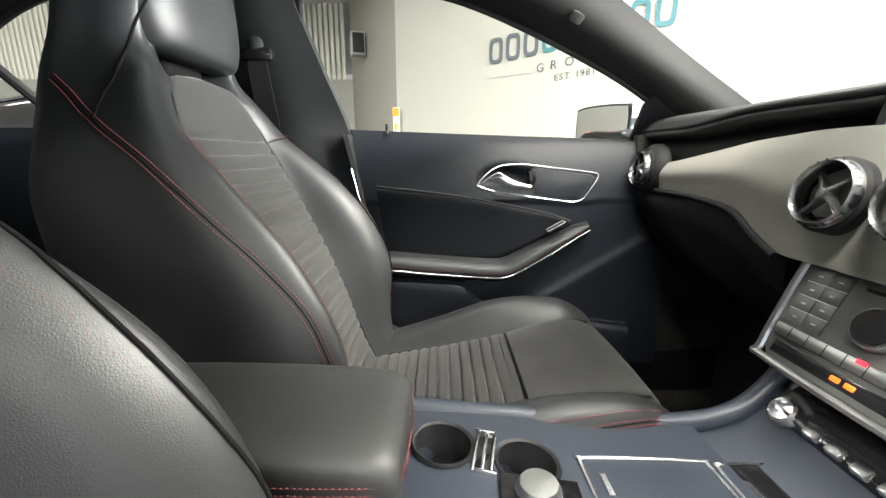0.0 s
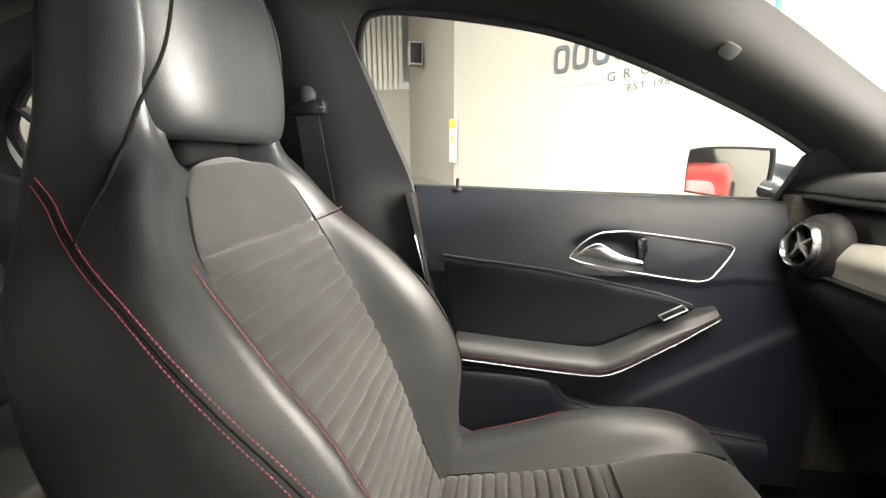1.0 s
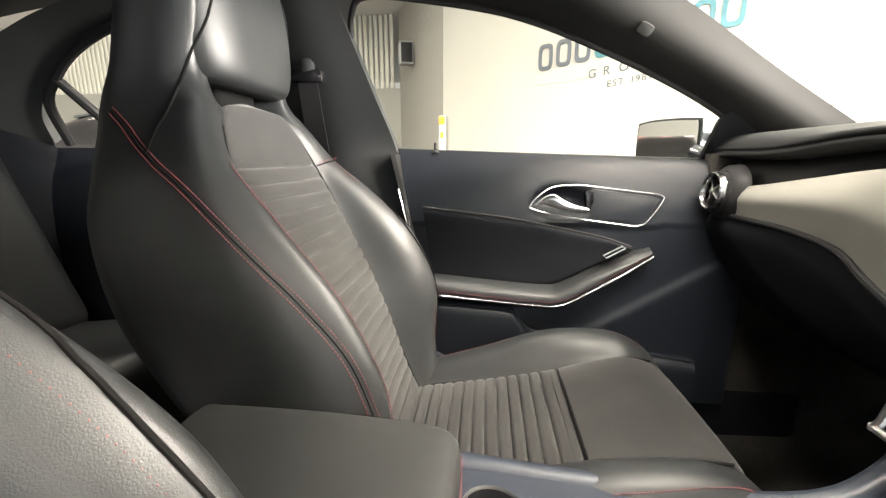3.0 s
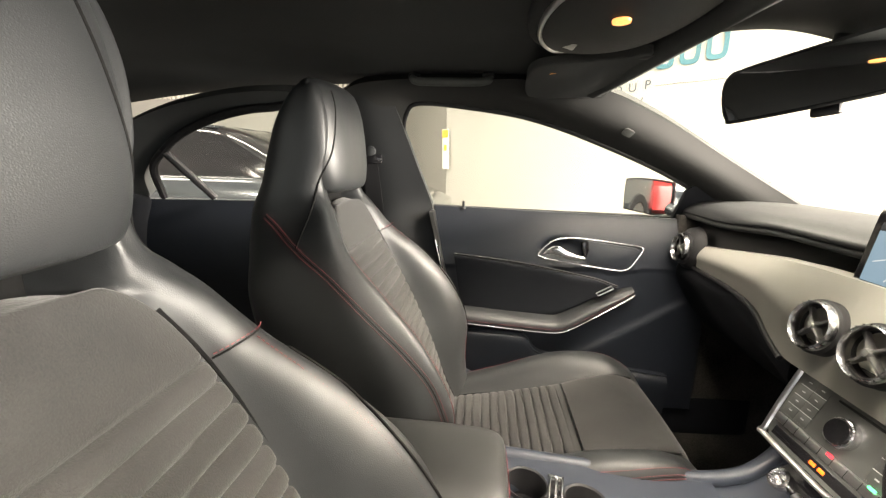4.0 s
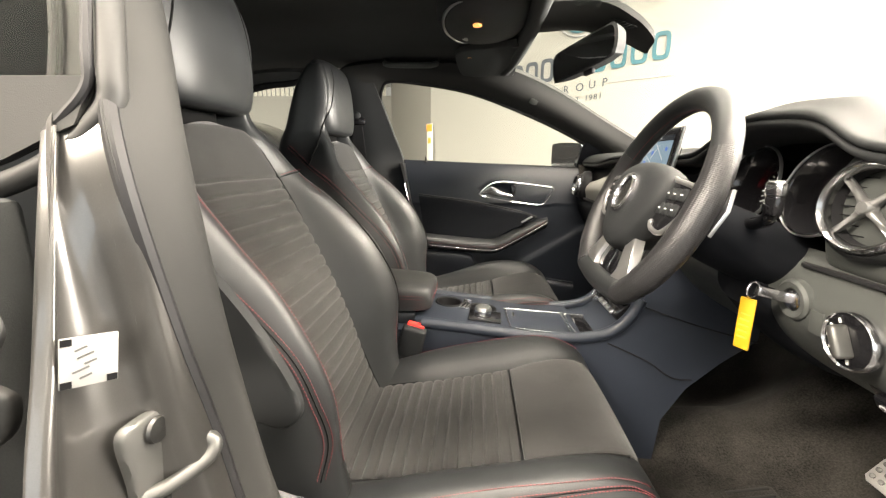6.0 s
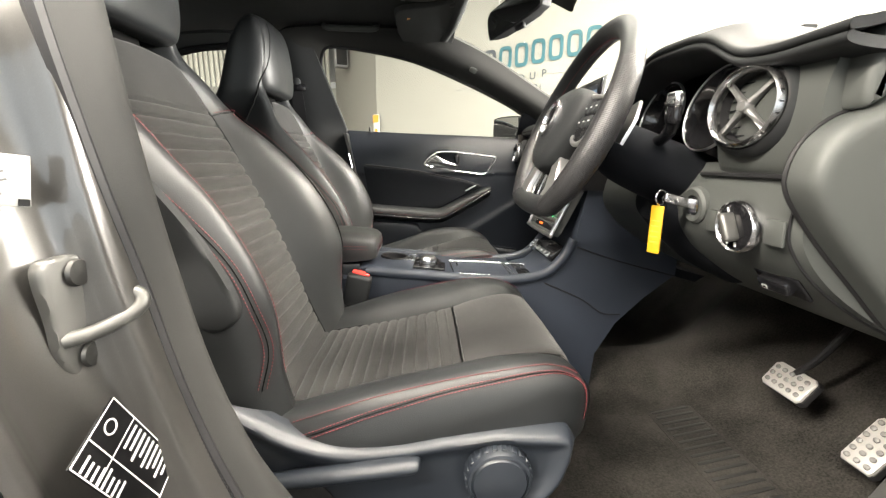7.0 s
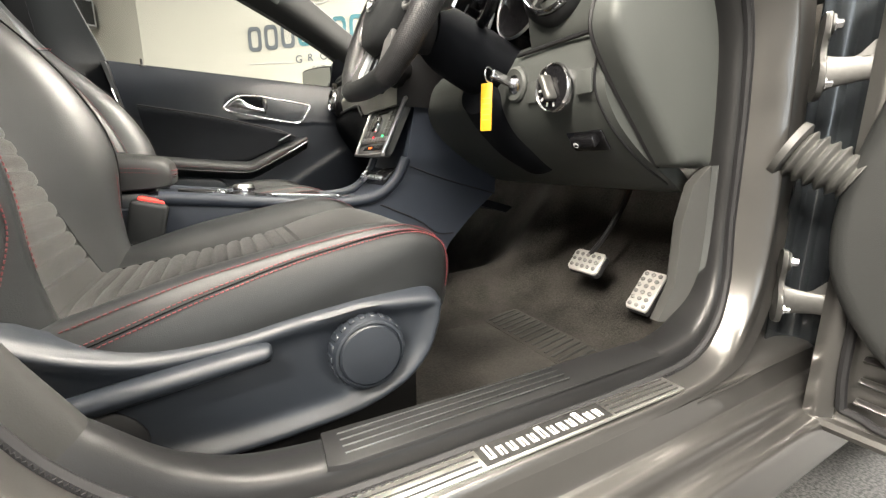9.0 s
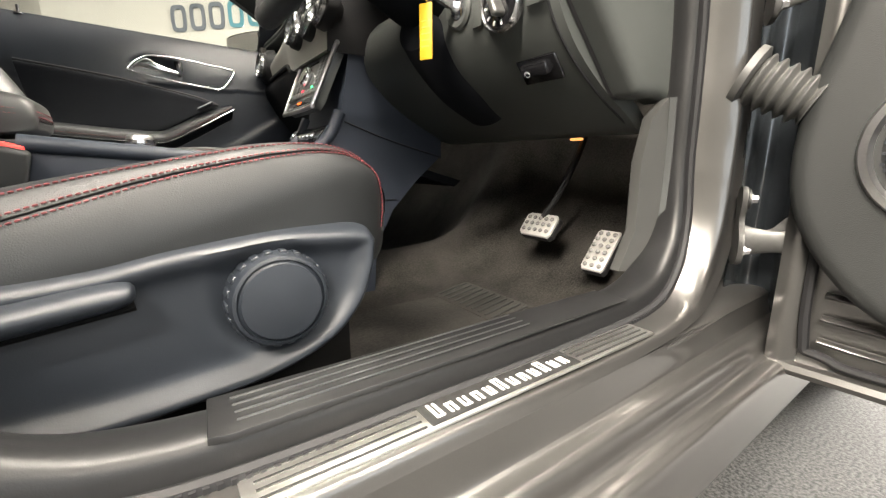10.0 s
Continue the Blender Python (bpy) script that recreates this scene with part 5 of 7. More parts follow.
vent((0.482, 1.012, 0.888), 0.041, facing(0, 6), "round passenger air vent with a bright ring")
for y in (0.474, 0.376, 0.278):
    vent((0.444, y, 0.876), 0.040, facing(0, 14), "round centre air vent with a bright ring")
vent((0.527, -0.178, 0.930), 0.054, facing(10, 4), "round driver's air vent with a bright ring")
part("pod_ring", on(dash, lathe([(0.068, -0.03), (0.066, -0.004), (0.058, 0.006), (0.055, 0.0)], 48, Matrix.Translation((0.532, -0.178, 0.930)) @ facing(10, 4), hollow=True)), SOFT, dash)
part("pod_ring", on(dash, lathe([(0.062, -0.03), (0.058, -0.012), (0.046, -0.002), (0.042, -0.004)], 48, Matrix.Translation((0.490, 1.012, 0.888)) @ facing(0, 6), hollow=True)), RUBBER, dash)

# radio and controls
RADIOGREY = material("satin_radio_plastic", (0.058, 0.061, 0.059), 0.32, vary=0.08, spec=0.5)
radio = thing("radio_unit", "black radio panel with silver frame and buttons", "car radio", (0.44, 0.382, 0.735))
radio.matrix_basis = Matrix.Translation((0.445, 0.382, 0.738)) @ Matrix.Rotation(radians(24), 4, "Y") @ Matrix(((0, 0, -1, 0), (-1, 0, 0, 0), (0, 1, 0, 0), (0, 0, 0, 1)))
# local: x to the driver, y up, z out of the panel
part("panel", plate([(-0.108, -0.06), (-0.096, -0.074), (0.096, -0.074), (0.108, -0.06), (0.116, 0.056), (0.106, 0.068), (-0.106, 0.068), (-0.116, 0.056)], lambda u, w, d: Vector((u, w, d - 0.02)), 0.024, 0.003), RADIOGREY, radio, "satin dark grey control panel")
part("frame", tube([(-0.110, -0.062, 0.004), (-0.096, -0.077, 0.004), (0.096, -0.077, 0.004), (0.110, -0.062, 0.004), (0.118, 0.056, 0.004), (0.107, 0.070, 0.004), (-0.107, 0.070, 0.004), (-0.118, 0.056, 0.004)], 0.005, 90, 8, True), ALU, radio, "silver frame")
part("disc_slot", box((0.075, 0.004, 0.003), pose(0.0, 0.042, 0.004), 0.001), RUBBER, radio)
for k in range(4):
    for j in range(2):
        for sx in (-1, 1):
            part("button", box((0.0252, 0.0181, 0.003), pose(sx * (0.090 - 0.0255 * j), 0.040 - 0.0185 * k, 0.0035), 0.0006), RADIOGREY, radio)
            part("button_mark", box((0.006, 0.0018, 0.0006), pose(sx * (0.090 - 0.0255 * j), 0.040 - 0.0185 * k, 0.0053)), GREYMARK, radio, smooth=False)
for k in range(3):
    for sx in (-1, 1):
        part("button_rule", box((0.050, 0.0010, 0.001), pose(sx * 0.0772, 0.0308 - 0.0185 * k, 0.0052)), GREYMARK, radio, smooth=False)
dialm = pose(0.0, 0.006, 0.004)
rk = part("volume_knob", lathe([(0.021, 0), (0.021, 0.012), (0.018, 0.016), (0.0, 0.016)], 36, dialm), GLOSS, radio, "round volume knob")
part("knob_ring", lathe([(0.022, 0.0), (0.0235, 0.006), (0.022, 0.012), (0.019, 0.014)], 36, dialm, hollow=True), CHROME, rk)
part("key_strip", box((0.206, 0.0145, 0.006), pose(0, -0.036, 0.005), 0.0015), ALU, radio, "long silver key strip")
for k in range(1, 9):
    part("key_gap", box((0.0008, 0.0135, 0.0006), pose(-0.103 + 0.0229 * k, -0.036, 0.0081)), RUBBER, radio, smooth=False)
part("red_lamp", box((0.010, 0.005, 0.002), pose(0.005, -0.03, 0.009)), REDLIT, radio, smooth=False)
part("green_lamp", box((0.010, 0.004, 0.002), pose(0.07, -0.028, 0.009)), GREENLIT, radio, smooth=False)
for k in range(2):
    part("digits", box((0.011, 0.006, 0.002), pose(-0.010 + 0.016 * k, -0.058, 0.005), 0.001), ORANGELIT, radio, "orange lit digits")
part("climate_strip", box((0.19, 0.016, 0.003), pose(0, -0.058, 0.003), 0.001), GLOSS, radio)

# map screen standing on the dashboard
tab = thing("map_screen", "tablet-like screen showing a pale blue map", "screen", (0.505, 0.392, 0.995))
tab.matrix_basis = Matrix.Translation((0.508, 0.392, 0.992)) @ Matrix.Rotation(radians(10), 4, "Y") @ Matrix(((0, 0, -1, 0), (-1, 0, 0, 0), (0, 1, 0, 0), (0, 0, 0, 1)))
part("bezel", box((0.212, 0.138, 0.018), pose(0, 0, -0.009), 0.006, 3), GLOSS, tab, "gloss black bezel")
part("edge", tube([(-0.106, -0.069, -0.009), (0.106, -0.069, -0.009), (0.106, 0.069, -0.009), (-0.106, 0.069, -0.009)], 0.004, 0, 8, True), ALU, tab, "silver edge")
part("display", box((0.178, 0.078, 0.002), pose(0, 0.0, 0.001)), SCREENBLUE, tab, "pale blue map", smooth=False)
part("top_bar", box((0.178, 0.012, 0.002), pose(0, 0.046, 0.001)), SCREENDARK, tab, smooth=False)
part("bottom_bar", box((0.178, 0.012, 0.002), pose(0, -0.045, 0.001)), SCREENDARK, tab, smooth=False)
part("caption", box((0.06, 0.004, 0.001), pose(0, 0.046, 0.0025)), MAPWHITE, tab, smooth=False)
rnd = random.Random(4)
for k in range(5):
    part("caption", box((0.018, 0.004, 0.001), pose(-0.07 + 0.035 * k, -0.045, 0.0025)), MAPWHITE, tab, smooth=False)
for k in range(7):
    part("road", box((rnd.uniform(0.03, 0.09), 0.0014, 0.0006), pose(rnd.uniform(-0.05, 0.05), rnd.uniform(-0.03, 0.03), 0.0022, 0, 0, rnd.uniform(-60, 60))), MAPWHITE, tab, smooth=False)
for x, y in ((-0.05, 0.02), (-0.035, -0.012), (0.0, 0.012), (0.055, -0.018), (0.07, 0.02)):
    part("map_pin", lathe([(0.0055, 0), (0.005, 0.0012), (0, 0.0012)], 14, pose(x, y, 0.002)), MAPBLUE, tab)
part("stand", box((0.10, 0.05, 0.03), pose(0, -0.07, -0.02), 0.01), RUBBER, tab)


# ---- centre console ----
con = thing("centre_console", "dark grey centre console with cup holders and trays", "console", (0.2, MID, 0.4), kind="structure")
flank = [(-0.32, 0.56), (-0.075, 0.56), (-0.07, 0.505), (0.16, 0.505), (0.17, 0.535), (0.33, 0.545), (0.40, 0.562), (0.45, 0.605), (0.475, 0.66), (0.50, 0.80), (0.75, 0.80), (0.75, 0.565), (0.67, 0.50), (0.60, 0.43), (0.55, 0.34), (0.54, 0.22), (-0.32, 0.22)]
part("body", on(con, plate(flank, lambda u, w, d: Vector((u, 0.268 + d, w)), 0.232, 0.0)), CONSOLE, con, "blue-grey console sides")
for y, q in ((0.268, -1), (0.50, 1)):
    part("top_edge", on(con, tube([(x, y, z) for x, z in ((-0.06, 0.582), (0.10, 0.567), (0.22, 0.556), (0.33, 0.556), (0.40, 0.572), (0.445, 0.612), (0.470, 0.66))], 0.014, 50, 10)), CONSOLE, con)
part("side_wall", on(con, box((0.25, 0.012, 0.09), pose(0.05, 0.274, 0.535, 0, 3, 0), 0.003)), CONSOLE, con)
part("side_groove", on(con, tube([(x, 0.2665, z) for x, z in ((0.40, 0.545), (0.5, 0.50), (0.56, 0.46), (0.61, 0.455))], 0.002, 20, 6)), RUBBER, con)
part("side_groove", on(con, tube([(x, 0.2665, z) for x, z in ((0.48, 0.64), (0.60, 0.60), (0.75, 0.56))], 0.002, 20, 6)), RUBBER, con)
deck = [[(x, y, z) for y in (0.275, 0.33, MID, 0.44, 0.493)] for x, z in ((-0.08, 0.586), (0.03, 0.580), (0.14, 0.570), (0.24, 0.562), (0.34, 0.560))]


def sink(p):
    deep = max(1 / (1 + math.exp((math.hypot(p.x - x, p.y - y) - 0.0345) / 0.0009)) if math.hypot(p.x - x, p.y - y) < 0.06 else 0.0 for x, y in ((0.0, 0.424), (0.097, 0.404)))
    return p - Vector((0, 0, 0.055 * deep))


part("deck", on(con, slab(deck, 90, 170, (0, 0, -0.012), sink)), CONSOLE, con, "smooth dark grey deck")
for x, y in ((0.0, 0.424), (0.097, 0.404)):
    cup = part("cup_holder", on(con, lathe([(0.0395, -0.004), (0.0395, 0.0), (0.0375, 0.003), (0.034, 0.001), (0.0325, -0.045), (0.030, -0.049), (0.0, -0.049)], 40, pose(x, y, 0.5835 - x * 0.10, 0, 5, 0), hollow=True)), RUBBER, con, "black round cup holder")
for k in range(2):
    part("slot_bar", on(con, box((0.003, 0.066, 0.006), pose(0.0385 + 0.021 * k, 0.414, 0.581, 0, 5, -12), 0.001)), CHROME, con, "chrome bar")
    part("slot_bar", on(con, box((0.024, 0.003, 0.006), pose(0.049 - 0.0035 + 0.007 * k, 0.381 + 0.066 * k, 0.581, 0, 5, -12), 0.001)), CHROME, con, "chrome bar")
part("slot_bar", on(con, box((0.004, 0.062, 0.005), pose(0.049, 0.414, 0.580, 0, 5, -12), 0.001)), CHROME, con, "chrome bar")
part("slot_floor", on(con, box((0.020, 0.064, 0.004), pose(0.049, 0.414, 0.5785, 0, 5, -12), 0.001)), GLOSS, con)
knob = thing("control_knob", "silver rotary control knob on the console", "control knob", (0.096, 0.345, 0.575))
part("base", plate([(-0.04, -0.045), (0.045, -0.045), (0.05, 0.03), (-0.035, 0.035)], lambda u, w, d: Vector((u, w, d - u * 0.1)), 0.005, 0.002), GLOSS, knob)
part("cap", lathe([(0.022, 0.003), (0.0225, 0.02), (0.019, 0.026), (0.0, 0.027)], 40), ALU, knob, "brushed cap")
part("grip", lathe([(0.0235, 0.008), (0.0245, 0.013), (0.0235, 0.018)], 40), CHROME, knob)
for x0, x1, nm in ((0.165, 0.315, "tray_lid"), (0.328, 0.385, "front_tray")):
    zc = 0.569 - (x0 - 0.14) * 0.06
    lid = thing(nm, "dark grey lid edged with a thin silver line", "storage lid", (0, 0, 0))
    ol = [(x0 + 0.012, 0.280), (x1 - 0.012, 0.276), (x1, 0.286), (x1 + 0.014 if nm == "front_tray" else x1, 0.408), (x1 - 0.008, 0.420), (x0 + 0.006, 0.416), (x0 - 0.004, 0.406), (x0, 0.290)]
    part("lid", plate(ol, lambda u, w, d: Vector((u, w, zc - 0.004 + d - (u - x0) * 0.06)), 0.006, 0.002), CONSOLE if nm == "tray_lid" else GLOSS, lid)
    part("silver_line", tube([(u, w, zc + 0.002 - (u - x0) * 0.06) for u, w in ol], 0.0026, 70, 6, True), CHROME, lid, "thin silver edge")
    part("pull", box((0.006, 0.03, 0.003), pose(x0 + 0.014, 0.375, zc + 0.002)), CHROME, lid, smooth=False)
sock = thing("switch_row", "row of silver toggles and a power socket", "switches", (0.425, 0.385, 0.588))
part("panel", box((0.05, 0.17, 0.06), pose(0.03, 0, 0.01, 0, -35, 0), 0.006), GLOSS, sock)
part("socket", lathe([(0.018, 0), (0.018, 0.012), (0.014, 0.014), (0.012, 0.004), (0, 0.004)], 28, Matrix.Translation((0.0, 0.06, 0.02)) @ facing(0, 40)), CHROME, sock, "round chrome-ringed socket")
for k in range(4):
    part("toggle", box((0.014, 0.018, 0.01), pose(-0.004, 0.02 - 0.028 * k, 0.022, 0, -35, 0), 0.003), ALU, sock, "silver toggle")

# Lighter than the seat leather: light on the armrest's top is in its colour.
RESTTOP = material("lit_armrest_leather", (0.028, 0.029, 0.029), 0.5, kind="leather", scale=600, grain=0.25, vary=0.1, bump=0.2, spec=0.55)
rest = thing("centre_armrest", "black leather centre armrest with red stitching", "armrest", (-0.16, 0.385, 0.59))
pts = []
for x, w, zl, zh in ((-0.18, 0.085, 0.0, 0.085), (-0.06, 0.088, 0.0, 0.083), (0.05, 0.088, 0.004, 0.078), (0.10, 0.086, 0.008, 0.072), (0.118, 0.080, 0.014, 0.062), (0.123, 0.07, 0.024, 0.05)):
    half = [(0, zh), (w * 0.6, zh), (w * 0.9, zh - 0.006), (w, zh - 0.022), (w * 0.97, zl + 0.012), (w * 0.85, zl), (0, zl)]
    pts.append([Vector((x, y, z)) for y, z in half] + [Vector((x, -y, z)) for y, z in half[-2:0:-1]])
part("pad", loft(pts, 48, 40), RESTTOP, rest, "padded black leather")
for dz in (0.0, 0.008):
    part("stitching", stitching([(-0.15, -0.0885, 0.052 - dz), (0.0, -0.0895, 0.050 - dz), (0.09, -0.087, 0.047 - dz), (0.118, -0.076, 0.044 - dz), (0.1245, -0.05, 0.043 - dz), (0.1255, 0.0, 0.043 - dz), (0.1245, 0.05, 0.043 - dz), (0.118, 0.076, 0.044 - dz), (0.09, 0.087, 0.047 - dz)], (0, 0, 0.001), 90, 0.0035), RED, rest, "red thread")
part("hinge_box", box((0.26, 0.15, 0.05), pose(-0.05, 0, -0.025), 0.01), SHIELD, rest)
part("rear_console", box((0.4, 0.19, 0.3), pose(-0.25, 0, -0.14), 0.02), CONSOLE, rest)
buck = thing("belt_buckle", "black belt buckle with a red button", "belt buckle", (-0.085, 0.255, 0.53))
part("body", box((0.062, 0.028, 0.095), pose(0, 0, 0, 8, 14, 0), 0.008, 3), SOFT, buck)
part("button", box((0.044, 0.018, 0.012), pose(0.012, 0.004, 0.046, 8, 14, 0), 0.003), REDBUTTON, buck, "red release button")
part("stalk", box((0.035, 0.012, 0.10), pose(-0.02, -0.004, -0.08, 4, 14, 0), 0.004), RUBBER, buck)

# ---- steering wheel ----
wheel = thing("steering_wheel", "black leather flat-bottomed steering wheel with silver spokes", "steering wheel", (0.345, 0.02, 0.915))
wheel.matrix_basis = Matrix.Translation((0.350, 0.02, 0.918)) @ Matrix.Rotation(radians(23), 4, "Y") @ Matrix(((0, 0, -1, 0), (-1, 0, 0, 0), (0, 1, 0, 0), (0, 0, 0, 1)))
R = 0.174


def rim_point(a):
    x, y = R * math.sin(a), R * math.cos(a)
    if y < -0.145:
        y = -0.145 - (-y - 0.145) * 0.25
    return Vector((x, y, 0))


def rim(a0, a1, n, r, flat=1.0):
    return tube([rim_point(radians(a0 + (a1 - a0) * k / (n - 1))) for k in range(n)], r, n, 16)


GRIP = material("perforated_black_leather", (0.020, 0.020, 0.021), 0.38, kind="dots", scale=400, grain=1.2, vary=0.6, bump=0.6)
part("rim", tube([rim_point(2 * math.pi * k / 64) for k in range(64)], 0.0185, 128, 16, True), LEATHER, wheel, "smooth black leather rim")
for a0, a1 in ((62, 148), (212, 298)):
    part("grip", rim(a0, a1, 40, [0.0192, 0.0205, 0.021, 0.0205, 0.0192]), GRIP, wheel, "perforated leather grip")
part("stitching", stitching([rim_point(2 * math.pi * k / 60) * ((R - 0.0182) / R) + Vector((0, 0, 0.002)) for k in range(61)], (0, 0, 0.0005), 200, 0.004), RED, wheel, "red thread")
hub = []
for z, k in ((-0.045, 0.85), (-0.01, 1.08), (0.016, 1.08), (0.027, 0.95), (0.033, 0.65), (0.034, 0.2)):
    hub.append([Vector((x * k, y * k - 0.006, z)) for x, y in ((0.0, 0.062), (0.045, 0.058), (0.082, 0.042), (0.088, 0.012), (0.07, -0.03), (0.04, -0.066), (0, -0.078), (-0.04, -0.066), (-0.07, -0.03), (-0.088, 0.012), (-0.082, 0.042), (-0.045, 0.058))])
pad_ob = part("airbag_cover", loft(hub, 64, 24), SOFT, wheel, "black airbag cover")
em = pose(0, 0.0, 0.0345)
part("badge_ring", lathe([(0.034, -0.004), (0.034, 0.004), (0.031, 0.0065), (0.0275, 0.006), (0.0265, 0.001)], 40, em, hollow=True), CHROME, pad_ob, "round chrome badge")
part("badge_disc", lathe([(0.027, 0.0), (0.026, 0.002), (0, 0.002)], 32, em), GLOSS, pad_ob)
for q in (-1, 1):
    sp = [(q * x, y) for x, y in ((0.078, 0.036), (0.10, 0.036), (0.150, 0.030), (0.160, 0.024), (0.158, -0.004), (0.140, -0.030), (0.12, -0.042), (0.088, -0.036), (0.076, -0.01))]
    if q < 0:
        sp.reverse()
    spoke = part("spoke", plate(sp, lambda u, w, d: Vector((u, w, d - 0.012)), 0.022, 0.004, 2), GLOSS, wheel, "gloss black spoke with buttons")
    part("spoke_frame", tube([(u, w, 0.008) for u, w in sp], 0.0042, 60, 8, True), SATIN, spoke, "satin silver frame")
    part("spoke_arm", tube([(q * 0.155, 0.012, 0.0), (q * 0.164, 0.008, -0.004), (q * 0.172, 0.004, -0.006)], [0.016, 0.017, 0.016], 8, 12, flat=0.6), SATIN, spoke)
    for i in range(2):
        for j in range(3):
            part("button", box((0.017, 0.019, 0.006), pose(q * (0.098 + 0.0195 * j - 0.004 * i), 0.016 - 0.023 * i, 0.010), 0.003), SOFT, spoke, "black spoke button")
            part("button_mark", box((0.006, 0.0018, 0.0008), pose(q * (0.098 + 0.0195 * j - 0.004 * i), 0.016 - 0.023 * i, 0.0133)), WHITE, spoke, smooth=False)
    low = [(q * x, y) for x, y in ((0.036, -0.074), (0.060, -0.060), (0.078, -0.088), (0.105, -0.122), (0.088, -0.142), (0.060, -0.153), (0.0, -0.155), (0.0, -0.138), (0.046, -0.134), (0.052, -0.118))]
    if q < 0:
        low.reverse()
    part("lower_spoke", plate(low, lambda u, w, d: Vector((u, w, d - 0.010)), 0.018, 0.004, 2), SATIN, wheel, "silver lower spoke")
    part("spoke_infill", plate([(q * x, y) for x, y in ((0.0, -0.080), (0.036, -0.076), (0.052, -0.117), (0.044, -0.136), (0.0, -0.140))][::q], lambda u, w, d: Vector((u, w, d - 0.010)), 0.010, 0.002), GLOSS, wheel)
    part("shift_paddle", plate([(q * x, y) for x, y in ((0.07, 0.03), (0.135, 0.05), (0.148, 0.02), (0.14, -0.02), (0.075, -0.005))][::q], lambda u, w, d: Vector((u, w, d - 0.05)), 0.006, 0.002), ALU, wheel, "silver shift paddle")
part("column_boss", lathe([(0.05, -0.045), (0.048, -0.07), (0.04, -0.09), (0, -0.09)], 32), RUBBER, wheel)
col = thing("steering_column", "black steering column shroud", "steering column", (0.47, 0.02, 0.86))
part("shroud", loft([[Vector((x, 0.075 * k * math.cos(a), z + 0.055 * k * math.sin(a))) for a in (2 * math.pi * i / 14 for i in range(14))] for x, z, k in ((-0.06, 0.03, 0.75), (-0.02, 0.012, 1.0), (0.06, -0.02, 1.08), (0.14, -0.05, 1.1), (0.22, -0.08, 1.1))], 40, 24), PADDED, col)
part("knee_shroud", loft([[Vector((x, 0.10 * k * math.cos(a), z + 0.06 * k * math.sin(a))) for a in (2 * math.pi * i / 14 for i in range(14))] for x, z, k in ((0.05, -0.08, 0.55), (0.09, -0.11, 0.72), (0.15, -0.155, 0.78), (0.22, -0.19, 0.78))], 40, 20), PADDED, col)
stalk = thing("gear_stalk", "black column stalk with a silver end", "control stalk", (0.46, -0.07, 0.93))
part("stem", tube([(0.03, 0.06, -0.045), (0.02, 0.0, -0.035), (0.010, -0.035, -0.020), (0.004, -0.045, 0.0)], [0.0095, 0.0095, 0.010, 0.012], 18, 12), GLOSS, stalk)
part("neck", box((0.016, 0.022, 0.030), pose(0.004, -0.047, -0.004, 0, 0, 8), 0.006, 3), GLOSS, stalk)
part("tip", box((0.018, 0.025, 0.022), pose(0.003, -0.048, 0.018, 0, -6, 8), 0.007, 4), CHROME, stalk, "silver stalk end")
stalk2 = thing("indicator_stalk", "thin black column stalk beside the wheel", "control stalk", (0.46, 0.11, 0.91))
part("stem", tube([(0.02, -0.05, -0.02), (0.0, 0.02, 0.0), (-0.01, 0.08, 0.01)], 0.008, 14, 10), RUBBER, stalk2)

# ---- switches on the lower panel ----
sw = thing("light_switch", "round light switch with a chrome rim", "light switch", (0.532, -0.190, 0.767))
sw.matrix_basis = Matrix.Translation((0.533, -0.190, 0.767)) @ facing(0, -4)
part("dial", lathe([(0.034, -0.004), (0.034, 0.004), (0.031, 0.006), (0.0, 0.006)], 44), GLOSS, sw, "black dial with white marks")
part("rim", lathe([(0.037, -0.006), (0.0375, 0.004), (0.0355, 0.008), (0.0335, 0.005)], 44, hollow=True), CHROME, sw)
part("grip", box((0.042, 0.012, 0.022), pose(0, 0, 0.014, 0, 0, 24), 0.005, 3), STRIKER, sw, "silver turning grip")
for k in range(6):
    part("mark", box((0.006, 0.003, 0.001), Matrix.Rotation(radians(30 + 32 * k), 4, "Z") @ pose(0.026, 0, 0.0065)), WHITE, sw, smooth=False)
for dy, w in ((0.058, 0.022), (-0.058, 0.030)):
    part("side_key", box((0.034, w, 0.005), pose(0.0, dy, -0.0035), 0.002), DASHGREY, sw)
ign = thing("ignition_lock", "ignition lock with a ring in silver", "ignition lock", (0.56, -0.085, 0.785))
ign.matrix_basis = Matrix.Translation((0.536, -0.09, 0.787)) @ facing(0, -6)
part("ring", lathe([(0.030, -0.006), (0.030, 0.004), (0.026, 0.008), (0.017, 0.006), (0.014, -0.004), (0, -0.004)], 40), DASHGREY, ign)
part("lock", lathe([(0.0155, -0.004), (0.0155, 0.006), (0.012, 0.008), (0, 0.008)], 28), CHROME, ign)
key = thing("car_key", "metal car key with a hanging yellow tag", "key", (0.53, -0.09, 0.787))
part("key_blade", box((0.062, 0.011, 0.016), pose(-0.022, 0.0, 0.006, 0, 14, 4), 0.004), CHROME, key, "chrome key")
part("split_ring", tube([Vector((-0.054, 0.002, 0.012)) + Vector((0.012 * math.cos(a), 0.006 * math.cos(a), 0.012 * math.sin(a))) for a in (2 * math.pi * i / 20 for i in range(20))], 0.0016, closed=True), CHROME, key, "steel ring")
tag = part("tag", box((0.004, 0.022, 0.080), pose(-0.056, 0.004, -0.042, 0, 0, 26), 0.0015), YELLOW, key, "yellow plastic tag")
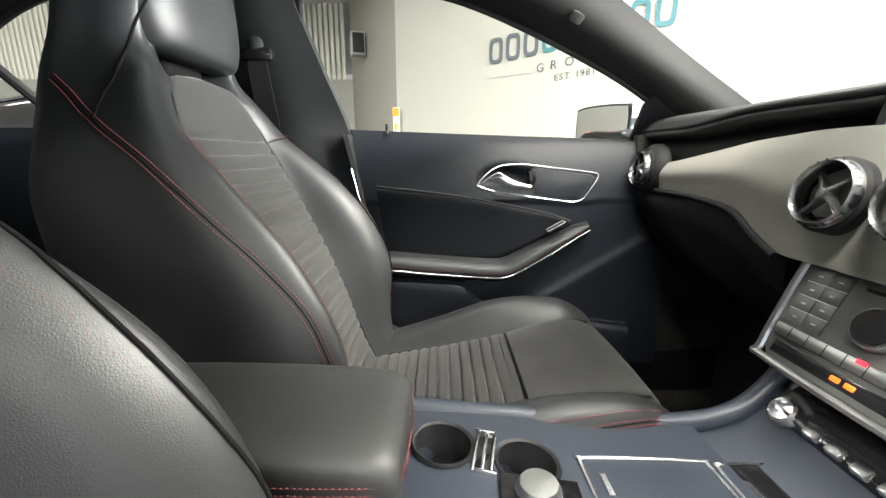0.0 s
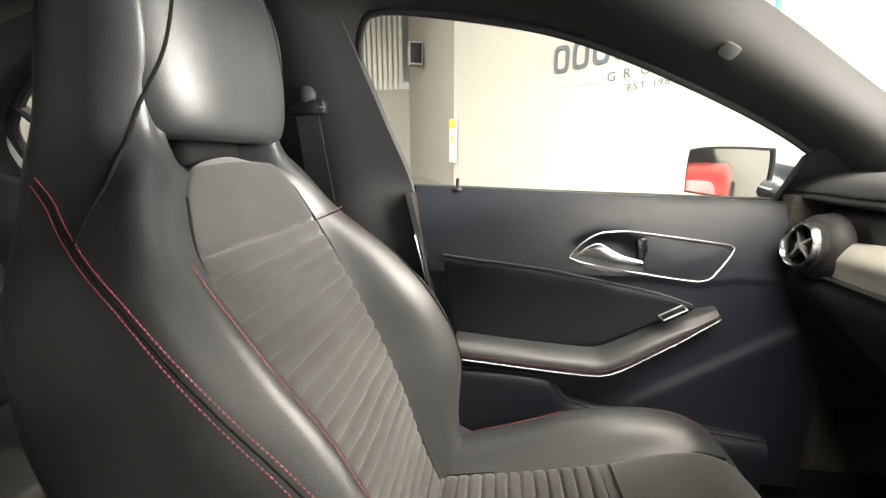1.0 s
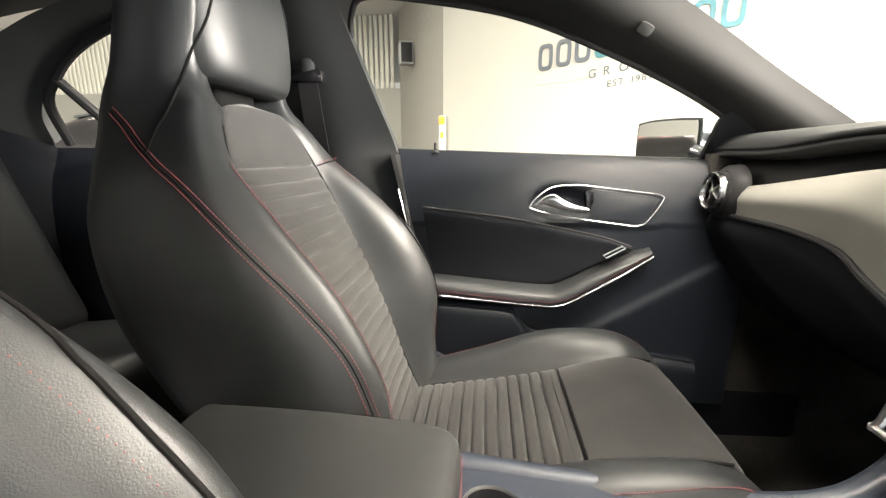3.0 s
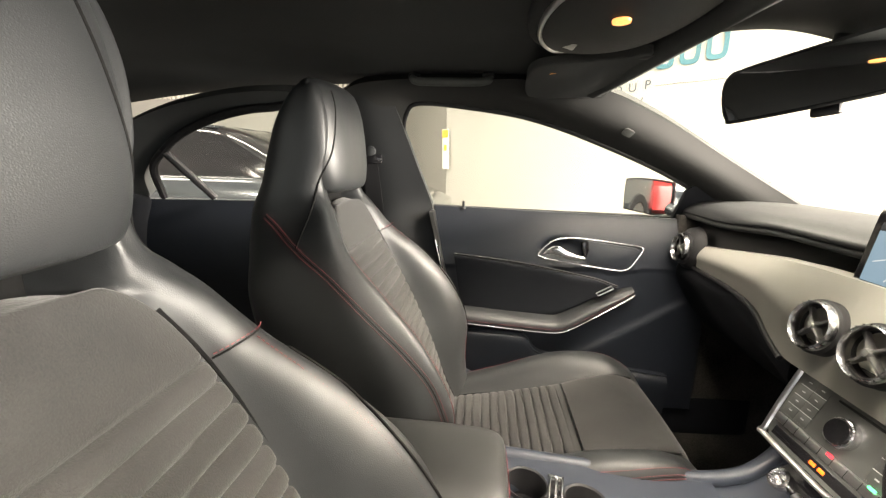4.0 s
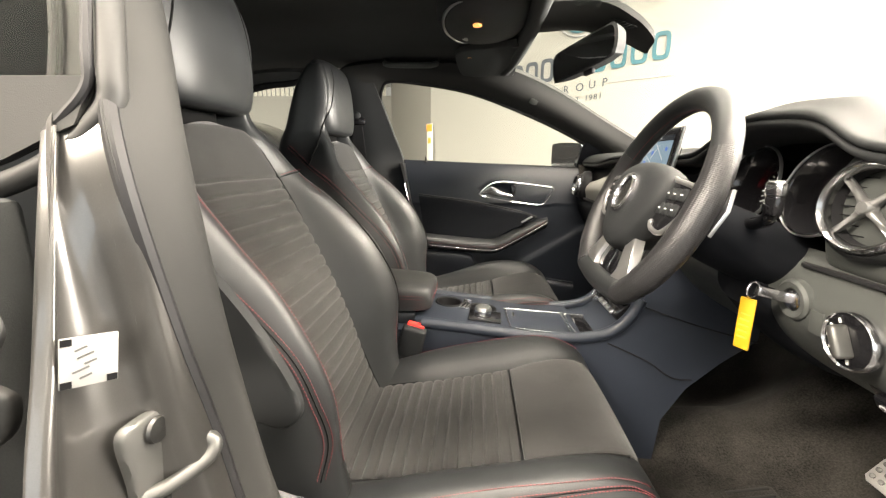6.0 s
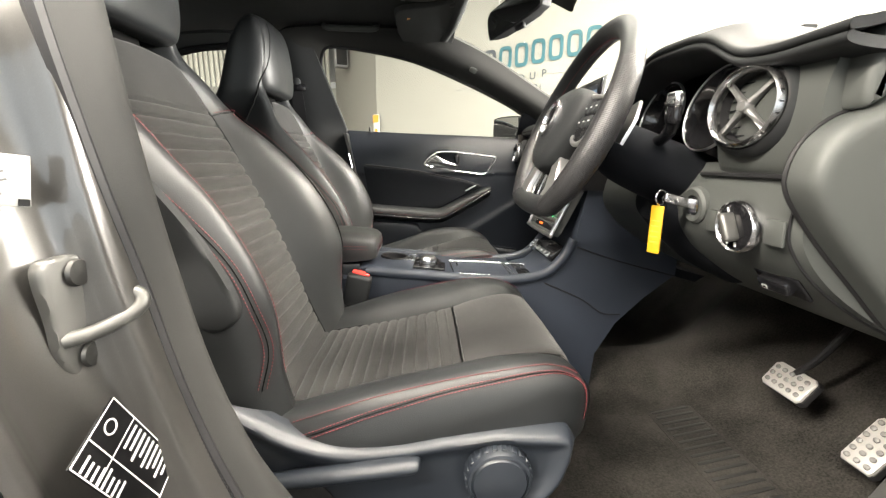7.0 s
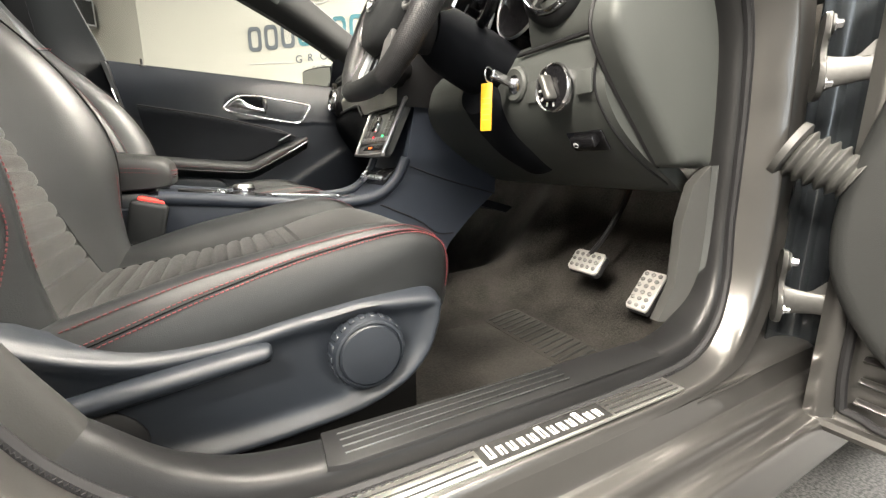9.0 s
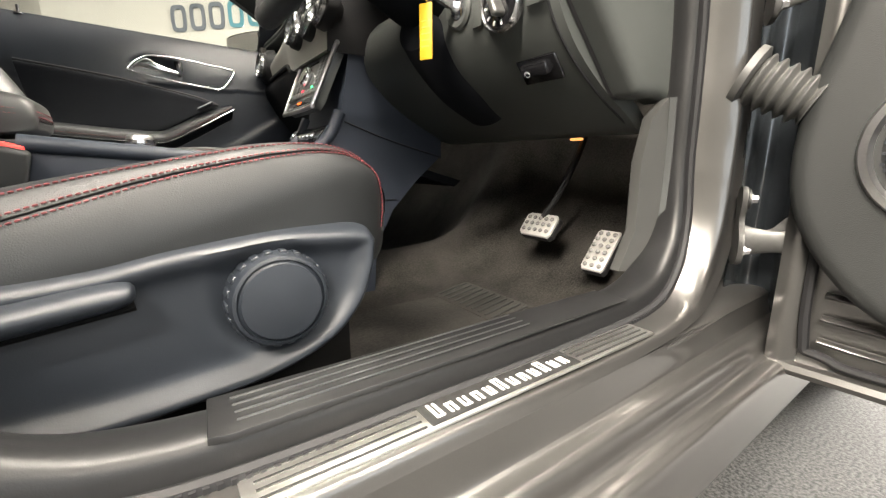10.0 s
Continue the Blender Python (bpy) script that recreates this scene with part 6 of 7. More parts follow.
for k in range(5):
    part("tag_mark", box((0.001, 0.014, 0.0022), pose(-0.0579, 0.0031, -0.027 - 0.009 * k, 0, 0, 26)), ORANGE, tag, smooth=False)
epb = thing("parking_brake_switch", "black parking brake switch in a recess", "switch", (0.603, -0.205, 0.687))
epb.matrix_basis = Matrix.Translation((0.600, -0.205, 0.686)) @ facing(0, -42)
part("recess", box((0.042, 0.075, 0.006), pose(0, 0, 0.0), 0.003), GLOSS, epb)
part("paddle", box((0.02, 0.05, 0.014), pose(0.006, 0, 0.008, 0, 16, 0), 0.004), GLOSS, epb)
part("mark", lathe([(0.005, 0), (0.005, 0.0008), (0.0038, 0.0008), (0.0038, 0)], 20, pose(0.004, 0.012, 0.0155)), WHITE, epb)

# ---- pedals ----
STUD = material("grey_rubber_stud", (0.16, 0.155, 0.15), 0.6, vary=0.15)
def pedal(name, at, w, h, arm, label, tilt):
    p = thing(name, label, "pedal", at, "pedals")
    m = facing(0, tilt)
    ol = [(-h / 2, -w * 0.42), (-h / 2 + 0.008, -w / 2), (h / 2 - 0.008, -w / 2), (h / 2, -w * 0.42), (h / 2, w * 0.42), (h / 2 - 0.008, w / 2), (-h / 2 + 0.008, w / 2), (-h / 2, w * 0.42)]
    part("plate", plate(ol, lambda u, v, d: m @ Vector((u, v, d + 0.25 * (h * h / 4 - u * u) / h)), 0.006, 0.002), PEDAL, p, "brushed steel pedal plate")
    nx, ny = max(2, int(h / 0.017)), max(2, int(w / 0.018))
    for i in range(nx):
        for j in range(ny):
            u, v = (i - (nx - 1) / 2) * 0.0165, (j - (ny - 1) / 2) * 0.0175
            part("stud", lathe([(0.0052, 0), (0.005, 0.0025), (0.0035, 0.0035), (0, 0.0035)], 12, Matrix.Translation(m @ Vector((u, v, 0.0062 + 0.25 * (h * h / 4 - u * u) / h))) @ m), STUD, p)
    part("rubber", plate([(u * 1.03, v * 1.03) for u, v in ol], lambda u, v, d: m @ Vector((u, v, d - 0.014)), 0.014, 0.002), RUBBER, p)
    if arm:
        part("arm", tube([(0.01, 0, 0.02), (0.03, -0.03, 0.08), (0.07, -0.05, 0.18), (0.12, -0.05, 0.3)], 0.007, 16, 8), RUBBER, p)
    return p


pedal("brake_pedal", (0.868, 0.015, 0.395), 0.095, 0.062, True, "studded steel brake pedal on a black arm", 38)
pedal("accelerator_pedal", (0.905, -0.135, 0.352), 0.056, 0.105, False, "tall studded steel accelerator pedal", 40)
lampob = thing("footwell_lamp", "small glowing red and amber footwell lamp", "lamp", (0.93, -0.03, 0.60))
part("lens", box((0.014, 0.028, 0.006), pose(0, 0, 0), 0.002), AMBER, lampob)


# ---- sill plates, hinges and the open driver's door ----
plate_m = Matrix(((0.9996, 0.0, 0.0, 0.36), (-0.028, 1.0, 0.0, -0.3955), (0.0, 0.0, 1.0, 0.3375), (0, 0, 0, 1)))
sp = thing("sill_plate", "brushed steel door sill plate with plain white lettering bars", "sill plate", (0, 0, 0))
sp.matrix_basis = plate_m
part("plate", box((0.475, 0.036, 0.004), pose(0, 0, 0), 0.0018), PLATE, sp, "brushed steel plate")
for k in range(4):
    for x0, x1 in ((-0.228, -0.10), (0.10, 0.228)):
        part("groove", box((x1 - x0, 0.0022, 0.0012), pose((x0 + x1) / 2, -0.013 + 0.0085 * k, 0.0022)), STEEL, sp, smooth=False)
part("dark_field", box((0.19, 0.030, 0.0012), pose(0.0, 0.0, 0.0022)), STEEL, sp, smooth=False)
for k in range(12):
    h = 0.020 if k in (0, 5, 9) else 0.0135
    for u in (0.0, 0.0058):
        part("letter_bar", box((0.0026, h, 0.001), pose(-0.0855 + 0.0148 * k + u, -0.009 + h / 2, 0.0032)), WHITE, sp, smooth=False)
    part("letter_bar", box((0.0034, 0.0022, 0.001), pose(-0.0826 + 0.0148 * k, -0.009 + (h - 0.0011 if k % 2 else 0.0011), 0.0032)), WHITE, sp, smooth=False)
step = thing("sill_step", "grooved dark grey plastic sill step", "sill trim", (0.36, -0.343, 0.366))
part("step", plate([(-0.25, -0.026), (-0.235, -0.030), (0.25, -0.028), (0.25, 0.024), (-0.245, 0.028)], lambda u, w, d: Vector((u, w, d * (1.0 if u < 0 else max(0.1, 1 - u * 3.8)))), 0.006, 0.002), SILLTRIM, step)
for k in range(4):
    part("groove", box((0.30, 0.0015, 0.001), pose(-0.08, -0.016 + 0.011 * k, 0.0062)), ALU, step, smooth=False)
KICK = material("grey_kick_plastic", (0.038, 0.0385, 0.037), 0.42, scale=900, grain=0.2, vary=0.1, bump=0.15, spec=0.4)
kick = thing("kick_panel", "dark grey plastic panel beside the driver's footwell", "kick panel", (0.77, -0.30, 0.5), kind="structure")
part("panel", plate([(-0.005, 0.145), (-0.03, 0.115), (-0.042, 0.05), (-0.042, -0.06), (-0.065, -0.125), (-0.015, -0.13), (0.0, -0.05), (0.0, 0.14)], lambda u, w, d: Vector((u, -0.02 + d * 1.0 - u * 0.35, w)), 0.02, 0.006, 3), KICK, kick)
part("outer", slab([[(-0.005, -0.02, 0.145), (0.2, 0.0, 0.145), (0.4, 0.02, 0.145)], [(0.0, -0.02, 0.0), (0.2, 0.0, 0.0), (0.4, 0.02, 0.0)], [(-0.02, -0.02, -0.2), (0.2, 0.0, -0.25), (0.4, 0.02, -0.25)]], 8, 10, (0, -0.01, 0)), LINER, kick)

wing = thing("front_wing", "grey metallic front wing and hinge pillar", "car body", (0.9, -0.45, 0.5), kind="structure")
# Darker than the body paint: shade of the hinge gap is in its colour.
part("hinge_pillar", slab([[(-0.005, 0.067, z), (0.03, 0.065, z), (0.065, 0.05, z), (0.085, 0.01, z), (0.09, -0.05, z)] for z in (-0.22, 0.0, 0.2, 0.5)], 20, 12, (0.004, 0.004, 0)), CARDARK, wing, "hinge pillar, the shade of the hinge gap put into its paint")
part("wing_skin", slab([[(0.10, -0.05, z), (0.3, -0.07, z), (0.8, -0.03, z)] for z in (-0.30, 0.0, 0.3, 0.5)], 10, 10, (0, 0.01, 0)), PAINT, wing)
for zz in (0.449, 0.80):
    h = thing("hinge_assembly", "grey steel door hinge with two bolts", "hinge", (0.845, -0.405, zz), "door hinges")
    part("leaf", plate([(-0.020, -0.052), (0.010, -0.060), (0.024, -0.040), (0.016, -0.008), (0.010, 0.012), (0.020, 0.036), (0.016, 0.058), (-0.004, 0.062), (-0.012, 0.040), (-0.008, 0.010), (-0.024, -0.02)], lambda u, w, d: Vector((u * 0.75, u * 0.5 - d, w)), 0.009, 0.003, 3, 60), STEEL, h)
    arm = [[Vector((0.004 + 0.024 * f + k * math.cos(a) * 0.3, -0.008 - 0.062 * f, -0.022 + 0.004 * f + k * math.sin(a))) for a in (2 * math.pi * i / 12 for i in range(12))] for f, k in ((0, 0.026), (0.2, 0.021), (0.6, 0.017), (0.85, 0.018), (1.0, 0.020))]
    part("arm", loft(arm, 24, 20), STEEL, h)
    part("fin", plate([(0.0, 0.0), (0.030, 0.0), (0.032, 0.022), (0.024, 0.024), (0.012, 0.008)], lambda u, w, d: Vector((0.014 + u * 0.35 + d, -0.030 - u, -0.006 + w)), 0.005, 0.001), STEEL, h)
    part("knuckle", box((0.026, 0.020, 0.062), pose(0.030, -0.074, -0.034, 0, 0, -15), 0.005, 3), STEEL, h)
    part("pin", lathe([(0.0075, -0.045), (0.0075, 0.02), (0.011, 0.021), (0.011, 0.029), (0, 0.030)], 16, pose(0.028, -0.072, -0.008)), CHROME, h)
    for dz in (-0.036, 0.044):
        part("washer", lathe([(0.015, 0.0), (0.015, 0.003), (0.008, 0.0035), (0, 0.0035)], 24, Matrix.Translation((0.002, -0.008, dz)) @ pose(0, 0, 0, 90, 0, 30)), STEEL, h)
        part("bolt", lathe([(0.009, 0.003), (0.009, 0.006), (0.0065, 0.007), (0.0065, 0.013), (0, 0.013)], 6, Matrix.Translation((0.002, -0.008, dz)) @ pose(0, 0, 0, 90, 0, 30)), CHROME, h)
BOOT = material("grey_rubber", (0.045, 0.045, 0.043), 0.5, scale=200, grain=0.2, vary=0.15)
boot = thing("cable_boot", "ribbed black rubber cable boot between door and pillar", "cable boot", (0.826, -0.398, 0.668))
slope = Vector((0.24, -0.85, -0.46)).to_track_quat("Z", "Y").to_matrix().to_4x4()
prof = []
for k in range(61):
    u = k / 60
    prof.append((0.035 + 0.0042 * (math.cos(u * 6 * 2 * math.pi)) - 0.005 * u, u * 0.088))
part("bellows", lathe(prof, 28, slope), BOOT, boot)
part("flange", lathe([(0.044, -0.006), (0.044, 0.004), (0.036, 0.008), (0, 0.008)], 28, slope), BOOT, boot)

DOORTRIM = material("grained_door_plastic", (0.020, 0.0212, 0.021), 0.5, kind="leather", scale=450, grain=0.2, vary=0.1, bump=0.3, spec=0.35)
dd = thing("door_4", "open driver's door with black trim and grey paint", "car door", (0.875, -0.47, 0.2), kind="structure")
dd.matrix_basis = Matrix.Translation((0.872, -0.468, 0.0)) @ Matrix.Rotation(radians(-84), 4, "Z") @ Matrix.Diagonal((1, -1, 1, 1))
# local: x along the door from its hinge, y towards the cabin
part("inner_skin", slab([[(x, y, z) for x in (0.0, 0.3, 0.7, 1.05)] for z, y in ((0.235, 0.0), (0.30, -0.012), (0.6, -0.018), (0.95, -0.01))], 30, 30, (0, -0.05, 0)), PAINT, dd, "grey painted inner door panel")
part("front_flange", slab([[(-0.006, 0.012, z), (0.012, 0.016, z), (0.03, 0.006, z)] for z in (0.24, 0.5, 0.95)], 8, 16, (0, -0.05, 0)), PAINT, dd)
part("bottom_flange", tube([(0.0, 0.008, 0.24), (0.4, 0.010, 0.232), (1.05, 0.008, 0.24)], 0.012, 20, 8), PAINT, dd)
part("bottom_seal", tube([(0.03, 0.006, 0.95), (0.03, 0.008, 0.5), (0.034, 0.008, 0.30), (0.06, 0.008, 0.268), (0.2, 0.01, 0.258), (1.0, 0.01, 0.262)], 0.007, 60, 8), RUBBER, dd, "black door seal")
for k in range(3):
    part("pressing", tube([(0.05, 0.0, 0.29 + 0.035 * k), (0.12, 0.004, 0.285 + 0.035 * k), (0.3, 0.004, 0.27 + 0.035 * k), (0.6, 0.002, 0.27 + 0.03 * k)], 0.005, 24, 8, flat=2.0), PAINT, dd)
trimo = [(0.035, 0.97), (0.030, 0.80), (0.010, 0.70), (-0.006, 0.63), (-0.010, 0.54), (0.004, 0.47), (0.045, 0.40), (0.105, 0.345), (0.2, 0.31), (0.4, 0.29), (0.95, 0.32), (0.98, 0.60), (0.95, 0.97)]
part("door_trim", dished(trimo, lambda u, w, d: Vector((u, 0.004 + d, w)), ((0, 0), (0, 0.028), (0.003, 0.037), (0.009, 0.043), (0.018, 0.046), (0.024, 0.0465)), 90), DOORTRIM, dd, "grained dark grey door trim")
smat = Matrix.Translation((0.150, 0.048, 0.565)) @ pose(0, 0, 0, -90, 0, 0)
spk = part("speaker_ring", lathe([(0.098, 0), (0.094, 0.010), (0.086, 0.012), (0.083, 0.006), (0.080, 0.0)], 56, smat), ALU, dd, "satin silver speaker ring")
part("grille", lathe([(0.082, 0.0), (0.06, 0.007), (0.0, 0.010)], 40, smat), RUBBER, spk)
dots = bmesh.new()
for i in range(-10, 11):
    for j in range(-10, 11):
        x, y = i * 0.0075 + (0.00375 if j % 2 else 0), j * 0.0065
        if x * x + y * y < 0.075 ** 2:
            box((0.004, 0.004, 0.0015), smat @ pose(x, y, 0.0105 - (x * x + y * y) * 1.3), 0.0, 1, dots)
tagged(part("grille_dots", dots, HARD, spk, smooth=False), kind="stuff")
part("outer_skin", slab([[(x, -0.11, z) for x in (-0.02, 0.5, 1.08)] for z in (0.22, 0.6, 0.95)], 8, 8, (0, -0.01, 0)), PAINT, dd)

# ---- middle pillar details ----
st = thing("door_striker", "grey zinc door striker with two screws", "door striker", (-0.194, -0.424, 0.735))
part("plate", plate([(-0.025, 0.040), (-0.012, 0.048), (0.014, 0.044), (0.024, 0.02), (0.022, -0.03), (0.006, -0.05), (-0.014, -0.046), (-0.021, -0.028), (-0.022, 0.0)], lambda u, w, d: Vector((d + u * 0.15, u, w)), 0.008, 0.003, 2, 50), STRIKER, st)
part("loop", tube([(0.002, 0.014, 0.012), (0.020, 0.022, 0.012), (0.034, 0.026, 0.009), (0.0385, 0.024, 0.002), (0.034, 0.016, -0.006), (0.018, -0.002, -0.014), (0.002, -0.016, -0.017)], 0.0062, 36, 12), STRIKER, st)
for w in (0.034, -0.034):
    part("screw", lathe([(0.011, 0), (0.010, 0.003), (0, 0.004)], 20, Matrix.Translation((0.009, 0.0, w)) @ pose(0, 0, 0, 0, 90, 0)), STEEL, st)
PAPER = material("white_label_paper", (0.19, 0.19, 0.185), 0.7, scale=300, vary=0.08)
GREYINK = material("faded_ink", (0.05, 0.05, 0.05), 0.6, vary=0.1)
BODYLABEL = material("black_label_film", (0.004, 0.004, 0.0045), 0.5, vary=0.05, spec=0.15)
lb = thing("type_label", "black type label with rows of white bars", "label", (-0.150, -0.450, 0.618))
lm = Matrix.Rotation(radians(-8), 4, "Y") @ pose(0, 0, 0, 0, 0, 0) @ Matrix.Rotation(radians(25), 4, "X")
part("film", box((0.002, 0.056, 0.10), lm, 0.0006), BODYLABEL, lb)
rnd = random.Random(7)
for k in range(9):
    w = rnd.uniform(0.016, 0.027)
    part("bar", box((0.0006, w, 0.0022), lm @ pose(0.0012, 0.024 - w / 2, 0.014 - 0.0066 * k)), WHITE, lb, smooth=False)
for k in range(8):
    w = rnd.uniform(0.010, 0.015)
    part("bar", box((0.0006, w, 0.0020), lm @ pose(0.0012, -0.022 + w / 2 - 0.004, 0.040 - 0.0062 * k)), WHITE, lb, smooth=False)
part("emblem", lathe([(0.0062, 0), (0.0062, 0.0006), (0.0050, 0.0006), (0.0050, 0)], 24, lm @ pose(0.0010, 0.010, 0.037, 0, 90, 0), hollow=True), WHITE, lb)
part("rule", box((0.0006, 0.0010, 0.098), lm @ pose(0.0012, -0.006, 0)), WHITE, lb, smooth=False)
for y in (-0.0272, 0.0272):
    part("rule", box((0.0006, 0.0008, 0.098), lm @ pose(0.0012, y, 0)), WHITE, lb, smooth=False)
for z in (-0.049, 0.020, 0.049):
    part("rule", box((0.0006, 0.054, 0.0008), lm @ pose(0.0012, 0, z)), WHITE, lb, smooth=False)
lb2 = thing("paper_label", "small white label with dark edges", "label", (-0.2025, -0.4505, 0.842))
lm = Matrix.Rotation(radians(-34), 4, "Z") @ Matrix.Rotation(radians(-8), 4, "X") @ Matrix.Scale(1.2, 4)
part("film", box((0.0015, 0.027, 0.030), lm, 0.0005), PAPER, lb2)
for u, v, w, h in ((-0.0105, 0.0125, 0.005, 0.004), (0.0105, -0.0125, 0.005, 0.004), (-0.0105, -0.0125, 0.005, 0.004)):
    part("corner", box((0.0006, w, h), lm @ pose(0.001, u, v)), BODYLABEL, lb2, smooth=False)
for k in range(5):
    u = -0.004 + 0.0022 * (k % 3)
    part("bar", box((0.0006, 0.006 + 0.002 * (k % 2), 0.0011), lm @ pose(0.001, u, 0.008 - 0.0042 * k, 20, 0, 0)), GREYINK, lb2, smooth=False)

# ---- overhead ----
oc = thing("overhead_console", "dark overhead console with a lit amber lamp", "overhead console", (0.075, 0.385, 1.325))
pts = []
for y, hx, hz in ((-0.19, 0.02, 0.01), (-0.175, 0.07, 0.02), (-0.11, 0.10, 0.03), (0.0, 0.11, 0.036), (0.11, 0.10, 0.03), (0.165, 0.07, 0.02), (0.18, 0.02, 0.01)):
    pts.append([Vector((hx * math.cos(a), y, hz * math.sin(a) - 0.004)) for a in (2 * math.pi * i / 12 for i in range(12))])
part("shell", loft(pts, 36, 36), SOFT, oc)
part("rim", tube([(-0.005, 0.165, -0.012), (-0.055, 0.145, -0.020), (-0.085, 0.08, -0.022), (-0.094, 0.0, -0.022), (-0.085, -0.08, -0.022), (-0.055, -0.145, -0.020), (0.0, -0.168, -0.014)], 0.0065, 60, 8, flat=0.5), ALU, oc, "thin silver rim")
part("lamp", lathe([(0.011, 0), (0.010, -0.005), (0, -0.006)], 20, pose(-0.012, -0.05, -0.036)), AMBER, oc, "amber lit lamp")
for k in range(3):
    part("switch", box((0.02, 0.034, 0.008), pose(-0.045, 0.075 - 0.045 * k, -0.030, 0, 20, 0), 0.003), ALU if k != 1 else GLOSS, oc)
for q, lab in ((1, "dark grey sun visor with a paper label"), (-1, "dark grey sun visor folded up")):
    vs = thing("sun_visor", lab, "sun visor", (0.096 if q > 0 else 0.112, MID + q * (0.35 if q > 0 else 0.372), 1.30), "sun visors")
    out = [(-0.09, -0.115), (-0.096, 0.04), (-0.085, 0.12), (-0.05, 0.17), (0.02, 0.185), (0.085, 0.16), (0.10, 0.08), (0.085, -0.185), (0.02, -0.165)]
    drop = lambda v: 0.010 - max(0.0, v + 0.05) ** 2 * 0.55
    part("panel", plate([(u, q * v) for u, v in out], lambda u, v, d: Vector((u, v, drop(q * v) - d)), 0.015, 0.005, 3, 60), LINER, vs)
    part("clip", box((0.02, 0.03, 0.02), pose(0.075, -q * 0.178, 0.004), 0.005), RUBBER, vs)
    if q > 0:
        part("label", box((0.050, 0.075, 0.0008), pose(-0.022, -0.032, -0.0058, 0, 0, 8)), WHITE, vs, "white paper label", smooth=False)
        part("label_edge", box((0.016, 0.072, 0.0008), pose(-0.056, -0.032, -0.0058, 0, 0, 8)), ORANGE, vs, smooth=False)
mir = thing("rear_view_mirror", "black rear-view mirror on the windscreen", "rear-view mirror", (0.315, 0.397, 1.222))
mir.matrix_basis = Matrix.Translation((0.318, 0.397, 1.232)) @ Matrix.Diagonal((1.1, 1.06, 1.08, 1)) @ Matrix.Rotation(radians(26), 4, "Z") @ Matrix.Rotation(radians(-6), 4, "X")
shape = [(-0.108, 0.012), (-0.10, 0.034), (-0.07, 0.038), (0.07, 0.036), (0.10, 0.030), (0.108, 0.008), (0.102, -0.026), (0.08, -0.034), (-0.08, -0.030), (-0.103, -0.018)]
part("housing", plate(shape, lambda u, w, d: Vector((d, u * (1 - d * 2.5), w * (1 - d * 5))), 0.035, 0.010, 3, 60), SOFT, mir, "soft black mirror housing")
part("mirror_glass", plate([(u * 0.94, w * 0.88) for u, w in shape], lambda u, w, d: Vector((-0.001 - d, u, w)), 0.0015, 0, 1, 60), MIRROR, mir)
part("stalk", tube([(0.03, 0, 0.01), (0.06, 0, 0.05), (0.07, 0, 0.085)], 0.014, 10, 10), SOFT, mir)
part("toggle", box((0.01, 0.03, 0.012), pose(0.012, -0.01, -0.036), 0.003), RUBBER, mir)
sh = thing("sensor_housing", "grey plastic sensor housing behind the mirror", "sensor housing", (0.335, 0.385, 1.29))
rows = [[(-0.135, -0.11, 0.022), (-0.135, 0.0, 0.010), (-0.135, 0.11, 0.022)], [(-0.01, -0.095, 0.026), (-0.01, 0.0, 0.004), (-0.01, 0.095, 0.022)], [(0.075, -0.070, -0.002), (0.08, 0.0, -0.016), (0.09, 0.072, -0.012)], [(0.120, -0.050, -0.030), (0.128, 0.005, -0.036), (0.138, 0.050, -0.042)], [(0.134, -0.03, -0.040), (0.14, 0.01, -0.044), (0.146, 0.036, -0.047)]]
part("shell", slab(rows, 18, 30, (0, 0, 0.014)), PILLAR, sh)
for k in range(6):
    part("slot", box((0.004, 0.030, 0.002), pose(0.03 + 0.009 * k, -0.045, 0.0045 - 0.0032 * k, 8, 18, 20)), RUBBER, sh, smooth=False)
gh = thing("grab_handle", "dark roof grab handle above the passenger door", "grab handle", (-0.17, 0.850, 1.328))
part("bar", tube([(-0.095, 0.0, 0.0), (-0.085, -0.012, -0.014), (-0.05, -0.018, -0.018), (0.05, -0.018, -0.020), (0.085, -0.012, -0.016), (0.095, 0.0, -0.004)], 0.010, 40, 10), DASHGREY, gh)
for x in (-0.088, 0.088):
    part("mount", box((0.03, 0.026, 0.014), pose(x, 0.0, -0.004), 0.005), SOFT, gh)
bn = Vector((-0.02, -0.76, -0.65)).normalized()
bu = (Vector((0.85, 0.2, -0.4)) - bn * bn.dot(Vector((0.85, 0.2, -0.4)))).normalized()
bw = bn.cross(bu)
at = Vector((0.280, 0.9415, 1.2005)) + bn * 0.0008
single("airbag_badge", plate([(0.015 * math.copysign(abs(math.cos(a)) ** 0.5, math.cos(a)), 0.011 * math.copysign(abs(math.sin(a)) ** 0.5, math.sin(a))) for a in (2 * math.pi * k / 28 for k in range(28))], lambda u, v, d: at + bu * u + bw * v + bn * d, 0.002, 0.0006), DASHGREY, "small oval airbag badge on the pillar", "badge")

# ---- the car's outer panels ----
body = thing("car_body", "grey metallic saloon car body panels", "car body", (0.1, MID, 0.0), kind="structure")


def outer(name, rows, thick, lab="", mat_out=None):
    part(name, on(body, slab(rows, 20, 20, thick)), mat_out or PAINT, body, lab)


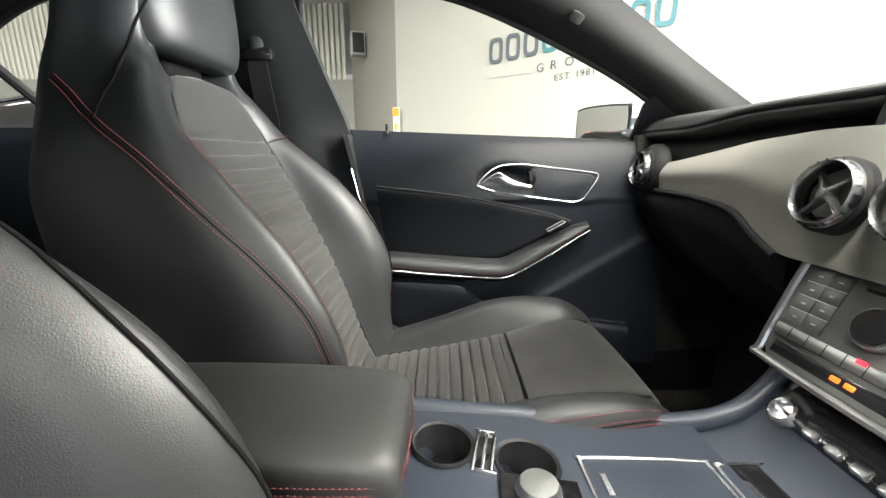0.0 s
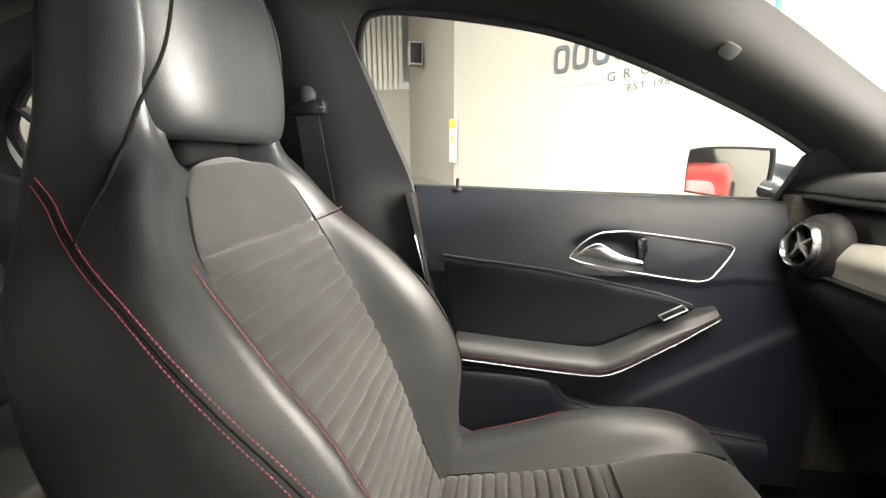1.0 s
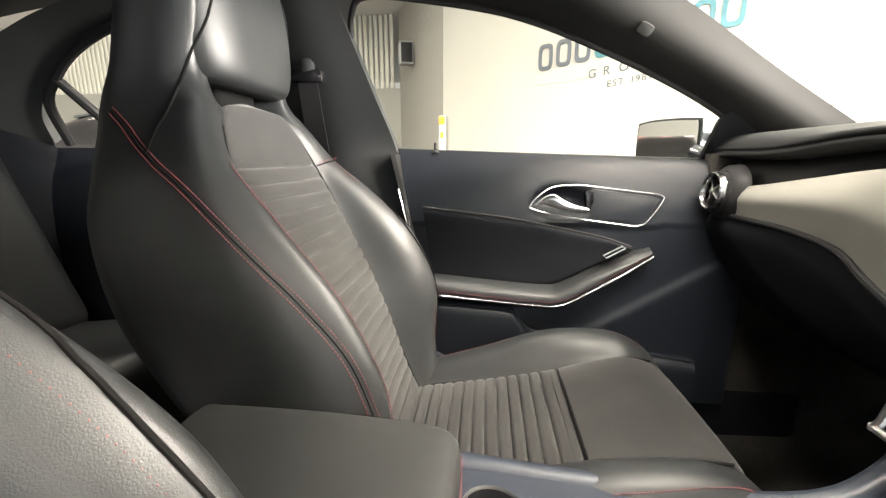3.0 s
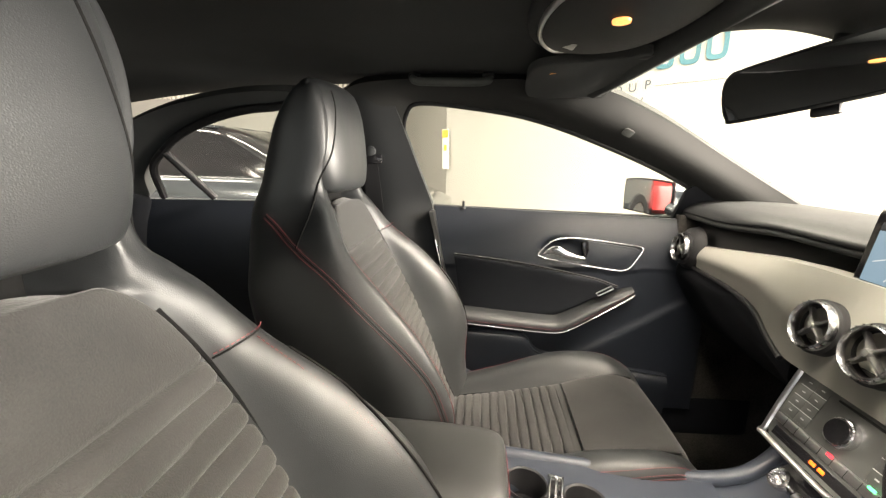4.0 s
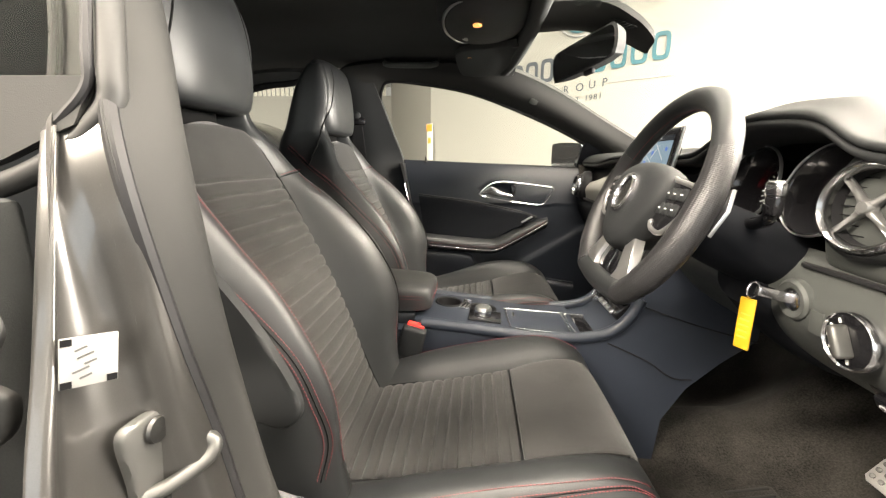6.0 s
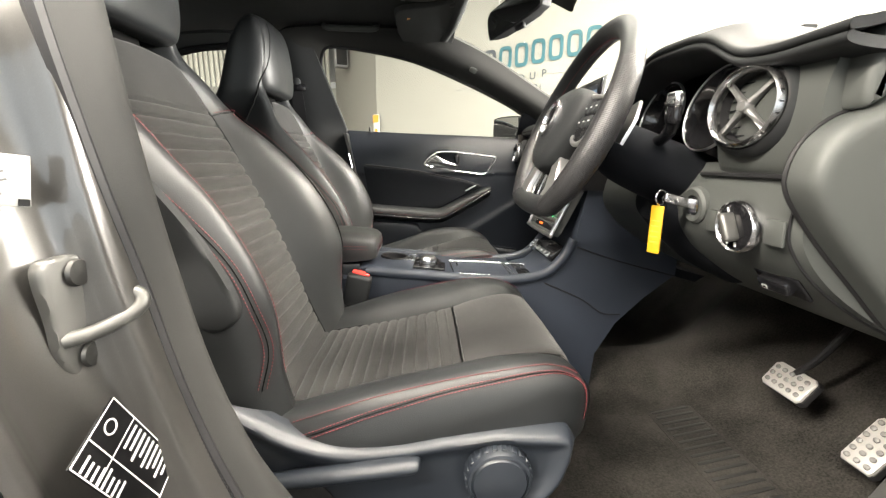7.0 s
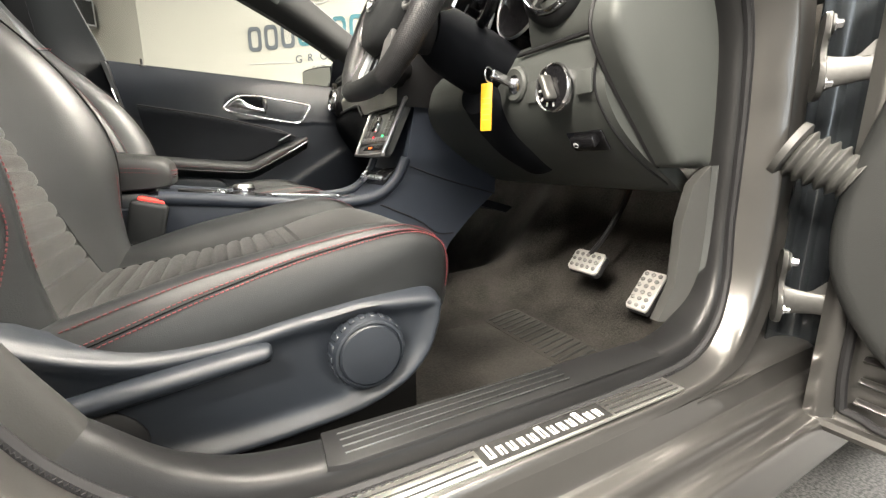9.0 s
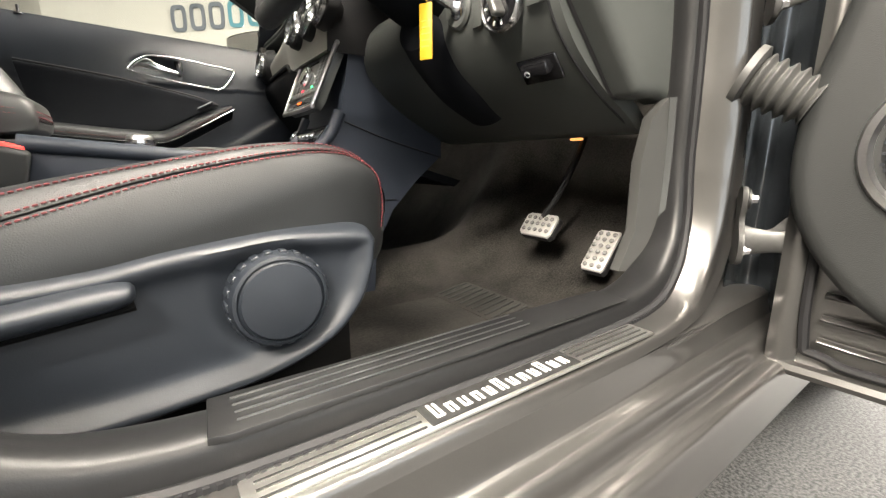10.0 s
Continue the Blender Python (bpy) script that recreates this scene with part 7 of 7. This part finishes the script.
outer("roof_panel", [[(x, MID + q, z - abs(q) ** 2 * 0.12) for q in (-0.52, -0.3, 0.0, 0.3, 0.52)] for x, z in ((0.14, 1.365), (-0.1, 1.405), (-0.5, 1.425), (-0.9, 1.405), (-1.3, 1.33), (-1.62, 1.25))], (0, 0, 0.006))
outer("bonnet", [[(x, MID + q * w, z - abs(q) ** 2 * 0.10) for q in (-0.8, -0.45, 0.0, 0.45, 0.8)] for x, z, w in ((1.22, 0.95, 1.0), (1.5, 0.94, 1.0), (1.9, 0.88, 0.97), (2.2, 0.78, 0.9))], (0, 0, -0.008))
outer("front_bumper", [[(x - abs(q) ** 2 * 0.35, MID + q, z) for q in (-0.82, -0.45, 0.0, 0.45, 0.82)] for x, z in ((2.22, 0.76), (2.33, 0.6), (2.35, 0.4), (2.28, 0.22))], (-0.01, 0, 0))
outer("boot_lid", [[(x, MID + q * w, z - abs(q) ** 2 * 0.10) for q in (-0.75, -0.4, 0.0, 0.4, 0.75)] for x, z, w in ((-1.95, 1.03, 0.95), (-2.2, 1.02, 0.93), (-2.4, 0.98, 0.88))], (0, 0, -0.008))
outer("rear_bumper", [[(x + abs(q) ** 2 * 0.25, MID + q, z) for q in (-0.80, -0.45, 0.0, 0.45, 0.80)] for x, z in ((-2.42, 0.96), (-2.48, 0.75), (-2.5, 0.5), (-2.42, 0.24))], (0.01, 0, 0))
for q in (-1, 1):
    outer("rear_wing", [[(-1.5, MID + q * 0.86, z), (-1.9, MID + q * 0.865, z), (-2.3, MID + q * 0.78, z)] for z in (0.30, 0.6, 0.85, 0.97)], (0, -q * 0.01, 0))
    if q > 0:
        outer("passenger_wing", [[(0.78, MID + 0.87, z), (1.4, MID + 0.88, z), (2.2, MID + 0.75, z)] for z in (0.30, 0.6, 0.85, 0.93)], (0, -0.01, 0))
    for x in (1.55, -1.45):
        wm = Matrix.Translation((x, MID + q * 0.77, 0.315)) @ pose(0, 0, 0, -90 * q, 0, 0)
        wh = part("wheel", on(body, lathe([(0.21, -0.1), (0.295, -0.1), (0.315, -0.07), (0.315, 0.07), (0.295, 0.1), (0.22, 0.1), (0.20, 0.06), (0, 0.06)], 36, wm)), RUBBER, body)
        part("rim", on(body, lathe([(0.205, 0.098), (0.19, 0.08), (0.05, 0.092), (0, 0.092)], 28, wm)), ALU, wh)
rear_glass = part("rear_window", on(body, slab([[(-1.64, MID + q, 1.245 - abs(q) ** 2 * 0.12) for q in (-0.5, 0.0, 0.5)], [(-1.94, MID + q * 1.2, 1.03 - abs(q) ** 2 * 0.1) for q in (-0.5, 0.0, 0.5)]], 12, 8, (0, 0, 0.004))), GLASS, body)
rear_glass.visible_shadow = False

# ---- things beyond the car ----
def parked_car(at, turn, paint, label):
    c = thing("parked_car", label, "car", at, "parked cars")
    c.matrix_basis = Matrix.Translation(at) @ Matrix.Rotation(radians(turn), 4, "Z")
    secs = []
    for x, w, zs in ((-2.15, 0.70, (0.35, 0.55, 0.80, 0.86)), (-2.0, 0.84, (0.25, 0.6, 0.88, 0.95)), (-1.2, 0.90, (0.22, 0.6, 0.92, 0.98)), (0.0, 0.91, (0.20, 0.6, 0.92, 0.97)), (1.0, 0.90, (0.20, 0.6, 0.88, 0.95)), (1.8, 0.84, (0.22, 0.55, 0.78, 0.84)), (2.15, 0.66, (0.32, 0.5, 0.66, 0.70))):
        half = [(0, zs[3]), (w * 0.7, zs[3]), (w * 0.94, zs[2]), (w, zs[1]), (w * 0.96, zs[0]), (w * 0.7, zs[0] - 0.02), (0, zs[0] - 0.02)]
        secs.append([Vector((x, y, z)) for y, z in half] + [Vector((x, -y, z)) for y, z in half[-2:0:-1]])
    part("body", loft(secs, 48, 40), paint, c)
    secs = []
    for x, w, z in ((-1.75, 0.66, 0.93), (-1.2, 0.62, 1.30), (-0.5, 0.60, 1.42), (0.1, 0.60, 1.40), (0.6, 0.64, 1.18), (1.05, 0.70, 0.92)):
        secs.append([Vector((x, y, zz)) for y, zz in ((0, z), (w * 0.8, z - 0.02), (w, z - (z - 0.9) * 0.5), (w * 1.15, 0.9), (0, 0.88), (-w * 1.15, 0.9), (-w, z - (z - 0.9) * 0.5), (-w * 0.8, z - 0.02))])
    part("glasshouse", loft(secs, 36, 30), GLOSS, c, "dark reflecting glass")
    part("roof", slab([[(x, y, z) for y in (-0.5, 0, 0.5)] for x, z in ((-1.1, 1.345), (-0.5, 1.43), (0.05, 1.415))], 10, 10, (0, 0, -0.02)), paint, c)
    for x in (-1.3, 1.35):
        for q in (-1, 1):
            wh = part("wheel", lathe([(0.20, -0.1), (0.32, -0.1), (0.335, -0.07), (0.335, 0.07), (0.32, 0.1), (0.22, 0.1), (0.20, 0.06), (0, 0.06)], 32, Matrix.Translation((x, q * 0.82, 0.335)) @ pose(0, 0, 0, -90 * q, 0, 0)), RUBBER, c)
            part("rim", lathe([(0.20, 0.095), (0.19, 0.08), (0.05, 0.09), (0, 0.09)], 24, Matrix.Translation((x, q * 0.82, 0.335)) @ pose(0, 0, 0, -90 * q, 0, 0)), ALU, wh)
    return c


parked_car((-2.6, 4.0, 0), 0, CARDARK, "dark glossy parked car beside the wall")
parked_car((-4.6, 6.4, 0), 14, CARDARK, "dark glossy parked car farther back")
parked_car((-7.3, 4.2, 0), -16, REDPAINT, "bright red parked car behind")
os = thing("wall_notice", "narrow orange and cream notice on the wall corner", "notice", CORNER + SIGN_U * 0.02 + Vector((0, 0, 1.25)))
part("board", box((0.10, 0.02, 0.52), pose(-0.02, -0.06, 0.0, 0, 0, -30), 0.004), PANEL, os)
part("orange_field", box((0.10, 0.004, 0.10), pose(-0.025, -0.074, 0.20, 0, 0, -30)), ORANGE, os, smooth=False)
part("orange_field", box((0.05, 0.004, 0.08), pose(-0.025, -0.074, 0.02, 0, 0, -30)), ORANGE, os, smooth=False)
sb = thing("wall_speaker", "grey box loudspeaker high on the wall", "loudspeaker", (-1.35, 7.0, 2.62))
part("cabinet", box((0.22, 0.2, 0.34), pose(0, 0, 0, 0, 0, 20), 0.02), GREYMARK, sb)
part("grille", box((0.18, 0.01, 0.29), pose(0.035, -0.1, 0, 0, 0, 20), 0.004), RUBBER, sb)
single("roof_beam", box((0.25, 9.0, 0.3), pose(-3.2, 4.0, 3.45, 0, 0, 0)), CEILING, "white steel roof beam", "beam", kind="structure", smooth=False)
